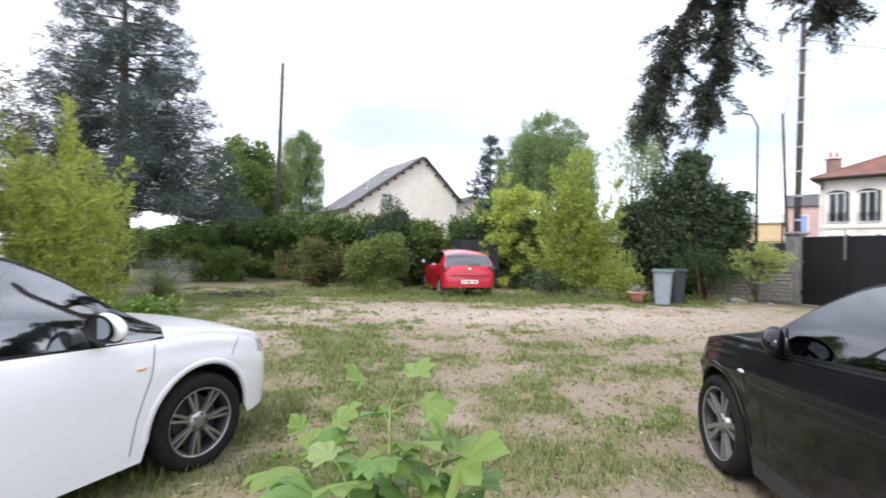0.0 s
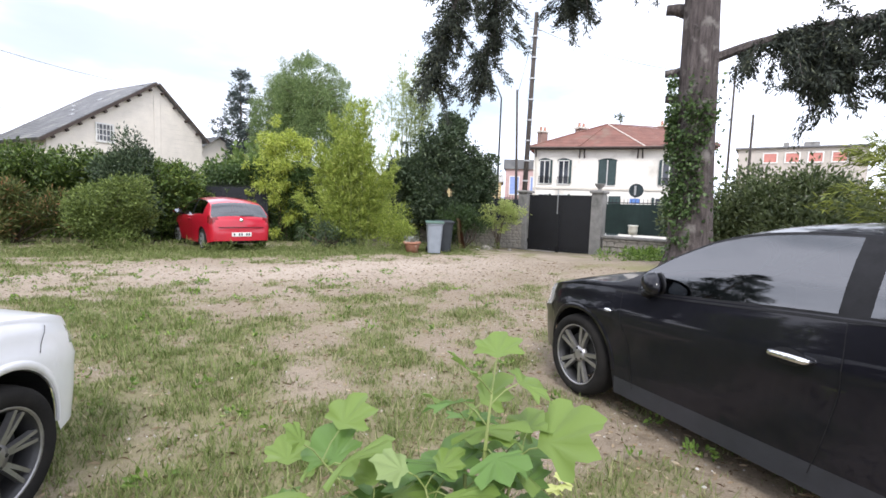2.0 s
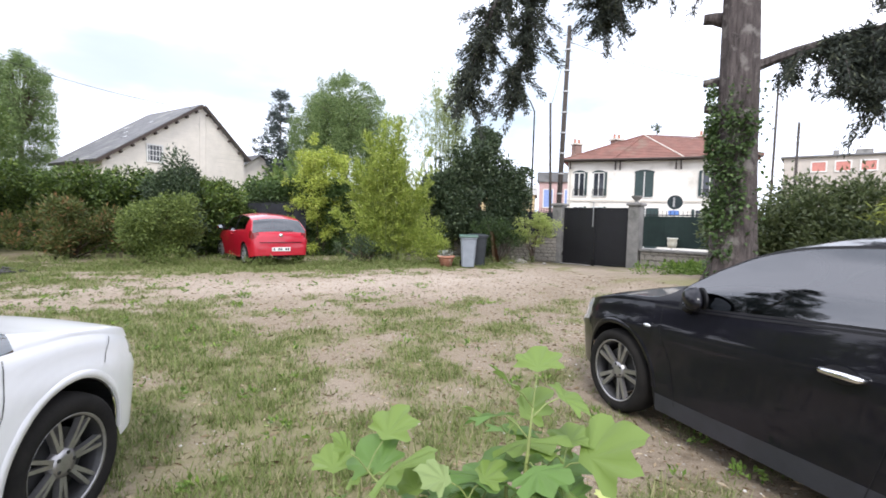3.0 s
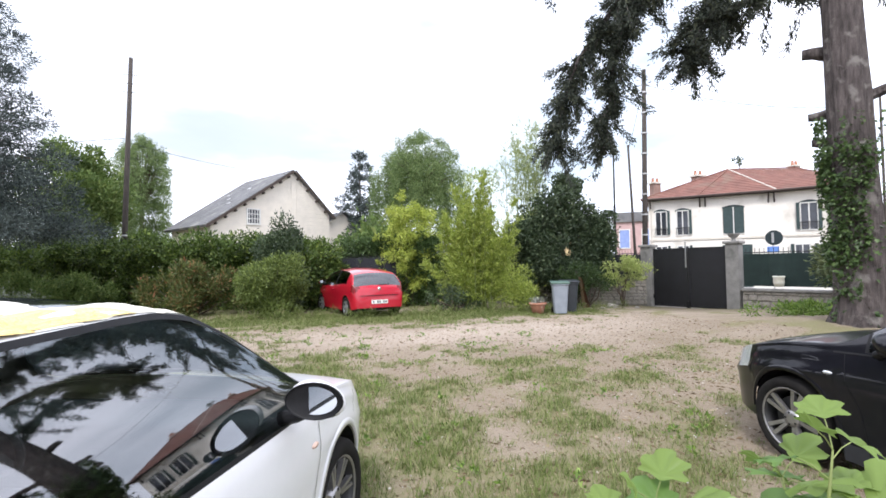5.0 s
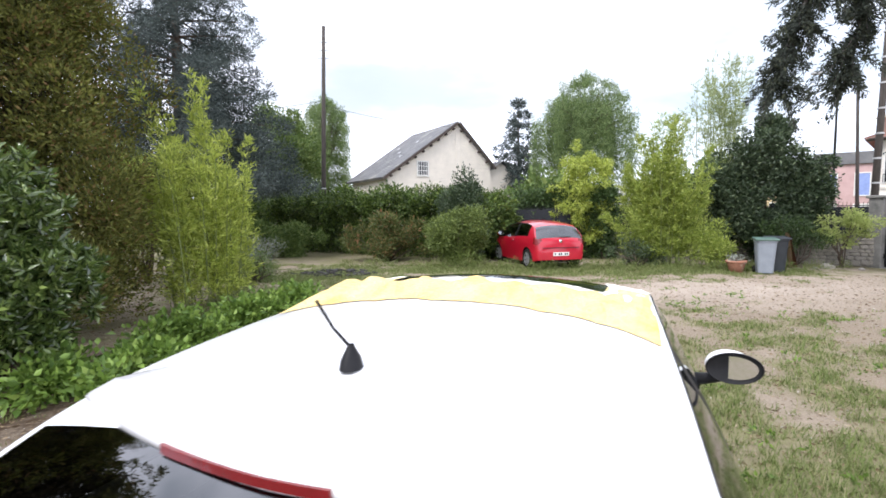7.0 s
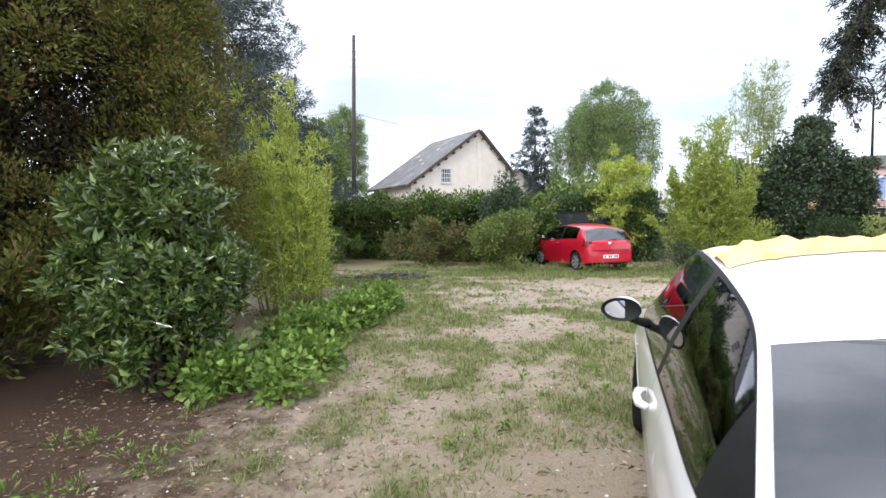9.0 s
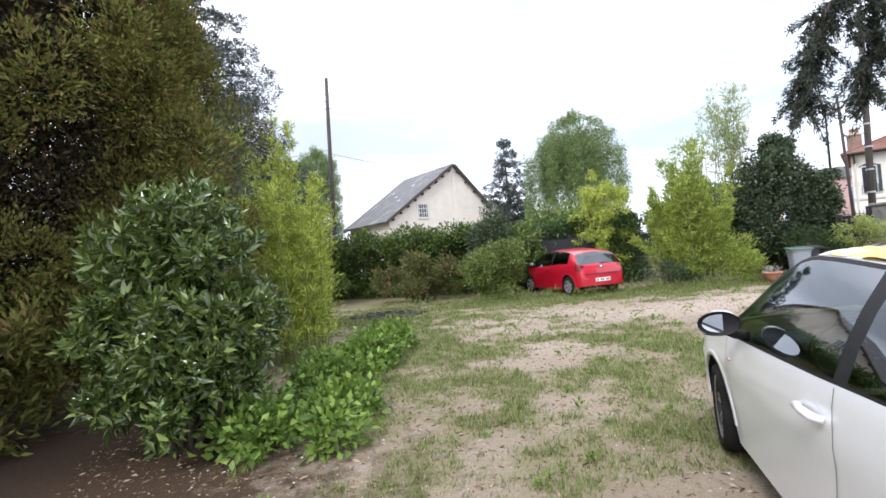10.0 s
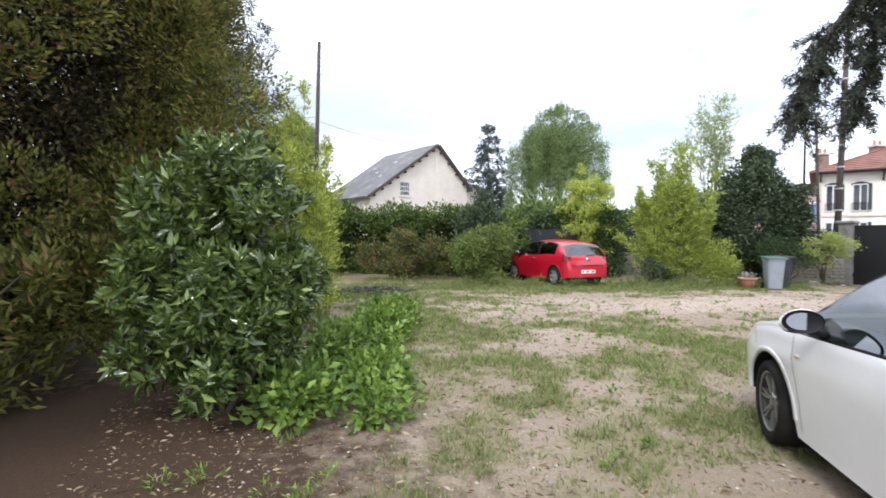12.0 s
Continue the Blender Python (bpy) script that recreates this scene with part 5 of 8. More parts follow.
hedge(-33.0, -10.9, -1.5, 2.75, 1.7, 140000, 41, "dense dark green cherry-laurel hedge")
hedge(-11.2, -7.4, 0.75, 2.75, 0.5, 20000, 42, "clipped ivy hedge above the dark fence", LEAF_IVY, False)
shrub("round_bush", "rounded light green bush", -2.6, 16.3, blob_cloud(R, 44, 0, 0, 0.95, 1.0, 0.85, 0.9, 0.16, 0.36), 20000, 0.085, 0.4, LEAF_ROUND, 43, per=12, clump=0.42, fill=0.25)
shrub("upright_evergreen", "upright dark green evergreen shrub", -2.35, 17.6, blob_cloud(R, 34, 0, 0, 1.5, 0.68, 0.7, 1.4, 0.2, 0.42) + [(-0.05, 0, 2.8, 0.3, 0.3, 0.45)], 22000, 0.1, 0.45, LEAF_DARK, 44, per=12, clump=0.36, fill=0.25)
shrub("rusty_shrub", "spreading olive shrub with rusty leaf tips", -5.1, 18.0, blob_cloud(R, 46, 0, 0, 0.85, 1.6, 0.9, 0.85, 0.12, 0.32), 12000, 0.13, 0.26, LEAF_RUST, 45, per=10, clump=0.5, fill=0.3, up=0.45)
shrub("laurel_shrub", "dark green laurel shrub beside the red car", -1.15, 19.3, blob_cloud(R, 30, 0, 0, 1.25, 0.75, 0.6, 1.15, 0.25, 0.42), 16000, 0.12, 0.42, LEAF_HEDGE, 48, per=12, clump=0.34, fill=0.25, up=0.3)
shrub("olive_shrub", "low spreading olive-green shrub before the hedge", -9.6, 19.9, blob_cloud(R, 20, 0, 0, 0.75, 1.5, 0.8, 0.7, 0.3, 0.42), 16000, 0.12, 0.36, LEAF_BROAD, 46, per=10, clump=0.4, up=0.3)

# middle group: bamboo, pale maple, dark evergreen
e = empty("bamboo_clump", pose(3.95, 15.95, 0), "broad light green bamboo clump with leaning canes", "bamboo")
cb = []
for i in range(64):
    a, q = R.uniform(0, 6.28), R.uniform(0, 1) ** 0.5
    bx, by = 0.85 * q * math.cos(a), 0.5 * q * math.sin(a)
    h = R.uniform(2.0, 4.3) * (1.0 - 0.3 * q ** 2) + (R.uniform(0.6, 1.2) if abs(bx + 0.05) < 0.3 else 0)
    tx, ty = bx * 1.9 + R.uniform(-0.3, 0.3), by * 1.8 + R.uniform(-0.3, 0.3)
    part("cane", tube(bmesh.new(), ((bx, by, -0.05), (bx * 1.15, by * 1.15, h * 0.55), (tx, ty, h)), (0.016, 0.013, 0.005), 5), CANE, e)
    cb.append(((bx, by, 0), (bx * 1.1, by * 1.1, h * 0.6), (tx, ty, h)))
cane_foliage("crown", cb, 62, 11, 0.5, 0.13, 0.2, LEAF_BAMBOO, e, 51, 0.06, 0.6)
shrub("small_bamboo", "small bright bamboo bush", 5.05, 15.15, blob_cloud(R, 16, 0, 0, 0.72, 0.45, 0.42, 0.7, 0.2, 0.3, 1.1), 5200, 0.10, 0.2, LEAF_BAMBOO, 52, CANE, 0.012, "bamboo", per=10, clump=0.42, up=0.5)
shrub("dark_low_bush", "low dark green bush below the bamboo", 3.0, 15.7, blob_cloud(R, 12, 0, 0, 0.42, 0.75, 0.4, 0.4, 0.2, 0.32), 3000, 0.07, 0.4, LEAF_DARK, 53, per=12, clump=0.4)
shrub("pale_maple", "airy pale yellow-green small tree with drooping twigs", 2.15, 18.9, blob_cloud(R, 110, 0, 0, 2.25, 1.25, 0.9, 2.1, 0.08, 0.24, 0.6), 19000, 0.13, 0.24, LEAF_YELLOW, 54, TWIG, 0.035, "tree", per=12, clump=0.7, fill=0.3, up=-0.35)
e = empty("holly_tree", pose(7.75, 17.05, 0), "dense dark green evergreen tree", "tree")
bl = []
for cx, cz, rr in ((0, 1.1, 1.1), (-0.9, 1.5, 0.85), (0.95, 1.5, 0.95), (-0.6, 2.7, 0.9), (0.75, 2.8, 0.9), (0.1, 3.5, 0.8), (1.35, 2.3, 0.6), (-1.2, 2.3, 0.55), (0.35, 4.15, 0.4)):
    bl += blob_cloud(R, 13, cx * 1.15, R.uniform(-0.3, 0.3), cz * 1.08, rr * 1.1, rr, rr * 1.08, 0.2, 0.42, 1.0)
bl += blob_cloud(R, 40, 0, 0, 2.5, 2.0, 1.4, 2.2, 0.10, 0.2, 1.2)
part("trunk", tube(bmesh.new(), ((0, 0, -0.1), (0.05, 0, 2), (0, 0, 4)), (0.13, 0.1, 0.03), 8), TWIG, e, smooth=True)
foliage("crown", bl, 60000, 0.12, 0.48, LEAF_DARK, e, 55, per=12, clump=0.3, fill=0.3, up=0.2, rnd=0.6)
e = empty("feathery_bamboo", pose(6.6, 17.9, 0), "tall feathery pale bamboo behind the evergreen", "bamboo")
cb = []
for i in range(26):
    bx, by, h = R.uniform(-0.7, 0.7), R.uniform(-0.4, 0.4), R.uniform(5.0, 7.3)
    tx, ty = bx * 1.5 + R.uniform(-0.5, 0.5), by + R.uniform(-0.3, 0.3)
    part("cane", tube(bmesh.new(), ((bx, by, -0.05), (bx, by, h * 0.6), (tx, ty, h)), (0.016, 0.013, 0.004), 5), CANE, e)
    cb.append(((bx, by, 0), (bx, by, h * 0.65), (tx, ty, h)))
cane_foliage("crown", cb, 34, 9, 0.65, 0.14, 0.15, LEAF_FEATHER, e, 56, 0.5, 0.3)
shrub("trailing_shrub", "dull green trailing shrub behind the bins", 7.9, 15.7, blob_cloud(R, 18, 0, 0, 0.8, 1.2, 0.4, 0.65, 0.2, 0.34), 4200, 0.08, 0.4, LEAF_IVY, 57, per=10, clump=0.45)
shrub("small_maple", "small maple with light green level sprays", 9.45, 15.7, blob_cloud(R, 20, 0, 0, 1.2, 1.0, 0.45, 0.6, 0.16, 0.3, 0.4), 3000, 0.09, 0.42, LEAF_PALE, 58, TWIG, 0.02, "tree", per=10, clump=0.6, up=0.0)


def weeping(label, x, y, h, r, n, material, seed, z0=0.35, dens=90, fall=(0.25, 0.5)):
    rng = random.Random(seed)
    e = empty("weeping_tree", pose(x, y, 0), label, "tree")
    part("trunk", tube(bmesh.new(), ((0, 0, -0.2), (0.1, 0, h * 0.4), (0, 0, h * 0.75)), (0.22, 0.17, 0.06), 8), TWIG, e, smooth=True)
    bl, bm = [], bmesh.new()
    for i in range(dens):
        a, q = rng.uniform(0, 6.28), rng.uniform(0.1, 1) ** 0.6
        top = h * (1 - 0.22 * q ** 2) * rng.uniform(0.88, 1.0)
        bx, by = r * q * math.cos(a), r * q * math.sin(a)
        ln = rng.uniform(*fall) * h
        tube(bm, ((0, 0, h * 0.55), (bx * 0.6, by * 0.6, top - 0.2), (bx, by, top)), (0.05, 0.03, 0.012), 4)
        for f in np.linspace(0, 1, 6):
            bl.append((bx * (1 + 0.06 * f), by * (1 + 0.06 * f), max(top - ln * f, h * z0), 0.26, 0.26, 0.34))
    for i in range(26):
        a, q = rng.uniform(0, 6.28), rng.uniform(0, 0.85)
        z = h * (1.0 - 0.2 * q ** 2)
        for f in (0.0, 0.16, 0.3):
            bl.append((r * q * math.cos(a), r * q * math.sin(a), z + f * rng.uniform(0.6, 1.8), 0.16, 0.16, 0.2))
    part("limb_wood", bm, TWIG, e)
    foliage("crown", bl, n, 0.15, 0.2, material, e, seed, per=10, clump=0.45, fill=0.4, up=-0.7, rnd=0.45)
    return e


weeping("round-headed weeping willow behind the bamboo", 5.7, 31.5, 9.9, 3.0, 110000, LEAF_WEEP, 61)
weeping("weeping birch far behind the hedge", -12.3, 37.0, 10.0, 2.0, 80000, LEAF_WEEP, 62, 0.2, 60, (0.5, 0.8))
e = empty("broadleaf_tree", pose(-13.6, 30.5, 0), "broad green deciduous tree behind the hedge", "tree")
part("trunk", tube(bmesh.new(), ((0, 0, -0.1), (0.1, 0, 2.5), (0, 0, 5)), (0.2, 0.15, 0.05), 8), TWIG, e, smooth=True)
foliage("crown", blob_cloud(R, 46, 0, 0, 5.2, 2.3, 1.9, 2.9, 0.5, 0.9), 34000, 0.18, 0.55, LEAF_BROAD, e, 63, per=12, clump=0.34, fill=0.35)
for x, y, h, r, s in ((13.8, 33, 5.2, 2.2, 64), (30.5, 33.5, 5.6, 2.4, 65), (23.5, 46, 6.6, 3.0, 66), (-15.5, 33, 5.2, 2.4, 67), (-6.5, 44, 6.4, 2.2, 68), (1.6, 22.8, 3.2, 1.6, 69)):
    e = empty("background_tree", pose(x, y, 0), "round green tree in the distance", "tree")
    part("trunk", tube(bmesh.new(), ((0, 0, -0.1), (0.1, 0, h * 0.3), (0, 0, h * 0.7)), (0.18, 0.14, 0.05), 7), TWIG, e, smooth=True)
    foliage("crown", blob_cloud(R, 24, 0, 0, h * 0.62, r, r, h * 0.36, 0.5, 0.9), 9000, 0.26, 0.55, LEAF_BROAD, e, s, per=12, clump=0.36, fill=0.35)

# shrubs beyond the cedar, along the wall
shrub("viburnum_hedge", "loose dark viburnum shrubs along the wall", 12.1, 7.6, blob_cloud(R, 60, 0, 0, 1.35, 1.2, 3.0, 1.15, 0.3, 0.6), 34000, 0.13, 0.42, LEAF_VIBURNUM, 71, per=12, clump=0.36, fill=0.35)
e = empty("arching_bamboo", pose(7.9, 3.1, 0), "arching olive-green bamboo beside the black car", "bamboo")
cb = []
for i in range(36):
    a = R.uniform(0, 6.28)
    bx, by, h = R.uniform(-0.3, 0.3), R.uniform(-0.3, 0.3), R.uniform(1.7, 2.95)
    rr = R.uniform(0.4, 1.6)
    tx, ty = bx + rr * math.cos(a), by + rr * math.sin(a)
    part("cane", tube(bmesh.new(), ((bx, by, -0.05), (bx + (tx - bx) * 0.25, by + (ty - by) * 0.25, h * 0.75), (tx, ty, h * 0.9)), (0.014, 0.011, 0.004), 5), CANE, e)
    cb.append(((bx, by, 0), (bx + (tx - bx) * 0.2, by + (ty - by) * 0.2, h * 0.85), (tx, ty, h * 0.9)))
cane_foliage("crown", cb, 34, 8, 0.4, 0.14, 0.14, LEAF_OLIVE, e, 72, 0.2, 0.3, 0.4)

# ---- the cedar ----
cedar = empty("cedar_tree", pose(8.5, 7.2, 0.2), "great old cedar with pruned stubs and drooping boughs", "tree")


def cedar_trunk():
    bm = bmesh.new()
    hs = [-0.4, 0.0, 0.4, 1.0, 2.0, 3.2, 4.5, 6.0, 8.0, 10.0, 12.5]
    rs = [0.72, 0.53, 0.45, 0.40, 0.37, 0.35, 0.335, 0.32, 0.30, 0.26, 0.18]
    rings, sides = [], 40
    for k, (h, r) in enumerate(zip(hs, rs)):
        ring = []
        for i in range(sides):
            a = 2 * math.pi * i / sides
            ridge = 0.018 * math.sin(i * 8.0 + k * 0.7) + 0.03 * noise.noise((math.cos(a) * 1.5, math.sin(a) * 1.5, h * 0.6))
            flare = (0.12 * max(0.0, math.cos(a * 5 + 1)) if h < 0.3 else 0)
            rr = r + ridge + flare
            ring.append(bm.verts.new((rr * math.cos(a) - 0.04 * h, rr * math.sin(a) + 0.004 * h, h)))
        rings.append(ring)
    for q, w in zip(rings, rings[1:]):
        for i in range(sides):
            bm.faces.new((q[i], q[(i + 1) % sides], w[(i + 1) % sides], w[i]))
    bm.faces.new(rings[-1])
    return bm


part("trunk", cedar_trunk(), BARK, cedar, "deeply furrowed grey-brown trunk", smooth=True)
# stubs towards the gate
for z, ln, r, bend in ((5.35, 0.42, 0.12, 0.10), (4.2, 0.36, 0.085, -0.03), (3.62, 0.32, 0.085, 0.02)):
    d = Vector((-0.62, 0.78, 0))
    st = part("branch_stub", tube(bmesh.new(), [d * 0.3 + Vector((0, 0, z)), d * (0.4 + ln * 0.5) + Vector((0, 0, z + bend)), d * (0.38 + ln) + Vector((0, 0, z + bend * 1.1))], (r * 1.35, r, r * 0.85), 12), BARK, cedar, "sawn-off branch stub", smooth=True)
# boughs: lists of places in the tree's own coordinates
BOUGHS = [
    ([(0, 0, 8.6), (-1.2, 1.6, 9.0), (-2.6, 3.2, 8.0), (-3.5, 4.2, 6.4), (-3.9, 4.6, 4.5)], 0.15, 1.0),
    ([(0, 0, 8.9), (-1.0, 1.4, 9.2), (-2.1, 2.8, 8.4), (-2.7, 3.6, 6.8), (-2.8, 3.9, 4.5)], 0.14, 1.0),
    ([(0, 0, 8.0), (-0.8, 0.9, 7.9), (-1.4, 1.9, 7.3), (-1.3, 2.6, 6.8), (-1.1, 2.9, 6.2)], 0.10, 0.6),
    ([(0, 0, 9.8), (-1.8, 1.6, 10.2), (-3.4, 3.0, 9.4), (-4.3, 4.2, 8.8)], 0.13, 0.9),
    ([(0, 0, 7.1), (-0.5, 0.6, 6.9), (-0.9, 1.2, 7.0), (-1.6, 2.0, 6.6)], 0.11, 0.35),
    ([(0, 0, 4.35), (0.45, -0.6, 4.6), (0.9, -1.6, 4.75), (1.3, -2.8, 4.7), (1.6, -4.0, 4.5), (1.7, -4.8, 4.3)], 0.11, 1.0),
    ([(0.9, -1.6, 4.75), (0.95, -1.7, 4.3), (0.9, -1.8, 3.75)], 0.03, 0.5),
    ([(1.3, -2.8, 4.7), (1.4, -2.9, 4.0), (1.3, -3.0, 3.3)], 0.04, 0.55),
    ([(1.6, -4.0, 4.5), (1.8, -4.2, 3.6), (1.9, -4.3, 2.8)], 0.04, 0.6),
    ([(1.7, -4.6, 4.3), (1.7, -4.9, 3.4), (1.6, -5.1, 2.5)], 0.04, 0.7),
    ([(0, 0, 8.2), (0.9, -1.0, 8.4), (1.6, -2.4, 7.6), (2.1, -3.6, 6.4)], 0.12, 0.8),
    ([(0, 0, 7.4), (0.7, -0.4, 7.6), (1.6, -0.9, 7.4), (2.6, -1.2, 6.6)], 0.10, 0.6),
]
c_pts, c_dir = [], []
crng = np.random.default_rng(91)
lb = bmesh.new()
for pts, r, dens in BOUGHS:
    P = np.array(pts, dtype=float)
    t = np.linspace(0, len(P) - 1, 26)
    L = np.stack([np.interp(t, np.arange(len(P)), P[:, k]) for k in range(3)], 1)
    L[1:-1] = (L[:-2] + L[1:-1] * 2 + L[2:]) / 4
    tube(lb, [tuple(p) for p in L], list(np.linspace(r, 0.02, len(L))), 7)
    for i in range(5, len(L)):
        k = int(7 * dens * (0.5 + i / len(L)))
        for _ in range(k):
            side = np.array([crng.normal() * 0.36, crng.normal() * 0.36, crng.normal() * 0.12])
            tip = L[i] + side + np.array([0, 0, -abs(crng.normal()) * 0.45 - 0.1])
            tube(lb, [tuple(L[i]), tuple((L[i] + tip) / 2 + [0, 0, 0.08]), tuple(tip)], (0.014, 0.01, 0.004), 3)
            m = 150
            f = crng.random(m)[:, None] ** 0.7
            pos = L[i] + (tip - L[i]) * f + crng.normal(size=(m, 3)) * 0.05 + np.array([0, 0, 0.08]) * np.sin(f * 3.1)
            c_pts.append(pos)
            c_dir.append(np.tile(tip - L[i], (m, 1)) * 0.8 + crng.normal(size=(m, 3)) * 0.5 + np.array([0, 0, -0.15]))
part("bough_wood", lb, BARK, cedar)
c_me = leaves("crown", np.concatenate(c_pts), np.concatenate(c_dir), 0.115, 0.26, crng)
link_mesh("crown", c_me, LEAF_CEDAR, cedar, "dark hanging needle sprays")
# ivy on the trunk
irng = np.random.default_rng(92)
n_i = 11000
a_i, z_i = irng.uniform(0, 6.283, n_i), irng.uniform(0.1, 4.1, n_i)
face = np.cos(a_i - 2.5)
lim = 0.10 + 0.7 * np.abs(fbm(a_i * 1.2, z_i, 1.1, 31) - 0.42) * 2.4
keep = (np.clip(face * 0.75 + 0.27 + 0.3 * (z_i > 2.5), 0, 1) * np.where((z_i > 1.2) & (z_i < 3.5), 0.58, 0.2) > lim) | (irng.random(n_i) < 0.03)
a_i, z_i = a_i[keep], z_i[keep]
r_i = 0.36 + irng.uniform(0.0, 0.2, len(a_i))
Pi = np.stack([r_i * np.cos(a_i) - 0.04 * z_i, r_i * np.sin(a_i), z_i], 1)
Di = np.stack([np.cos(a_i) * 0.6, np.sin(a_i) * 0.6, np.full(len(a_i), -0.5)], 1) + irng.normal(size=(len(a_i), 3)) * 0.4
ivy = empty("ivy", pose(8.5, 7.2, 0.2), "green ivy climbing the cedar trunk", "ivy")
iv = bmesh.new()
for k in range(7):
    a = 2.6 + (k - 3) * 0.3
    tube(iv, [((0.40 + 0.005 * j) * math.cos(a + 0.12 * math.sin(j + k)), (0.40 + 0.005 * j) * math.sin(a + 0.12 * math.sin(j + k)), 0.5 * j) for j in range(8)], 0.012, 4)
part("vine", iv, TWIG, ivy)
link_mesh("leaf_mass", leaves("leaf_mass", Pi, Di, 0.08, 0.85, irng), LEAF_IVY, ivy)


# ---- cars ----
def curve_through(pts):
    """A smooth monotone curve z(x) through points in order of x."""
    P = np.array(sorted(pts), dtype=float)
    x, y = P[:, 0], P[:, 1]
    h, d = np.diff(x), np.diff(y) / np.diff(x)
    m = np.zeros(len(x))
    for i in range(1, len(x) - 1):
        if d[i - 1] * d[i] > 0:
            w1, w2 = 2 * h[i] + h[i - 1], h[i] + 2 * h[i - 1]
            m[i] = (w1 + w2) / (w1 / d[i - 1] + w2 / d[i])
    m[0], m[-1] = d[0], d[-1]

    def f(q):
        q = min(max(q, x[0]), x[-1])
        i = min(max(int(np.searchsorted(x, q)) - 1, 0), len(h) - 1)
        t = (q - x[i]) / h[i]
        return (1 + 2 * t) * (1 - t) ** 2 * y[i] + t * (1 - t) ** 2 * h[i] * m[i] + t * t * (3 - 2 * t) * y[i + 1] + t * t * (t - 1) * h[i] * m[i + 1]
    return f


SIDE_T = (0.0, 0.05, 0.16, 0.30, 0.45, 0.60, 0.72, 0.82, 0.91, 0.965, 1.0)
WIN_T = (0.0, 0.035, 0.35, 0.65, 0.96, 1.0)
TOP_T = (1.0, 0.965, 0.92, 0.8, 0.6, 0.4, 0.2, 0.0)


class CarForm:
    """Outline of a car, x forward from the front axle, y to its left."""

    def __init__(self, c):
        self.c = c
        self.top, self.belt, self.plan = curve_through(c["top"]), curve_through(c["belt"]), curve_through(c["plan"])
        self.under = curve_through(c["under"])

    def station(self, x):
        c = self.c
        zc, zs, w = self.top(x), self.belt(x), self.plan(x)
        zs = min(zs, zc - 0.02)
        zb, arch = self.under(x), False
        for xa in (0.0, -c["base"]):
            if abs(x - xa) < c["arch"]:
                z = c["wheel_r"] + math.sqrt(c["arch"] ** 2 - (x - xa) ** 2)
                if z > zb:
                    zb, arch = z, True
        ze = max(zs + 0.008, zc - c["crown"])
        h = ze - zs
        we = max(w - 0.025 - h * (c["tumble"] + c.get("taper", 0.0) * min(1.3, max(0.0, (-1.6 - x) / 0.7))), 0.05)
        row = []
        for t in SIDE_T:
            z = zb + (zs - zb) * t
            s = (z - 0.2) / max(zs - 0.2, 0.05)
            y = w - 0.055 * max(0, 0.55 - s) ** 1.2 - 0.04 * max(0, s - 0.62) ** 1.0 * 2 * 0.5
            y += c["crease"] * math.exp(-((s - 0.74) / 0.07) ** 2)
            if s > 0.93:
                y -= (s - 0.93) * 0.22
            row.append((y, z))
        y0 = row[-1][0]
        for t in WIN_T[1:]:
            row.append((y0 + (we - y0) * t + 0.05 * h * math.sin(math.pi * t), zs + h * t))
        for t in TOP_T[1:]:
            row.append((we * t, ze + (zc - ze) * (1 - t ** 2.2)))
        return row, arch

    def side(self, x, z):
        """Half width of the flank at (x, z)."""
        row, _ = self.station(x)
        ys, zs = [r[0] for r in row[:16]], [r[1] for r in row[:16]]
        return float(np.interp(z, zs, ys))

    def roof(self, x, y):
        row, _ = self.station(x)
        pts = [r for r in row[10:]]
        return float(np.interp(abs(y), [p[0] for p in pts][::-1], [p[1] for p in pts][::-1]))


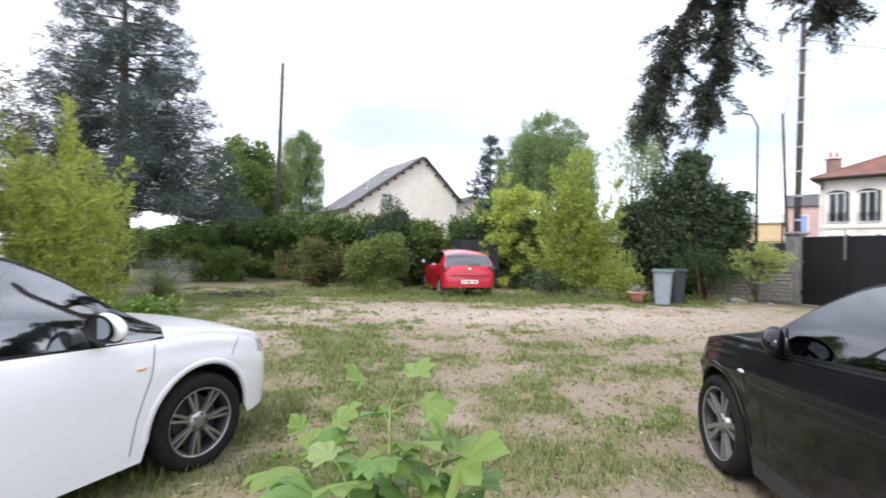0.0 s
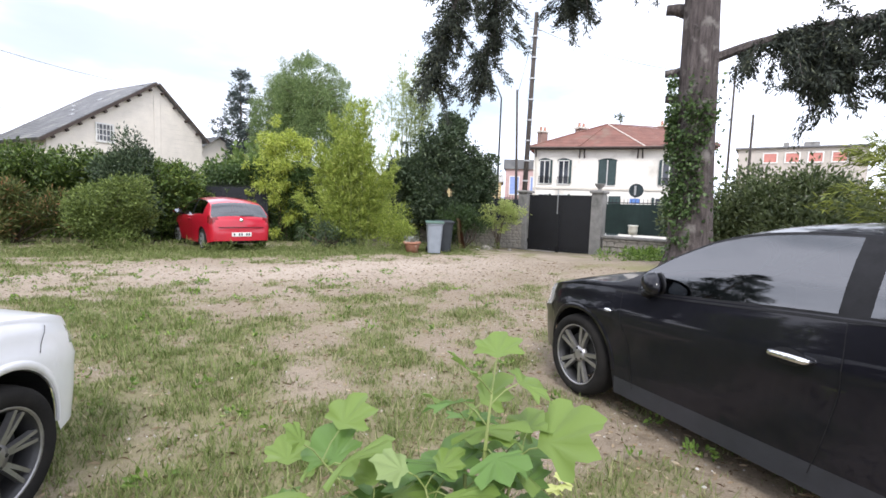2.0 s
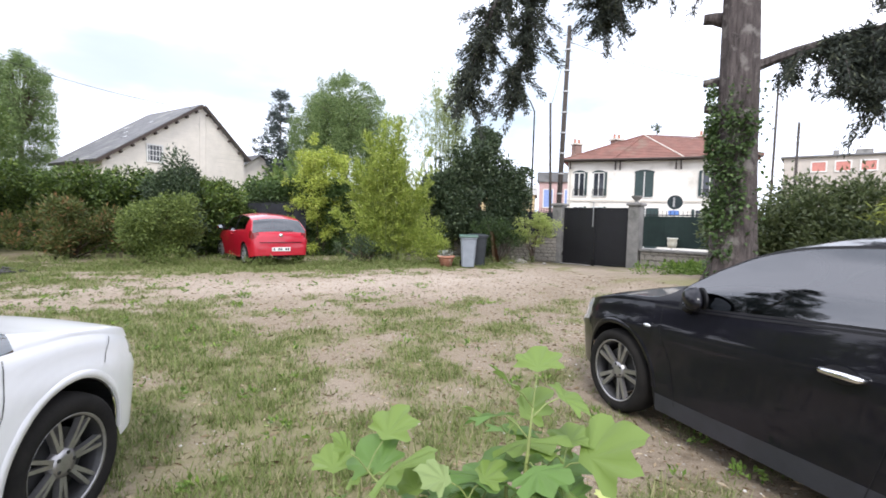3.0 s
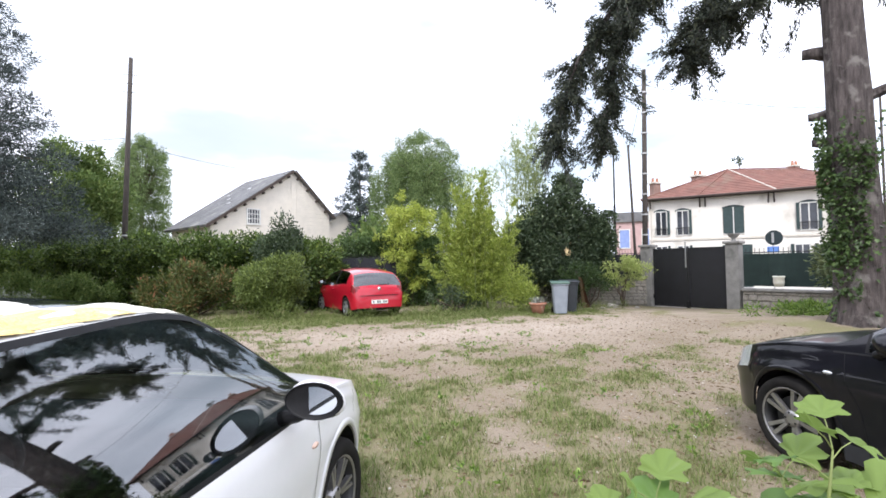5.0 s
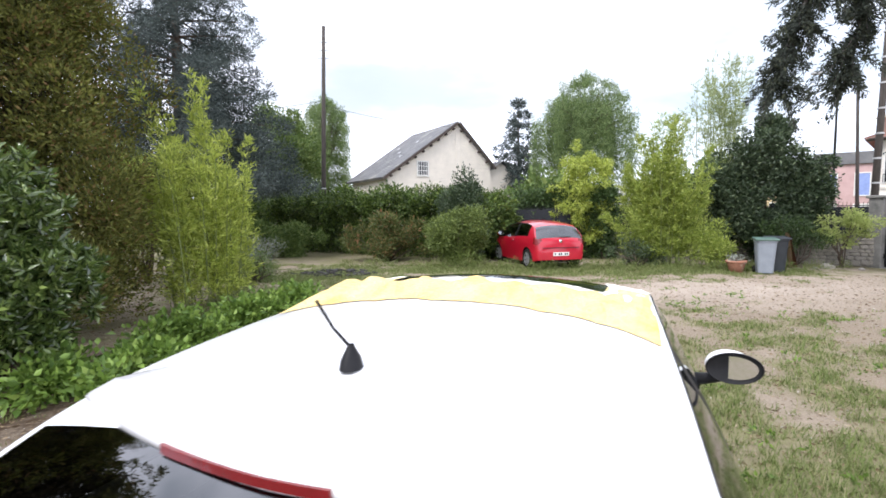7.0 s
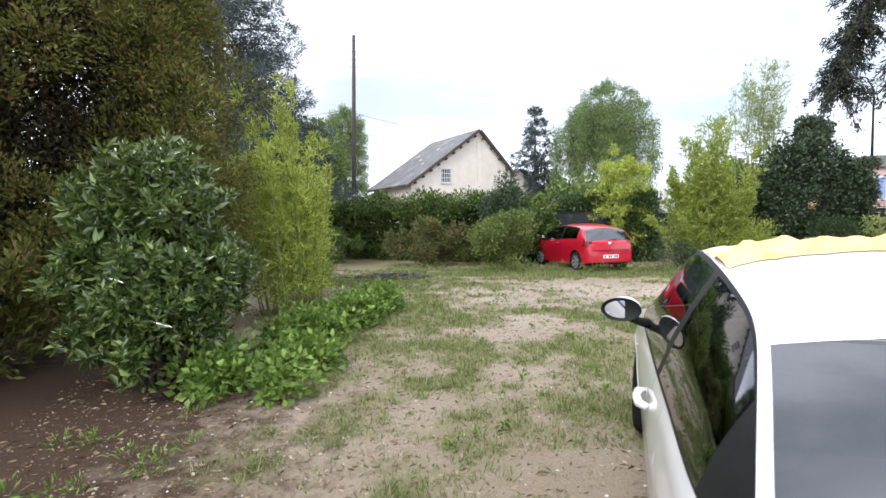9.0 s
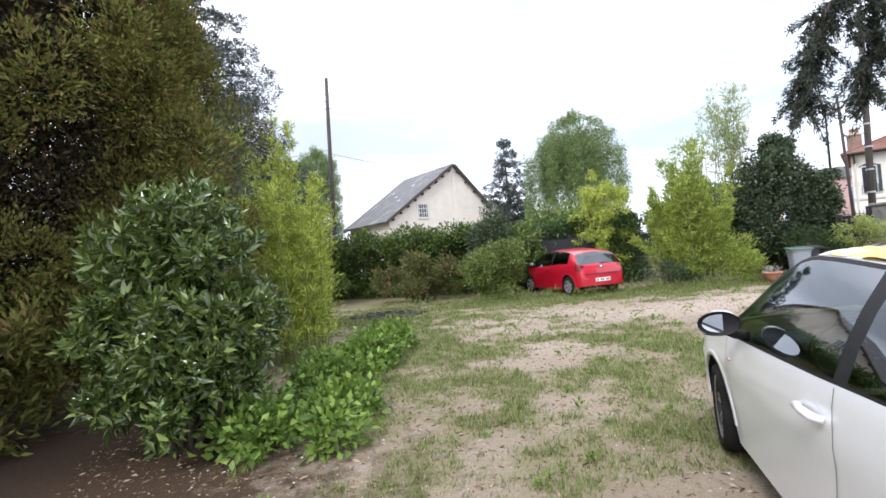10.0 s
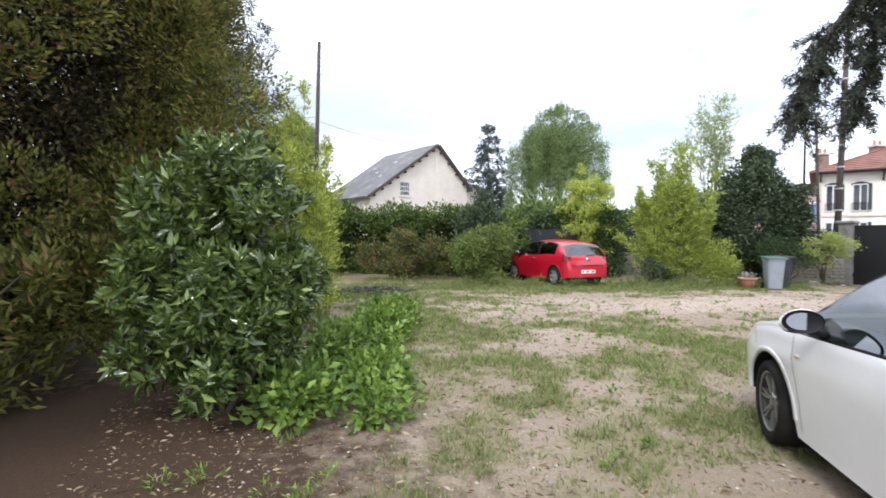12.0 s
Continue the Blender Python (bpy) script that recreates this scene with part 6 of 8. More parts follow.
def grid_faces(form, xs, e, spec):
    """The shell as parts: paint, trim, glass and lamps, told apart along the body."""
    rows = [form.station(x)[0] for x in xs]
    M = len(rows[0])
    bms, cache = {}, {}

    def vert(key, i, j, sgn):
        bm = bms.setdefault(key, bmesh.new())
        k = (key, i, j, sgn if j < M - 1 else 0)
        if k not in cache:
            y, z = rows[i][j]
            cache[k] = bm.verts.new((xs[i], y * sgn, z))
        return cache[k]
    ns, nw = len(SIDE_T), len(WIN_T)
    for i in range(len(xs) - 1):
        xm = (xs[i] + xs[i + 1]) / 2
        for j in range(M - 1):
            zm = (rows[i][j][1] + rows[i][j + 1][1] + rows[i + 1][j][1] + rows[i + 1][j + 1][1]) / 4
            ym = (rows[i][j][0] + rows[i][j + 1][0]) / 2
            h = rows[i][ns + nw - 2][1] - rows[i][ns - 1][1]
            if j < ns - 1:
                reg = "side"
            elif j < ns + nw - 2:
                reg = "win"
            else:
                reg = "top"
            key = spec(xm, reg, j - (ns - 1) if reg == "win" else (j - (ns + nw - 2) if reg == "top" else j), h, ym, zm)
            for sgn in (1, -1):
                k2 = key + ("_l" if sgn > 0 else "_r") if key.startswith("side_window") or key in ("headlight", "taillight", "lower_trim", "trim") else key
                q = [vert(k2, i, j, sgn), vert(k2, i + 1, j, sgn), vert(k2, i + 1, j + 1, sgn), vert(k2, i, j + 1, sgn)]
                q = list(dict.fromkeys(q))
                if len(q) > 2:
                    try:
                        bms[k2].faces.new(q[::-1] if sgn > 0 else q)
                    except ValueError:
                        pass
    # close nose and tail
    for i in (0, len(xs) - 1):
        for sgn in (1, -1):
            vs = [vert("body", i, j, sgn) for j in range(M)]
            c = bms["body"].verts.new((xs[i], 0, rows[i][0][1]))
            loop = vs + [c]
            if (i == 0) == (sgn > 0):
                loop = loop[::-1]
            bms["body"].faces.new(loop)
    return bms


def wheel_parts(e, x, y, side, r, rim_r, style, rim_mat, turn=0.0, width=0.2):
    """A wheel: brake disc, tyre, rim with spokes. side +1: left."""
    m = Matrix.Translation((x, y, r)) @ Matrix.Rotation(radians(turn), 4, "Z")
    s = side
    disc = part("wheel", lathe(bmesh.new(), [(0.03, 0.02 * s), (rim_r * 0.72, 0.02 * s), (rim_r * 0.72, -0.01 * s), (0.03, -0.01 * s)], 20, m, "y"), ALLOY_DARK, e, smooth=False)
    w = width / 2
    ty = [(rim_r, -w * s), (rim_r + 0.02, -w * s), (r - 0.03, -w * s * 1.04), (r - 0.008, -w * s * 0.82), (r, -w * s * 0.4), (r, w * s * 0.4), (r - 0.008, w * s * 0.82), (r - 0.03, w * s * 1.04), (rim_r + 0.03, w * s * 1.02), (rim_r + 0.005, w * s * 0.92), (rim_r, w * s * 0.8)]
    tyre = part("tyre", lathe(bmesh.new(), ty, 40, m, "y"), RUBBER, disc, smooth=True)
    bm = bmesh.new()
    lathe(bm, [(rim_r + 0.004, -w * s), (rim_r - 0.02, -w * s * 0.5), (rim_r - 0.02, w * s * 0.6), (rim_r - 0.006, w * s * 0.86), (rim_r + 0.006, w * s * 0.94), (rim_r + 0.006, w * s * 0.86)], 40, m, "y")
    rim = part("rim", bm, ALLOY_DARK, disc, smooth=True)
    part("rim_lip", lathe(bmesh.new(), [(rim_r - 0.006, w * s * 0.86), (rim_r - 0.001, w * s * 0.90), (rim_r + 0.005, w * s * 0.94), (rim_r + 0.006, w * s * 0.86)], 40, m, "y"), rim_mat, disc, smooth=True)
    n, pair = style
    for k in range(n):
        for q in ((-1, 1) if pair else (0,)):
            a = 2 * math.pi * k / n + 0.3
            bm = bmesh.new()
            a2 = q * (0.17 if n < 6 else 0.11)
            sp = Matrix.Rotation(-a, 4, "Y")
            hw0, hw1 = ((0.012, 0.016) if n < 6 else (0.010, 0.008)) if pair else (0.028, 0.042)
            pts = []
            for f, hw, yy in ((0.14, hw0, 0.62), (0.6, (hw0 + hw1) / 2, 0.74), (0.985, hw1, 0.80)):
                rr = rim_r * f
                off = math.sin(a2) * rr
                for dx in (-hw, hw):
                    for dy in (0.0, -0.03):
                        pts.append(bm.verts.new(m @ (sp @ Vector((off + dx, (w * yy + dy) * s, rr)))))
            for b in (0, 4):
                f4 = [(0, 2, 6, 4), (1, 5, 7, 3), (0, 4, 5, 1), (2, 3, 7, 6)]
                for f in f4:
                    bm.faces.new([pts[b + i] for i in f])
            bmesh.ops.recalc_face_normals(bm, faces=bm.faces)
            part("spoke", bm, rim_mat, disc)
    part("hub_cap", lathe(bmesh.new(), [(0.001, w * s * 0.74), (0.03, w * s * 0.74), (0.062, w * s * 0.68), (0.066, w * s * 0.3)], 18, m, "y"), rim_mat, disc, smooth=True)
    for k in range(5):
        a = 2 * math.pi * k / 5
        part("wheel_bolt", lathe(bmesh.new(), [(0.001, w * s * 0.745), (0.009, w * s * 0.745), (0.009, w * s * 0.6)], 6, m @ Matrix.Translation((0.045 * math.cos(a), 0, 0.045 * math.sin(a))), "y"), ALLOY_DARK, disc)
    return disc


def seam(e, form, pts, side, name="panel_gap", width=0.0024, material=None, lift=0.003):
    """A dark gap line on the flank through (x, z) points."""
    bm = bmesh.new()
    prev = None
    for i, (x, z) in enumerate(pts):
        a, b = pts[max(i - 1, 0)], pts[min(i + 1, len(pts) - 1)]
        d = Vector((b[0] - a[0], b[1] - a[1])).normalized()
        n = Vector((-d.y, d.x)) * width
        cur = [bm.verts.new((x + n.x * q, side * (form.side(x + n.x * q, z + n.y * q) + lift), z + n.y * q)) for q in (-1, 1)]
        if prev:
            bm.faces.new((prev[0], cur[0], cur[1], prev[1]))
        prev = cur
    return part(name, bm, material or TRIM, e)


def smooth_line(pts, k=14):
    f = curve_through([(i, p[0]) for i, p in enumerate(pts)])
    g = curve_through([(i, p[1]) for i, p in enumerate(pts)])
    return [(f(t), g(t)) for t in np.linspace(0, len(pts) - 1, k)]


def mirror_part(e, form, x, z, side, paint, folded=False):
    y = form.side(x, z) * side
    c = Vector((x - (0.06 if folded else 0.02), y + side * (0.075 if folded else 0.155), z + 0.06))
    turn = Matrix.Translation(c) @ Matrix.Rotation(radians(side * 58 if folded else 0), 4, "Z") @ Matrix.Scale(0.86 if folded else 0.9, 4) @ Matrix.Translation(-c)
    bm = bmesh.new()
    bmesh.ops.create_uvsphere(bm, u_segments=20, v_segments=12, radius=1)
    for v in bm.verts:
        fx = v.co.x
        v.co = Vector((fx * 0.085 if fx > 0 else fx * 0.035, v.co.y * 0.125 * (1 - 0.12 * v.co.z), v.co.z * 0.078 - 0.015 * v.co.y * side))
    for v in bm.verts:
        v.co += c
    bm.transform(turn)
    hs = part("side_mirror", bm, paint, e, "door mirror with a painted shell", smooth=True)
    bm = bmesh.new()
    lathe(bm, [(0.001, 0), (0.9, 0.0), (1.0, 0.06), (0.97, 0.12)], 24, Matrix.Translation(c + Vector((-0.036, 0, -0.001))) @ Matrix.Diagonal((0.1, 0.128, 0.08, 1)) @ Matrix.Rotation(radians(-90), 4, "Y"))
    bm.transform(turn)
    part("mirror_rim", bm, TRIM, hs, smooth=True)
    part("mirror_face", lathe(bmesh.new(), [(0.001, 0), (1.0, 0.0), (1.0, -0.01)], 24, turn @ Matrix.Translation(c + Vector((-0.0385, 0, 0.0))) @ Matrix.Rotation(radians(side * 6), 4, "Z") @ Matrix.Diagonal((0.1, 0.102, 0.058, 1)) @ Matrix.Rotation(radians(-90), 4, "Y")), MIRROR, hs)
    bm = bmesh.new()
    tube(bm, (Vector((x + 0.03, y - side * 0.01, z - 0.035)), Vector((x + 0.02, y + side * 0.06, z - 0.02)), c + Vector((0.0, -side * 0.03, -0.04))), (0.032, 0.026, 0.03), 8)
    part("mirror_arm", bm, TRIM, hs, smooth=True)
    bm = bmesh.new()
    bmesh.ops.create_uvsphere(bm, u_segments=16, v_segments=8, radius=1)
    for v in bm.verts:
        v.co = c + Vector((v.co.x * 0.045 + 0.015, v.co.y * 0.10, v.co.z * 0.03 - 0.06))
    bm.transform(turn)
    part("lower_shell", bm, TRIM, hs, smooth=True)
    return hs


def handle_part(e, form, x, z, side, material):
    y0, y1 = form.side(x - 0.09, z), form.side(x + 0.09, z)
    bm = bmesh.new()
    tube(bm, [(x + 0.10, side * (y1 + 0.004), z - 0.004), (x + 0.075, side * (y1 + 0.034), z), (x, side * ((y0 + y1) / 2 + 0.042), z + 0.003), (x - 0.075, side * (y0 + 0.034), z), (x - 0.10, side * (y0 + 0.004), z - 0.004)], (0.014, 0.018, 0.018, 0.018, 0.014), 8)
    h = part("door_handle", bm, material, e, smooth=True)
    bm = bmesh.new()
    lathe(bm, [(0.001, 0.002), (0.05, 0.002), (0.06, 0.0005)], 18, Matrix.Translation((x + 0.01, side * ((y0 + y1) / 2 + 0.001), z - 0.005)) @ Matrix.Diagonal((1.3, side, 0.7, 1)), "y")
    part("handle_recess", bm, material if material is not CHROME else TRIM, h, smooth=True)
    part("lock", lathe(bmesh.new(), [(0.001, 0.046), (0.008, 0.046), (0.01, 0.03)], 10, Matrix.Translation((x - 0.08, side * (y0 - 0.004), z)) @ Matrix.Diagonal((1, side, 1, 1)), "y"), TRIM, h)
    return h


def seat_part(e, x, y, material, z=0.32):
    bm = boxed(-0.25, 0.25, -0.25, 0.25, 0, 0.17, Matrix.Translation((x, y, z)), 0.05)
    s = part("seat", bm, material, e, smooth=True)
    part("seat_back", boxed(-0.07, 0.07, -0.24, 0.24, 0.0, 0.6, Matrix.Translation((x - 0.24, y, z + 0.12)) @ Matrix.Rotation(radians(-16), 4, "Y"), 0.05), material, s, smooth=True)
    part("headrest", boxed(-0.05, 0.05, -0.13, 0.13, 0.0, 0.17, Matrix.Translation((x - 0.42, y, z + 0.74)) @ Matrix.Rotation(radians(-10), 4, "Y"), 0.04), material, s, smooth=True)
    return s


def build_car(name, label, m, c):
    form = CarForm(c)
    e = empty(name, m, label, "car")
    x0, x1 = c["tail"], c["nose"]
    xs = set(np.round(np.arange(x0 + 0.1, x1 - 0.1, 0.045), 4)) | set(np.round(np.linspace(x0, x0 + 0.1, 6), 4)) | set(np.round(np.linspace(x1 - 0.1, x1, 7), 4))
    for xa in (0.0, -c["base"]):
        xs |= {round(xa + s * (c["arch"] * f), 4) for s in (-1, 1) for f in (0.9997, 0.985, 0.94, 0.87, 0.78)}
    for a, b in c["windows"]:
        xs |= {a, b, a + 0.02, b - 0.02}
    xs |= {c["ws"][0], c["ws"][1], c["rw"][0], c["rw"][1]}
    xs = sorted(x for x in xs if x0 <= x <= x1)
    xs = [x for i, x in enumerate(xs) if i == 0 or x - xs[i - 1] > 0.003]

    def spec(x, reg, j, h, y, z):
        if reg == "win" and h > 0.07:
            for k, (a, b) in enumerate(c["windows"]):
                if a + 0.02 <= x <= b - 0.02 and j not in (0, len(WIN_T) - 2):
                    return "side_window%d" % k
            if c["windows"][-1][0] - 0.0 <= x <= c["windows"][0][1] + 0.0:
                return "trim"
        if reg == "win" and c.get("dark_tail") and c["rw"][0] < x < c["rw"][1]:
            return "trim"
        if reg == "top":
            if c["ws"][0] < x < c["ws"][1] and j >= 2:
                return "windshield"
            if c["rw"][0] < x < c["rw"][1] and j >= 1:
                return "rear_window"
            if c.get("roof_glass") and c["roof_glass"][0] < x < c["roof_glass"][1] and j >= 2:
                return "roof_glass"
        for kind in ("headlight", "taillight"):
            a, b, z0, z1, ymin = c[kind]
            if a < x < b and z0 < z < z1 and y > ymin:
                return kind
        if reg == "side" and z < c["lower"](x):
            return "lower_trim"
        return "body"
    bms = grid_faces(form, xs, e, spec)
    mats = {"body": c["paint"], "trim": TRIM, "windshield": c["glass"], "rear_window": c["rear_glass"], "roof_glass": GLASS_DARK, "headlight": CLEAR_LENS, "taillight": RED_LENS, "lower_trim": c["lower_mat"]}
    names = {"trim": "window_trim", "lower_trim": "sill_trim", "roof_glass": "glass_roof"}
    for key, bm in bms.items():
        base = key[:-2] if key[-2:] in ("_l", "_r") else key
        if base.startswith("side_window"):
            k = int(base[-1])
            mt, nm = (c["glass"] if k == 0 else c["rear_glass"]), "side_window"
        else:
            mt, nm = mats[base], names.get(base, base)
        bmesh.ops.remove_doubles(bm, verts=bm.verts, dist=0.0004)
        ob = part(nm, bm, mt, e, smooth=True)
    # wheel wells, floor and cabin tub
    for xa in (0.0, -c["base"]):
        for s in (1, -1):
            bm = bmesh.new()
            R2 = c["arch"] - 0.004
            ring = []
            for i in range(19):
                a = math.pi * i / 18
                px, pz = xa + R2 * math.cos(a), c["wheel_r"] + R2 * math.sin(a)
                yo = form.side(px, max(pz, 0.25)) - 0.012
                ring.append([bm.verts.new((px, s * yo, pz)), bm.verts.new((px, s * 0.42, pz))])
            for a, b in zip(ring, ring[1:]):
                bm.faces.new((a[0], b[0], b[1], a[1]))
            bm.faces.new([r[1] for r in ring])
            part("wheel_well", bm, TRIM, e)
            bm = bmesh.new()
            prev = None
            for i in range(25):
                a = math.pi * (i / 24)
                ra, rb = c["arch"] + 0.003, c["arch"] + 0.03
                cur = []
                for rr, lift in ((ra, -0.01), (ra, 0.008), (rb, 0.006), (rb + 0.008, 0.0005)):
                    px, pz = xa + rr * math.cos(a), c["wheel_r"] + rr * math.sin(a)
                    cur.append(bm.verts.new((px, s * (form.side(px, max(pz, form.under(px) + 0.01)) + lift), pz)))
                if prev:
                    for k in range(3):
                        bm.faces.new((prev[k], cur[k], cur[k + 1], prev[k + 1]))
                prev = cur
            part("wheel_arch_lip", bm, c["paint"], e, smooth=True)
    w = c["width"] / 2
    part("floor_pan", boxed(x0 + 0.2, x1 - 0.5, -w + 0.16, w - 0.16, 0.21, 0.3), TRIM, e)
    for s in (1, -1):
        part("door_lining", boxed(-c["base"] + 0.35, -0.45, s * (w - 0.15) - 0.02, s * (w - 0.15) + 0.02, 0.3, form.belt(-1.2) - 0.05), DASH, e)
    part("dashboard", boxed(c["dash"] - 0.02, c["dash"] + 0.42, -w + 0.17, w - 0.17, 0.6, form.belt(c["dash"]) - 0.0, bevel=0.06), DASH, e, smooth=True)
    for y in (0.36, -0.36):
        seat_part(e, c["dash"] - 0.85, y, c["seat"])
    part("rear_bench", boxed(-c["base"] - 0.02, -c["base"] + 0.42, -0.58, 0.58, 0.33, 0.55, None, 0.05), c["seat2"], e, smooth=True)
    part("rear_backrest", boxed(-c["base"] - 0.1, -c["base"] + 0.04, -0.58, 0.58, 0.5, 1.02, None, 0.05), c["seat2"], e, smooth=True)
    part("parcel_shelf", boxed(x0 + 0.2, -c["base"] - 0.1, -0.56, 0.56, 0.84, 0.88), DASH, e)
    sw = Matrix.Translation((c["dash"] - 0.16, 0.36, form.belt(c["dash"]) - 0.02)) @ Matrix.Rotation(radians(66), 4, "Y")
    bm = bmesh.new()
    lathe(bm, [(0.185 + 0.016 * math.cos(a), 0.016 * math.sin(a)) for a in np.linspace(0, 2 * math.pi, 9)], 28, sw)
    st = part("steering_wheel", bm, DASH, e, smooth=True)
    bm = bmesh.new()
    for a in (0, 130, 230):
        box(bm, 0, 0.18, -0.02, 0.02, -0.012, 0.012, sw @ Matrix.Rotation(radians(a + 90), 4, "Z"))
    lathe(bm, [(0.001, -0.02), (0.07, -0.02), (0.07, 0.03), (0.001, 0.035)], 16, sw)
    part("steering_hub", bm, DASH, st)
    # wheels
    for xa, t in ((0.0, c["turn"]), (-c["base"], 0.0)):
        for s in (1, -1):
            wheel_parts(e, xa, s * (form.side(xa, c["wheel_r"] + c["arch"] + 0.03) - 0.105), s, c["wheel_r"], c["rim_r"], c["spokes"], c["rim_mat"], t)
    for s in (1, -1):
        mirror_part(e, form, c["mirror"][0], c["mirror"][1], s, c["paint"], c.get("folded", False))
        handle_part(e, form, c["handle"][0], c["handle"][1], s, c["handle_mat"])
        for line in c["seams"]:
            seam(e, form, smooth_line(line), s)
        px, pz = c["indicator"]
        bm = bmesh.new()
        lathe(bm, [(0.001, 0.012), (0.8, 0.010), (1.0, 0.0)], 16, Matrix.Translation((px, s * form.side(px, pz), pz)) @ Matrix.Diagonal((0.035, s * 1.0, 0.012, 1)), "y")
        part("side_indicator", bm, c["ind_mat"], e, smooth=True)
    # plates
    for xe, sg, pz_ in ((x0, -1, c["plate_z"]),):
        pl = part("number_plate", boxed(xe + sg * 0.004 - 0.008, xe + sg * 0.004 + 0.008, -0.26, 0.26, pz_, pz_ + 0.11, None, 0.003), PLATE, e)
        for k in range(7):
            if k in (2, 5):
                continue
            y = -0.2 + k * 0.066
            part("plate_bar", boxed(xe + sg * 0.013 - 0.002, xe + sg * 0.013 + 0.002, y - 0.02, y + 0.02, pz_ + 0.025, pz_ + 0.085), TRIM, pl)
    wp = bmesh.new()
    xa, xb = c["ws"][1] + 0.02, c["ws"][1] - 0.16
    tube(wp, [(xa, 0.1, form.roof(xa, 0.1) + 0.015), (xb, 0.45, form.roof(xb, 0.45) + 0.02)], (0.012, 0.008), 5)
    part("wiper", wp, TRIM, e)
    return e, form


WHITE = dict(
    width=1.69, base=2.47, nose=0.82, tail=-3.20, wheel_r=0.305, rim_r=0.21, arch=0.365, crown=0.055, tumble=0.50, taper=0.03, dark_tail=True, crease=0.012,
    top=[(-3.20, 0.62), (-3.17, 0.86), (-3.03, 0.97), (-2.42, 1.335), (-2.30, 1.362), (-1.95, 1.40), (-1.5, 1.428), (-1.15, 1.438), (-0.97, 1.418), (-0.82, 1.352), (-0.25, 0.995), (-0.05, 0.952), (0.45, 0.868), (0.66, 0.785), (0.77, 0.67), (0.82, 0.52)],
    belt=[(-3.20, 0.60), (-3.15, 0.83), (-2.95, 0.96), (-2.3, 0.965), (-1.5, 0.925), (-0.6, 0.885), (0.0, 0.865), (0.35, 0.80), (0.62, 0.70), (0.77, 0.60), (0.82, 0.5)],
    plan=[(-3.20, 0.62), (-3.15, 0.71), (-3.0, 0.775), (-2.5, 0.84), (-1.5, 0.857), (-0.3, 0.862), (0.25, 0.86), (0.5, 0.825), (0.66, 0.74), (0.77, 0.60), (0.82, 0.45)],
    under=[(-3.20, 0.34), (-2.9, 0.26), (-2.0, 0.2), (-0.5, 0.2), (0.4, 0.24), (0.72, 0.27), (0.80, 0.32)],
    windows=[(-1.74, -0.20), (-2.66, -1.80)], ws=(-0.88, -0.24), rw=(-3.06, -2.5), roof_glass=(-1.34, -0.92),
    headlight=(0.50, 0.74, 0.655, 0.745, 0.56), taillight=(-3.16, -2.98, 0.72, 0.95, 0.5), lower=lambda x: 0.0, lower_mat=WHITE_PAINT,
    paint=WHITE_PAINT, glass=GLASS_CLEAR, rear_glass=GLASS_DARK, seat=PALE_CLOTH, seat2=CLOTH, dash=-0.62, turn=-6.0, spokes=(7, True), rim_mat=ALLOY,
    mirror=(-0.66, 0.95), handle=(-1.61, 0.80), handle_mat=WHITE_PAINT, indicator=(-0.42, 0.735), ind_mat=AMBER, plate_z=0.72,
    seams=[[(-0.33, 0.86), (-0.36, 0.7), (-0.44, 0.45), (-0.47, 0.26)], [(-1.75, 0.93), (-1.78, 0.7), (-1.74, 0.48), (-1.60, 0.30), (-1.44, 0.245)], [(0.30, 0.80), (0.25, 0.74), (0.22, 0.69)]],
)
white_car, white_form = build_car("hatchback_car", "white three-door hatchback with yellow sheeting taped on the roof", pose(-2.29, 3.555, 0.0, 0, 0, 69.7), WHITE)

# what only the white car has: roof sheet, aerial, brake light, spoiler
rng = random.Random(8)


def roof_sheet(name, xa, xb, material, lift, seed, ragged, label, folds=0.012):
    bm, r, rows = bmesh.new(), random.Random(seed), []
    nx, ny = 16, 60
    for i in range(nx + 1):
        row = []
        for j in range(ny + 1):
            y = -0.60 + 1.20 * j / ny
            f = i / nx
            x = xa + (xb - xa) * f - 0.55 * abs(y) ** 3
            edge = 1.0 if i in (0, nx) else 0.0
            damp = min(1.0, (0.62 - abs(y)) / 0.12 + 0.15) * min(1.0, 3.5 * f) * min(1.0, 4 * (1 - f) + 0.2)
            x += edge * ragged * (noise.noise((y * 9, seed, i)) + 0.5 * noise.noise((y * 31, seed, i)))
            z = white_form.roof(x, y) + lift + damp * 0.5 * folds * math.sin(math.pi * f) + damp * folds * (0.9 * abs(noise.noise((y * 5.0, x * 3.0, seed))) + 0.9 * max(0, noise.noise((y * 13.0, x * 6.0, seed + 3))))
            row.append(bm.verts.new((x, y, z)))
        rows.append(row)
    for a, b in zip(rows, rows[1:]):
        for j in range(ny):
            bm.faces.new((a[j], b[j], b[j + 1], a[j + 1]))
    return part(name, bm, material, white_car, label)


roof_sheet("white_sheet", -1.42, -1.24, PAPER, 0.002, 5, 0.035, "torn white paper strip", 0.008)
roof_sheet("yellow_sheet", -1.68, -1.37, YELLOW_TAPE, 0.0035, 2, 0.03, "crumpled faded yellow plastic sheet", 0.05)


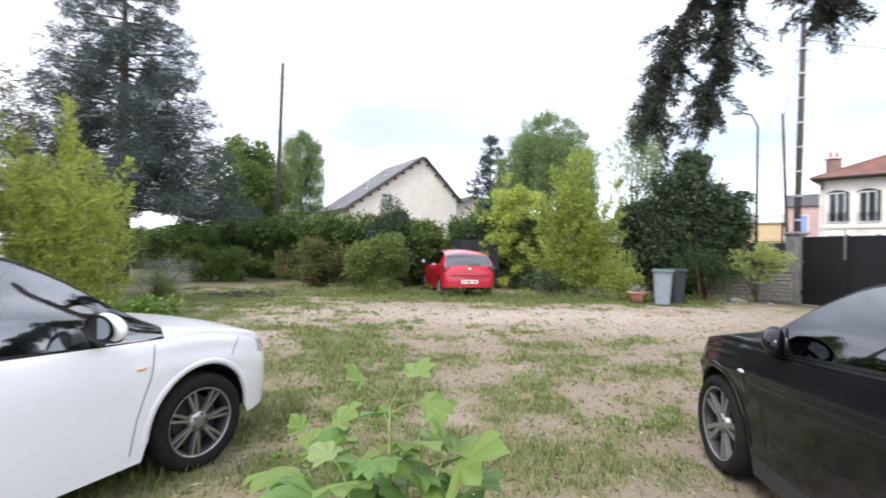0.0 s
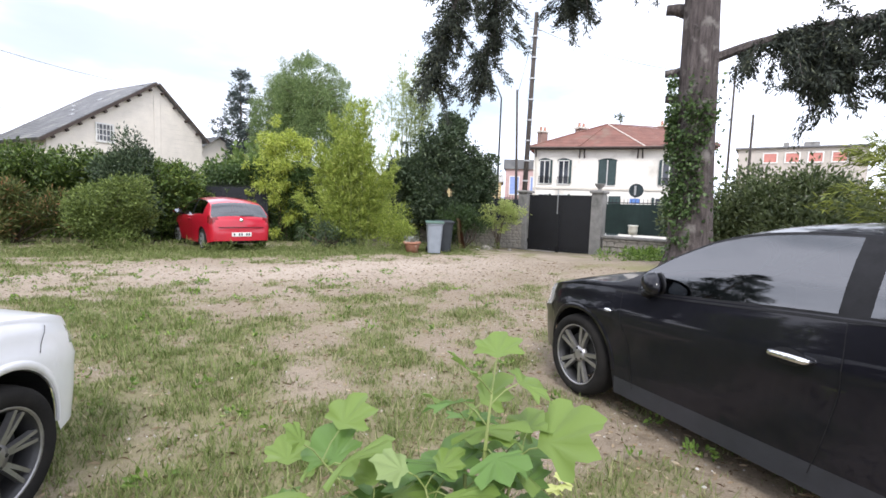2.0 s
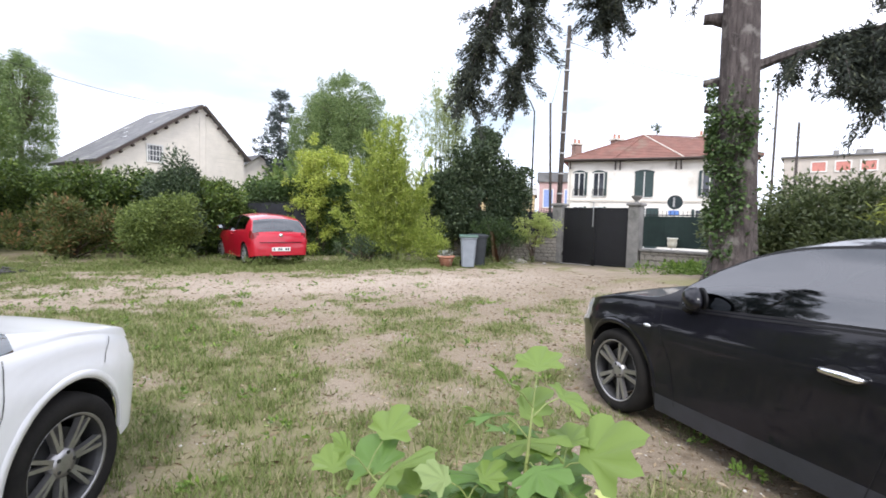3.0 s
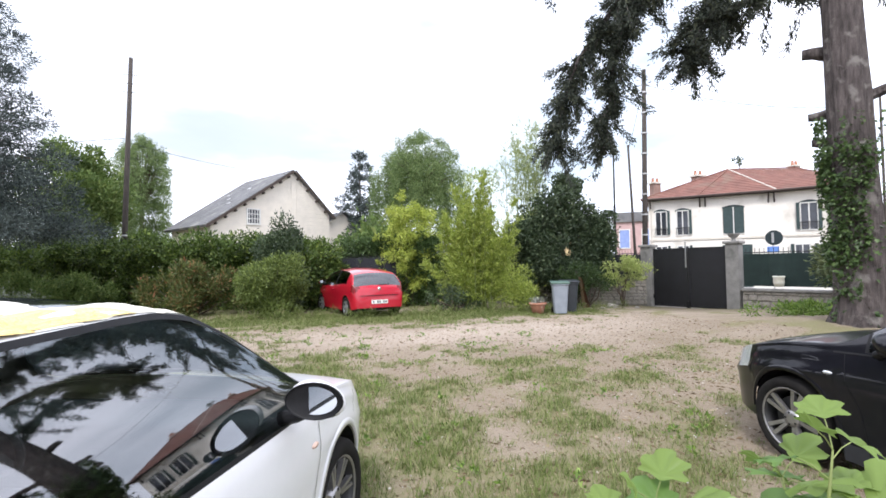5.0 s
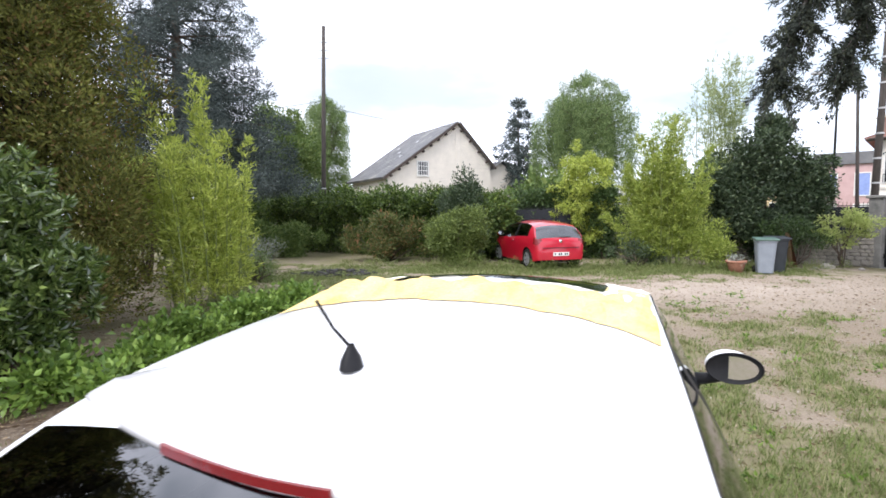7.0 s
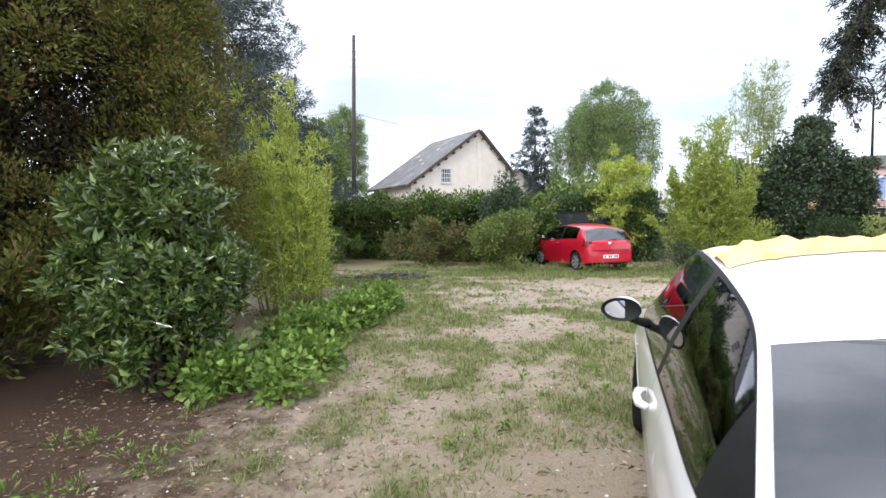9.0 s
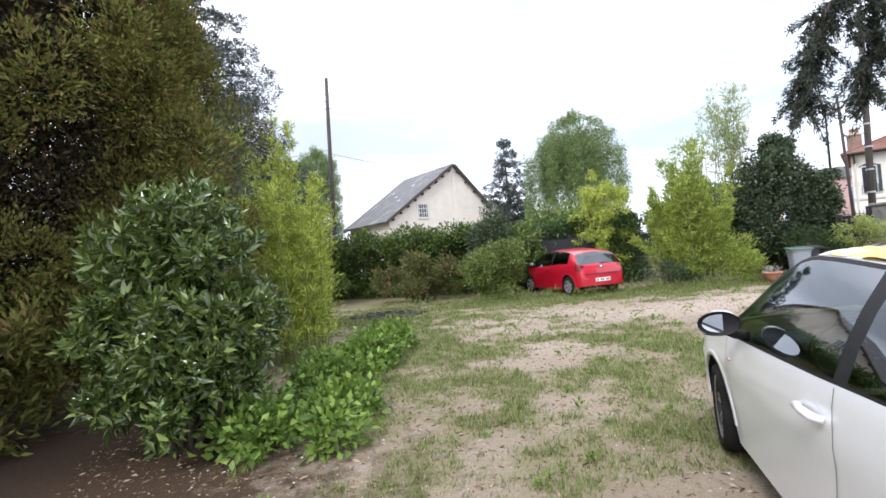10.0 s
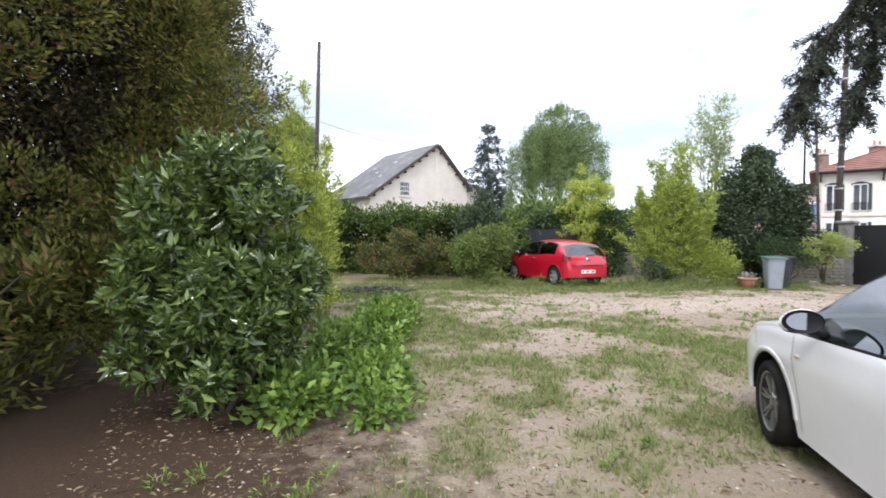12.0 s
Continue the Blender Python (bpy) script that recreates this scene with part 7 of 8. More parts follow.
def side_strip(name, material, side, xa, xb, lift, seed, label):
    """Crumpled tape along one edge of the glass roof."""
    bm, rows = bmesh.new(), []
    for i in range(31):
        f = i / 30
        x = xa + (xb - xa) * f
        row = []
        for j in range(7):
            y = (0.44 + 0.15 * j / 6 + 0.02 * noise.noise((x * 8, seed, j // 6 * 5.0)) * (1 if j in (0, 6) else 0))
            edge = min(1.0, 4 * f, 4 * (1 - f)) * (0.3 if j in (0, 6) else 1.0)
            row.append(bm.verts.new((x, side * y, white_form.roof(x, y) + lift + 0.022 * edge * abs(noise.noise((x * 7.0, j * 0.5, seed))))))
        rows.append(row)
    for a, b in zip(rows, rows[1:]):
        for j in range(6):
            bm.faces.new((a[j], b[j], b[j + 1], a[j + 1]))
    return part(name, bm, material, white_car, label)


for sd in (1, -1):
    side_strip("white_sheet", PAPER, sd, -1.46, -0.92, 0.0025, 6 + sd, "torn white paper strip along the glass roof")
    side_strip("yellow_sheet", YELLOW_TAPE, sd, -1.62, -1.16, 0.005, 16 + sd, "crumpled faded yellow tape")
bm = bmesh.new()
zr = white_form.roof(-2.20, 0)
lathe(bm, [(0.03, -0.005), (0.026, 0.02), (0.014, 0.045), (0.008, 0.06)], 12, Matrix.Translation((-2.25, 0.035, zr)) @ Matrix.Diagonal((1.1, 0.8, 0.8, 1)))
aer = part("aerial_base", bm, TRIM, white_car, smooth=True)
part("aerial_rod", tube(bmesh.new(), ((-2.25, 0.035, zr + 0.04), (-2.27, 0.065, zr + 0.085), (-2.285, 0.095, zr + 0.145)), (0.0045, 0.0035, 0.0035), 6), TRIM, aer)
bm = bmesh.new()
rows = []
for j in range(25):
    y = -0.56 + 1.12 * j / 24
    q = abs(y) / 0.56
    xe = -2.565 + 0.10 * q ** 1.6
    ze = 1.312 + 0.006 * q
    rows.append([bm.verts.new(p) for p in ((-2.28, y, white_form.roof(-2.28, y) + 0.002), (-2.40, y, max(white_form.roof(-2.40, y), ze + 0.012) + 0.006), (xe + 0.012, y, ze + 0.006), (xe, y, ze), (xe + 0.006, y, ze - 0.036), (xe + 0.05, y, ze - 0.045), (-2.42, y, white_form.roof(-2.42, y) - 0.05))])
for a, b in zip(rows, rows[1:]):
    for k in range(6):
        bm.faces.new((a[k], b[k], b[k + 1], a[k + 1]))
bm.faces.new(rows[0])
bm.faces.new(rows[-1][::-1])
bmesh.ops.recalc_face_normals(bm, faces=bm.faces)
sp = part("spoiler", bm, WHITE_PAINT, white_car, smooth=True)
bl_rows, bm = [], bmesh.new()
for j in range(9):
    y = -0.12 + 0.36 * j / 8
    xe = -2.565 + 0.10 * (abs(y) / 0.6) ** 1.6
    bl_rows.append([bm.verts.new(p) for p in ((xe + 0.012, y, 1.304), (xe - 0.003, y, 1.303), (xe - 0.001, y, 1.285), (xe + 0.012, y, 1.284))])
for a, b in zip(bl_rows, bl_rows[1:]):
    for k in range(4):
        bm.faces.new((a[k], b[k], b[(k + 1) % 4], a[(k + 1) % 4]))
bm.faces.new(bl_rows[0])
bm.faces.new(bl_rows[-1][::-1])
bmesh.ops.recalc_face_normals(bm, faces=bm.faces)
part("brake_light", bm, RED_LENS, sp, "long red high-level brake light")

BLACK = dict(
    width=1.80, base=2.64, nose=0.85, tail=-3.42, wheel_r=0.315, rim_r=0.2275, arch=0.365, crown=0.06, tumble=0.46, crease=0.026,
    top=[(-3.42, 0.62), (-3.39, 0.88), (-3.28, 1.0), (-2.85, 1.30), (-2.6, 1.36), (-2.0, 1.418), (-1.6, 1.425), (-1.3, 1.408), (-1.02, 1.35), (-0.80, 1.25), (-0.34, 0.995), (0.0, 0.955), (0.2, 0.915), (0.5, 0.845), (0.70, 0.76), (0.81, 0.65), (0.85, 0.5)],
    belt=[(-3.42, 0.60), (-3.36, 0.86), (-3.1, 1.03), (-2.4, 1.04), (-1.69, 0.995), (-0.77, 0.92), (0.0, 0.87), (0.4, 0.79), (0.68, 0.69), (0.81, 0.6), (0.85, 0.48)],
    plan=[(-3.42, 0.68), (-3.35, 0.77), (-3.1, 0.85), (-2.6, 0.89), (-1.5, 0.89), (-0.3, 0.89), (0.25, 0.86), (0.5, 0.78), (0.70, 0.66), (0.81, 0.52), (0.85, 0.42)],
    under=[(-3.42, 0.34), (-3.1, 0.26), (-2.3, 0.16), (-0.4, 0.16), (0.45, 0.24), (0.76, 0.27), (0.85, 0.32)],
    windows=[(-1.72, -0.55), (-2.7, -1.80)], ws=(-1.08, -0.36), rw=(-3.28, -2.86),
    headlight=(0.42, 0.76, 0.62, 0.80, 0.55), taillight=(-3.38, -3.15, 0.78, 0.98, 0.5), lower=lambda x: 0.30 if -2.25 < x < -0.40 else 0.0, lower_mat=SILL_GREY,
    paint=BLACK_PAINT, glass=GLASS_DARK, rear_glass=GLASS_DARK, seat=CLOTH, seat2=CLOTH, dash=-0.62, turn=0.0, spokes=(5, True), rim_mat=ALLOY,
    folded=True, mirror=(-0.68, 0.935), handle=(-1.55, 0.775), handle_mat=CHROME, indicator=(-0.33, 0.738), ind_mat=CLEAR_LENS, plate_z=0.5,
    seams=[[(-0.43, 0.88), (-0.45, 0.7), (-0.53, 0.5), (-0.565, 0.24)], [(-1.745, 0.99), (-1.76, 0.75), (-1.72, 0.5), (-1.65, 0.24)], [(0.35, 0.80), (0.28, 0.74), (0.22, 0.69)]],
)
black_car, black_form = build_car("hatchback_car", "glossy black hatchback with dark windows and chrome door handles", pose(2.738, 3.404, 0.0, 0, 0, 85.6), BLACK)
for s in (1, -1):
    seam(black_car, black_form, [(x, black_form.belt(x) - 0.012) for x in np.linspace(-2.7, -0.35, 30)], s, "window_moulding", 0.006, TRIM, 0.004)

RED = dict(
    width=1.71, base=2.51, nose=0.83, tail=-3.16, wheel_r=0.305, rim_r=0.205, arch=0.36, crown=0.075, tumble=0.46, crease=0.010,
    top=[(-3.16, 0.55), (-3.14, 0.80), (-3.06, 0.97), (-2.74, 1.34), (-2.58, 1.40), (-2.1, 1.465), (-1.5, 1.488), (-1.0, 1.45), (-0.65, 1.36), (0.05, 1.0), (0.2, 0.95), (0.5, 0.86), (0.70, 0.76), (0.79, 0.64), (0.83, 0.5)],
    belt=[(-3.16, 0.54), (-3.12, 0.78), (-3.0, 0.98), (-2.3, 1.0), (-1.5, 0.96), (-0.6, 0.92), (0.0, 0.88), (0.4, 0.80), (0.66, 0.70), (0.79, 0.6), (0.83, 0.48)],
    plan=[(-3.16, 0.66), (-3.12, 0.75), (-2.95, 0.82), (-2.5, 0.845), (-1.5, 0.845), (-0.3, 0.845), (0.25, 0.81), (0.5, 0.75), (0.68, 0.64), (0.79, 0.5), (0.83, 0.40)],
    under=[(-3.16, 0.30), (-2.85, 0.24), (-2.0, 0.2), (-0.5, 0.2), (0.45, 0.24), (0.74, 0.27), (0.83, 0.32)],
    windows=[(-1.55, -0.05), (-2.55, -1.62)], ws=(-0.68, 0.05), rw=(-3.06, -2.74),
    headlight=(0.40, 0.72, 0.62, 0.80, 0.5), taillight=(-3.13, -2.93, 0.74, 0.98, 0.62), lower=lambda x: 0.0, lower_mat=RED_PAINT,
    paint=RED_PAINT, glass=GLASS_CLEAR, rear_glass=GLASS_DARK, seat=CLOTH, seat2=CLOTH, dash=-0.62, turn=12.0, spokes=(7, False), rim_mat=STEEL_RIM,
    mirror=(-0.48, 0.985), handle=(-1.35, 0.84), handle_mat=RED_PAINT, indicator=(-0.38, 0.76), ind_mat=AMBER, plate_z=0.42,
    seams=[[(-0.33, 0.88), (-0.36, 0.7), (-0.44, 0.45), (-0.47, 0.26)], [(-1.58, 0.95), (-1.60, 0.7), (-1.52, 0.45), (-1.40, 0.26)]],
)
red_car, red_form = build_car("hatchback_car", "small bright red hatchback parked against the shrubs", pose(-0.34, 17.98, 0.0, 0, 0, 104.5), RED)
bb = bmesh.new()
lathe(bb, [(0.001, -0.02), (0.05, -0.02), (0.055, 0.0), (0.001, 0.0)], 16, Matrix.Translation((-3.12, 0, 0.86)) @ Matrix.Rotation(radians(90), 4, "Y"))
part("badge", bb, CHROME, red_car, smooth=True)
part("rear_wiper", tube(bmesh.new(), ((-3.085, 0.0, 0.98), (-3.075, -0.35, 1.0)), (0.012, 0.008), 5), TRIM, red_car)
part("bumper_crease", boxed(-3.172, -3.158, -0.6, 0.6, 0.66, 0.675), TRIM, red_car)

# ---- bins, pot and boards ----


def wheelie_bin(label, x, y, ang, h, body_m, lid_m):
    e = empty("wheelie_bin", pose(x, y, gz(x, y), 0, 0, ang), label, "bin", "bins by the wall")
    bm = bmesh.new()
    lv = []
    for z, w, d in ((0.03, 0.19, 0.22), (h * 0.35, 0.21, 0.245), (h * 0.88, 0.245, 0.285), (h * 0.89, 0.265, 0.305), (h * 0.95, 0.265, 0.305)):
        ring = []
        for k in range(24):
            a = 2 * math.pi * k / 24
            cx, sy = math.cos(a), math.sin(a)
            ring.append(bm.verts.new((w * math.copysign(abs(cx) ** 0.35, cx), d * math.copysign(abs(sy) ** 0.35, sy), z)))
        lv.append(ring)
    for q, w in zip(lv, lv[1:]):
        for k in range(24):
            bm.faces.new((q[k], q[(k + 1) % 24], w[(k + 1) % 24], w[k]))
    bm.faces.new(lv[0][::-1])
    part("tub", bm, body_m, e, smooth=False)
    lid = boxed(-0.28, 0.28, -0.33, 0.33, 0, 0.045, Matrix.Translation((0, 0, h * 0.95)) @ Matrix.Rotation(radians(3), 4, "X"), 0.015)
    part("lid", lid, lid_m, e, "slightly domed lid")
    part("handle_bar", tube(bmesh.new(), ((-0.2, 0.36, h * 0.9), (0.2, 0.36, h * 0.9)), 0.015, 8), body_m, e)
    for s in (-1, 1):
        w = part("wheel", lathe(bmesh.new(), [(0.001, -0.025), (0.09, -0.025), (0.1, 0), (0.09, 0.025), (0.001, 0.025)], 18, Matrix.Translation((s * 0.22, 0.22, 0.1)) @ Matrix.Rotation(radians(90), 4, "Z"), "y"), RUBBER, e)
    return e


wheelie_bin("grey wheeled bin with a greenish lid", 5.76, 13.72, -24, 0.98, BINGREY, BINGREEN)
wheelie_bin("dark wheeled bin standing behind the grey one", 6.26, 14.02, -20, 1.0, BINDARK, BINDARK)
pot = empty("flower_pot", pose(5.18, 14.05, gz(5.18, 14.05)), "round terracotta pot with dead pale plants", "pot")
part("bowl", lathe(bmesh.new(), [(0.001, 0.0), (0.17, 0.0), (0.22, 0.22), (0.25, 0.27), (0.27, 0.28), (0.27, 0.33), (0.23, 0.33), (0.001, 0.28)], 22), TERRACOTTA, pot, smooth=True)
prng = np.random.default_rng(3)
pp = np.stack([prng.normal(0, 0.1, 160), prng.normal(0, 0.1, 160), prng.uniform(0.28, 0.46, 160)], 1)
link_mesh("plant", leaves("plant", pp, prng.normal(size=(160, 3)) + [0, 0, 0.5], 0.08, 0.5, prng), LEAF_GREY, pot)
bd = empty("old_cable_reel", pose(7.6, 15.3, gz(7.6, 15.3), 0, 0, 20) @ Matrix.Scale(1.1, 4), "rusty brown boards leaning behind the bins", "board")
for k, (dx, mm, an) in enumerate(((0.0, PALEWOOD, -8), (0.14, RUSTWOOD, -10), (0.26, RUSTWOOD, -13))):
    bm = bmesh.new()
    n = 12
    vs = [(-0.16, 0), (0.16, 0)] + [(0.16 * math.cos(math.pi * i / n), 0.85 + 0.14 * math.sin(math.pi * i / n)) for i in range(n + 1)]
    mm4 = Matrix.Translation((dx, 0.03 * k, 0)) @ pose(0, 0, 0, an, 0, 55)
    bm.faces.new([bm.verts.new(mm4 @ Vector((a, 0, b))) for a, b in vs])
    bmesh.ops.solidify(bm, geom=bm.faces[:], thickness=0.03)
    part("board", bm, mm, bd)
rk = random.Random(12)
for x, y, s in ((8.6, 15.2, 0.18), (8.9, 15.4, 0.13), (8.1, 15.0, 0.1), (9.5, 15.0, 0.09)):
    bm = bmesh.new()
    bmesh.ops.create_icosphere(bm, subdivisions=2, radius=s)
    for v in bm.verts:
        v.co *= 1 + 0.35 * noise.noise(v.co * 9 + Vector((x, y, 0)))
        v.co.z *= 0.6
    st = part("stone", bm, STONE, None, smooth=False)
    st.matrix_world = pose(x, y, gz(x, y) + s * 0.25, 0, 0, rk.uniform(0, 360))
    tagged(st, "loose grey stone lying by the wall", "stone", "loose stones")

# burnt heap
heap = empty("burnt_heap", pose(-6.15, 14.1, 0.0), "low heap of charred black wood scraps", "debris")
for k in range(70):
    a, q = rk.uniform(0, 6.28), rk.uniform(0, 1) ** 0.5
    x, y = 1.15 * q * math.cos(a), 0.75 * q * math.sin(a)
    L, t = rk.uniform(0.1, 0.38), rk.uniform(0.02, 0.05)
    part("charred_stick", boxed(-L / 2, L / 2, -t, t, -t * 0.6, t * 0.6, Matrix.Translation((x, y, gz(x - 6.15, y + 14.1) + 0.03 + 0.07 * (1 - q) * rk.random())) @ pose(0, 0, 0, rk.uniform(-15, 15), rk.uniform(-14, 14), rk.uniform(0, 360))), CHAR, heap)

# ---- the plane-tree sapling beside the camera's way ----


def lobed_leaf(s, seed):
    """A five-lobed leaf, base at the origin, along +y, slightly cupped."""
    r = random.Random(seed)
    tips = [(-82, 0.66), (-42, 0.86), (0, 1.0), (42, 0.86), (82, 0.66)]
    out = [(0.0, 0.0)]
    for i, (a, q) in enumerate(tips):
        q *= r.uniform(0.9, 1.08)
        for da, f in ((-21, 0.80), (-13, 0.86), (-8, 0.92), (0, 1.0), (8, 0.91), (13, 0.87)):
            if i == 0 and da < -11:
                f = 0.42
            ang = radians(a + da + r.uniform(-2, 2))
            out.append((math.sin(ang) * q * f, 0.18 + math.cos(ang) * q * f * 0.86))
    ang = radians(78 + 19)
    out.append((math.sin(ang) * 0.3, 0.16 + math.cos(ang) * 0.3))
    bm = bmesh.new()
    veins = [radians(a) for a, q in tips]
    droop = r.uniform(0.08, 0.3)

    def lift(x, y):
        d, ang = math.hypot(x, y - 0.18), math.atan2(x, y - 0.18)
        fold = min(abs(ang - v) for v in veins)
        return 0.42 * d * min(fold, 0.35) - droop * d * d + 0.04 * math.sin(5 * x + 9 * y) * d
    c = bm.verts.new((0, 0.18 * s, 0))
    n = len(out)
    rings = [[bm.verts.new((x * f * s, (0.18 + (y - 0.18) * f) * s, lift(x * f, 0.18 + (y - 0.18) * f) * s)) for x, y in out] for f in (0.4, 0.75, 1.0)]
    for i in range(n):
        j = (i + 1) % n
        bm.faces.new((c, rings[0][i], rings[0][j]))
        for p, q in zip(rings, rings[1:]):
            bm.faces.new((p[i], q[i], q[j], p[j]))
    return bm


sap = empty("plane_sapling", pose(-0.08, 1.86, 0.0), "young plane-tree sapling with large bright lobed leaves", "sapling")
sr = random.Random(5)
SHOOTS = [((0, 0), (0.0, -0.08, 0.92)), ((0.02, 0), (0.16, -0.02, 0.70)), ((-0.03, 0.02), (-0.36, 0.30, 0.62)), ((0.0, 0.03), (0.06, 0.14, 0.74)), ((-0.03, -0.02), (-0.16, -0.02, 0.66)), ((0.03, 0.02), (0.22, 0.14, 0.60)), ((-0.04, 0.0), (-0.44, 0.42, 0.50)), ((-0.03, 0.03), (-0.24, 0.16, 0.52))]
li = 0
for (bx, by), tip in SHOOTS:
    b, t = Vector((bx, by, -0.03)), Vector(tip)
    path = [b.lerp(t, f) + Vector((0, 0, 0.10 * math.sin(f * 3.14))) for f in (0, 0.35, 0.7, 1.0)]
    part("shoot", tube(bmesh.new(), path, (0.012, 0.009, 0.006, 0.003), 6), CANE, sap, smooth=True)
    for f in (0.36, 0.5, 0.62, 0.74, 0.85, 0.95, 1.0, 1.0):
        p = b.lerp(t, f) + Vector((0, 0, 0.10 * math.sin(f * 3.14)))
        li += 1
        az = li * 137.5 + sr.uniform(-25, 25)
        s = sr.uniform(0.12, 0.21) * (1.0 if f < 0.97 else 0.68)
        pet = sr.uniform(0.05, 0.11)
        d = Vector((math.sin(radians(az)), math.cos(radians(az)), 0.45 if f < 0.97 else 0.9)).normalized()
        q = p + d * pet
        part("leaf_stalk", tube(bmesh.new(), (p, p.lerp(q, 0.5) + Vector((0, 0, 0.01)), q), 0.0022, 4), CANE, sap)
        lf = part("leaf", lobed_leaf(s, li), (LEAF_PALE_UNDER if sr.random() < 0.14 else LEAF_LIME) if f > 0.9 else LEAF_PLANE, sap, smooth=True)
        lf.matrix_parent_inverse = Matrix()
        lf.matrix_basis = Matrix.Translation(q) @ pose(0, 0, 0, 0, 0, -az) @ pose(0, 0, 0, sr.uniform(-25, 38) if f < 0.97 else sr.uniform(15, 60), sr.uniform(-22, 22), 0)

seed_e = empty("plane_seedling", pose(0.72, 2.35, 0.0), "small pale plane-tree seedling in the grass", "sapling")
part("shoot", tube(bmesh.new(), ((0, 0, -0.02), (0.01, 0, 0.08), (0.0, 0.01, 0.16)), (0.004, 0.003, 0.002), 5), CANE, seed_e)
for k in range(4):
    lf = part("leaf", lobed_leaf(0.07, 400 + k), LEAF_PALE, seed_e, smooth=True)
    lf.matrix_basis = Matrix.Translation((0, 0.01, 0.10 + 0.02 * k)) @ pose(0, 0, 0, 0, 0, 95 * k) @ pose(0, 0, 0, 15, 0, 0)

# ---- low plants ----


def low_patch(kind, label, spots, n, size, aspect, material, seed, h=0.3, category="ground cover", per=9, up=0.7):
    bl = [(x, y, gz(x, y) + hh * 0.45, r, r, hh * 0.55) for x, y, r, hh in spots]
    rng = np.random.default_rng(seed)
    P, out, _ = blob_points(bl, n, rng, 0.4, per, 0.3)
    D = out + rng.normal(size=P.shape) * 0.6 + np.array([0, 0, up * 0.5])
    k = P[:, 2] > 0.015
    ob = link_mesh(kind, leaves(kind, P[k], D[k], size, aspect, rng), material)
    return tagged(ob, label, category, kind="stuff")


cr = random.Random(41)
cover = []
for i in range(40):
    f = cr.random()
    y = 4.5 + 5.2 * f
    xr_ = -5.38 - 0.35 * math.sin(f * 3) - (0.45 if f < 0.12 else 0)
    cover.append((xr_ - cr.uniform(0.0, 1.0) * (0.9 if f < 0.55 else 0.6), y, cr.uniform(0.12, 0.3), cr.uniform(0.14, 0.42)))
low_patch("ground_cover", "bright green leafy ground cover along the bed", cover, 15000, 0.085, 0.62, LEAF_COVER, 101, up=0.3)
low_patch("ground_cover", "small ferny weeds on the bare earth", [(-6.45 + cr.uniform(-0.8, 0.5), 3.3 + cr.uniform(-0.5, 0.5), 0.07, 0.10) for i in range(12)], 600, 0.05, 0.2, LEAF_COVER, 102)
low_patch("ground_cover", "fresh green weeds at the foot of the cedar", [(9.6 + cr.uniform(-0.9, 1.2), 9.2 + cr.uniform(-0.7, 0.9), 0.25, 0.25) for i in range(20)], 3000, 0.09, 0.35, LEAF_COVER, 103)
low_patch("ground_cover", "scattered small broad-leaved weeds in the yard", [(cr.uniform(-5, 3.5), cr.uniform(2.2, 13), cr.uniform(0.05, 0.12), 0.06) for i in range(260)], 5200, 0.045, 0.45, LEAF_COVER, 104)
low_patch("ground_cover", "tall grass and weeds below the shrubs", [(-6 + 14.5 * (i / 60.0) + cr.uniform(-0.3, 0.3), 15.4 - 0.08 * (i / 60.0 * 14) + cr.uniform(-0.5, 0.5), 0.22, 0.2) for i in range(60)], 6500, 0.14, 0.1, GRASS, 105)


# grass blades in tufts
def grass_field(seed):
    rng = np.random.default_rng(seed)
    nt = 76000
    y = 0.6 + 16 * rng.random(nt) ** 1.35
    x = rng.uniform(-7.5, 6.0, nt) * (0.75 + y / 30)
    g = grass_cover(x, y) + rng.normal(0, 0.11, nt)
    k = (g > 0.30) & (rng.random(nt) < np.clip((g - 0.26) * 1.5, 0, 0.85))
    x, y, g = x[k], y[k], g[k]
    per = 11
    j = np.repeat(np.arange(len(x)), per)
    n = len(j)
    spread = rng.uniform(0.015, 0.07, len(x))[j]
    px, py = x[j] + rng.normal(size=n) * spread, y[j] + rng.normal(size=n) * spread
    pz = rise(px, py) - 0.004
    h = (0.022 + 0.11 * np.clip(g[j], 0, 1) * rng.random(len(x))[j] ** 2.0) * rng.uniform(0.5, 1.3, n)
    a = rng.uniform(0, 6.283, n)
    lean = rng.uniform(0.3, 1.1, n) * h
    w = rng.uniform(0.0016, 0.0036, n) * (1 + py / 9)
    base = np.stack([px, py, pz], 1)
    tip = base + np.stack([np.cos(a) * lean, np.sin(a) * lean, h], 1)
    sd = np.stack([-np.sin(a) * w, np.cos(a) * w, 0 * w], 1)
    V = np.stack([base - sd, base + sd, tip], 1).reshape(-1, 3)
    ob = link_mesh("grass", raw_mesh("grass", V, np.arange(n * 3), 3), GRASS)
    return tagged(ob, "short tufty grass growing in patches", "grass", kind="stuff")


grass_field(111)


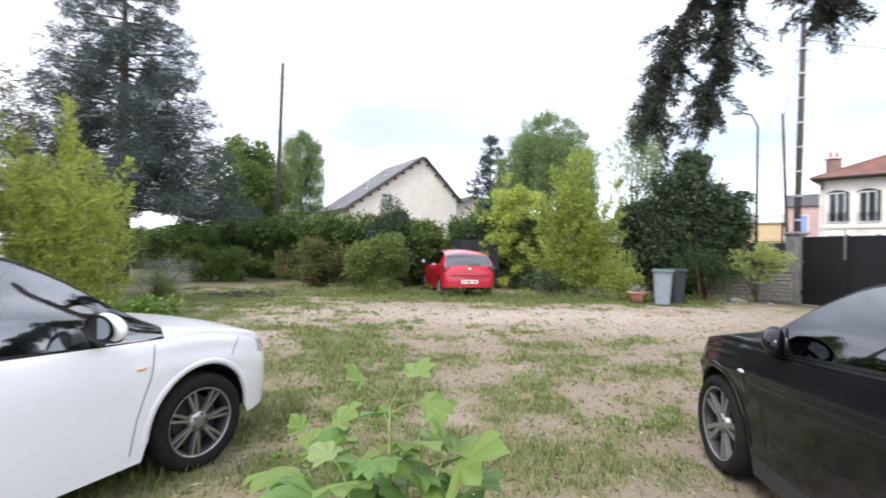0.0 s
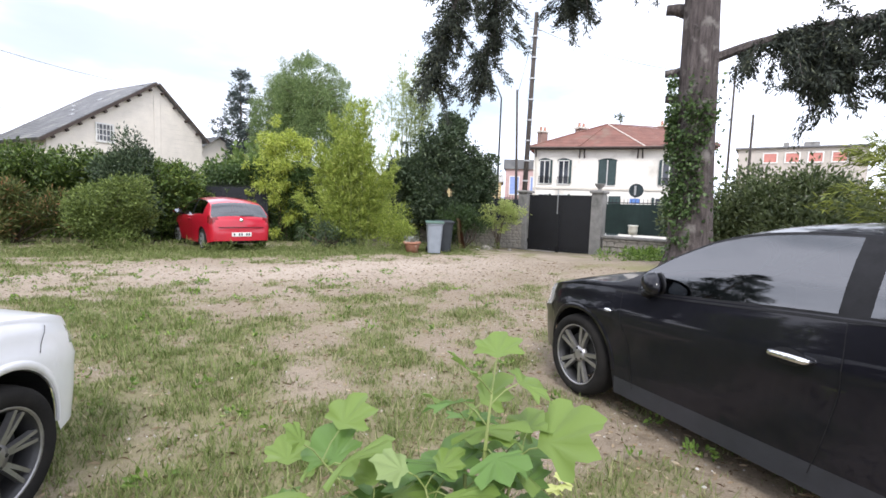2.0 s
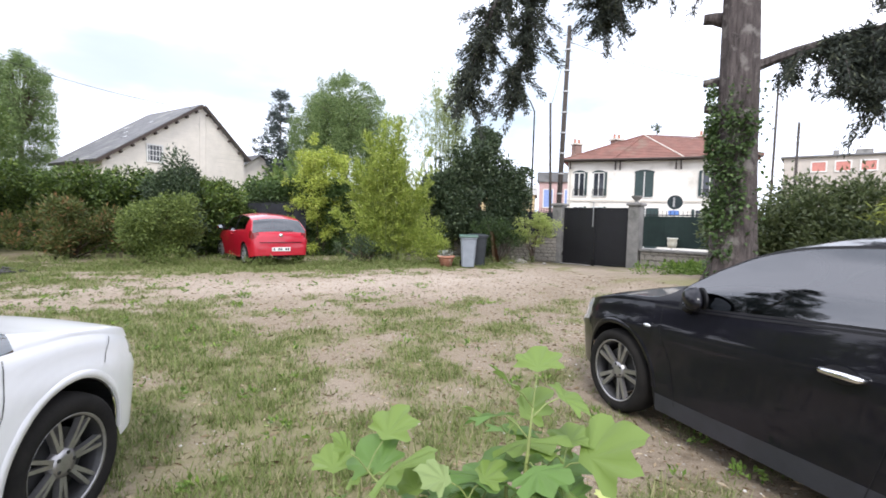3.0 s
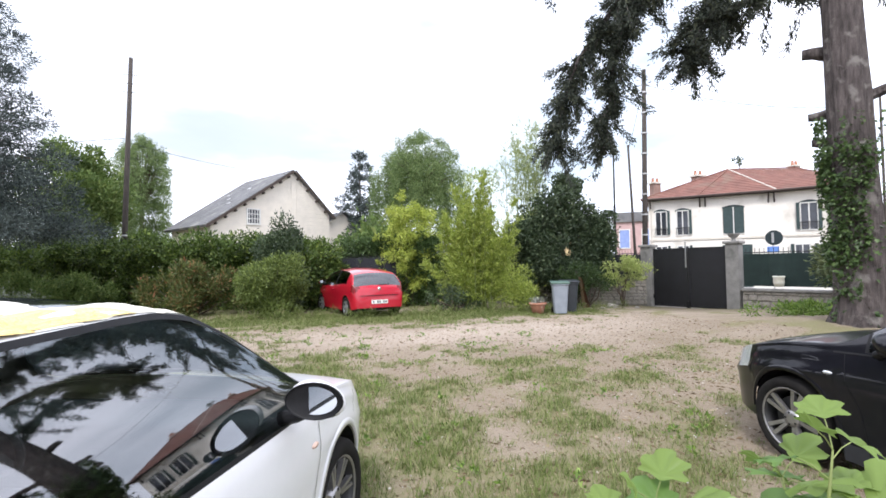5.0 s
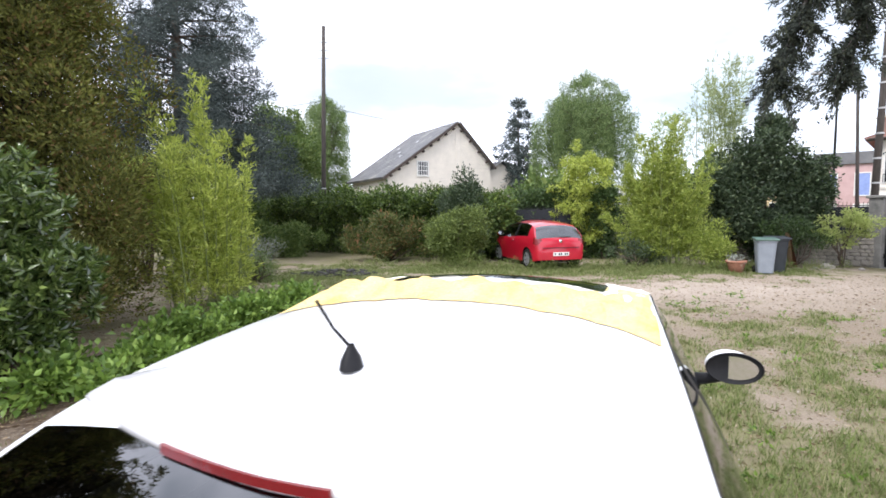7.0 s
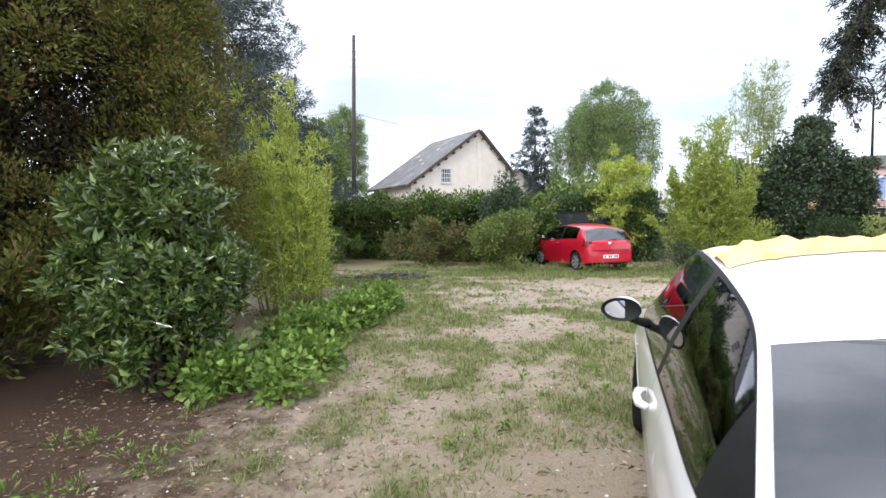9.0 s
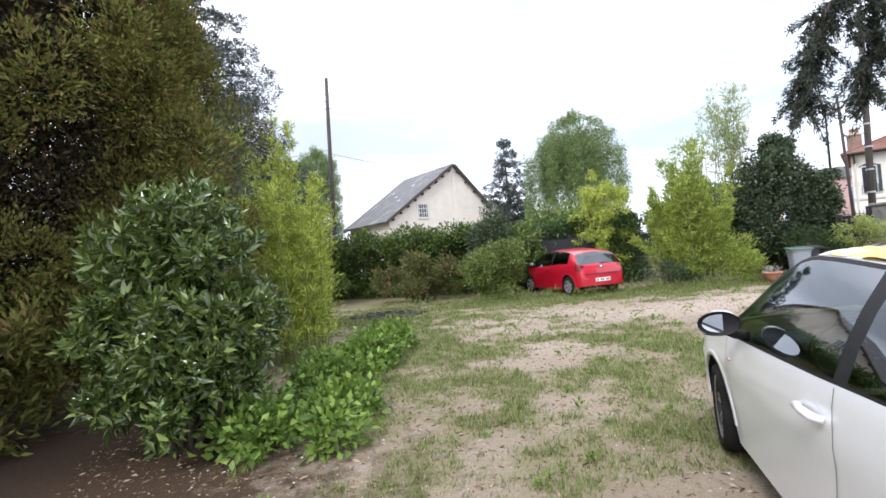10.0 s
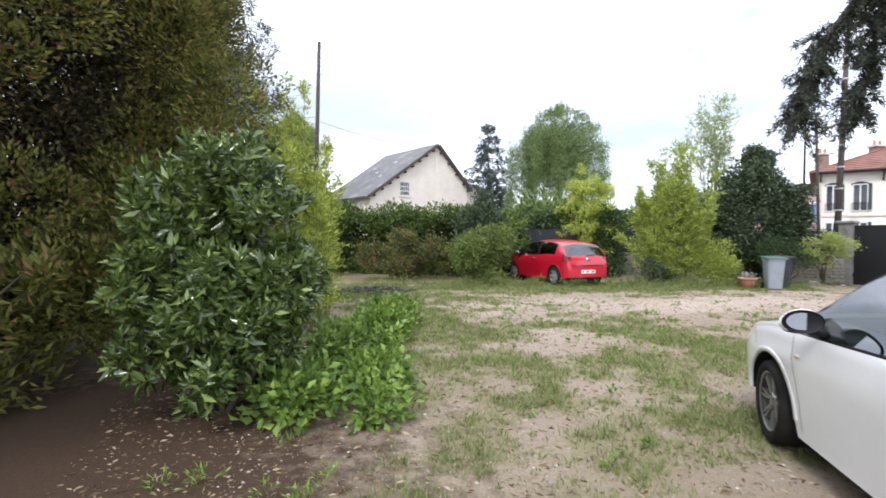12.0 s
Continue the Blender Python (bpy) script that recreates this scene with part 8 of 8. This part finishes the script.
def litter(seed):
    rng = np.random.default_rng(seed)
    n = 150000
    y = 0.5 + 13 * rng.random(n) ** 1.7
    x = rng.uniform(-8.5, 7, n) * (0.8 + y / 30)
    m = mulch_cover(x, y)
    k = rng.random(n) < 0.5 + 0.1 * m
    x, y = x[k], y[k]
    P = np.stack([x, y, rise(x, y) + 0.004], 1)
    a = rng.uniform(0, 6.283, len(x))
    D = np.stack([np.cos(a), np.sin(a), rng.normal(0, 0.08, len(x))], 1)
    ob = link_mesh("leaf_litter", leaves("leaf_litter", P, D, 0.012 + 0.055 * rng.random(len(x)) ** 2, 0.32, rng, 0.1), STRAW)
    return tagged(ob, "dry leaves, straw and wood chips on the earth", "litter", kind="stuff")


litter(112)


def gravel(seed):
    """Small stones strewn over the bare earth."""
    rng = np.random.default_rng(seed)
    n = 22000
    y = 0.6 + 12.5 * rng.random(n) ** 1.4
    x = rng.uniform(-7.5, 6.5, n) * (0.8 + y / 30)
    keep = rng.random(n) < 1.05 - grass_cover(x, y)
    x, y = x[keep], y[keep]
    n = len(x)
    c = np.stack([x, y, rise(x, y)], 1)
    r = (0.003 + 0.011 * rng.random(n) ** 3)[:, None]
    a = rng.uniform(0, 6.283, n)
    u, v = np.stack([np.cos(a), np.sin(a), 0 * a], 1), np.stack([-np.sin(a), np.cos(a), 0 * a], 1)
    k = rng.uniform(0.6, 1.3, (n, 1))
    V = np.stack([c + u * r * 1.2, c + v * r * k, c - u * r, c - v * r * k * 0.9, c + np.array([0, 0, 1.0]) * r * 0.8 + u * r * 0.2], 1).reshape(-1, 3)
    b = np.arange(n)[:, None] * 5
    F = np.concatenate([b + [[0, 1, 4]], b + [[1, 2, 4]], b + [[2, 3, 4]], b + [[3, 0, 4]]], 1).ravel()
    ob = link_mesh("gravel", raw_mesh("gravel", V, F, 3), PEBBLE)
    return tagged(ob, "small pale stones strewn over the bare earth", "gravel", kind="stuff")


gravel(113)


# ---- stones of the walls, last ----
def stones(e, L, h, seed):
    r = random.Random(seed)
    shapes = []
    for k in range(6):
        bm = boxed(-0.5, 0.5, -0.5, 0.5, -0.5, 0.5)
        bmesh.ops.bevel(bm, geom=bm.edges[:], offset=0.16, segments=1, affect="EDGES")
        for v in bm.verts:
            v.co += Vector((r.uniform(-0.07, 0.07), r.uniform(-0.04, 0.04), r.uniform(-0.07, 0.07)))
        me = bpy.data.meshes.new("stone")
        bm.to_mesh(me)
        bm.free()
        me.materials.append(STONE)
        shapes.append(me)
    z = 0.03
    while z < h - 0.05:
        ch = min(r.uniform(0.11, 0.17), h - 0.01 - z)
        x = r.uniform(-0.1, 0.05)
        while x < L - 0.06:
            w = r.uniform(0.14, 0.36)
            a, b = max(x, 0.0), min(x + w, L)
            ob = new("stone", r.choice(shapes))
            ob.parent = e
            ob.matrix_basis = Matrix.Translation(((a + b) / 2, -0.115 + r.uniform(-0.012, 0.008), z + ch / 2)) @ Matrix.Diagonal((b - a - 0.018, 0.08, ch - 0.016, 1))
            x += w
        z += ch


for (e, L, h), sd in STONE_WALLS:
    stones(e, L, h, sd)
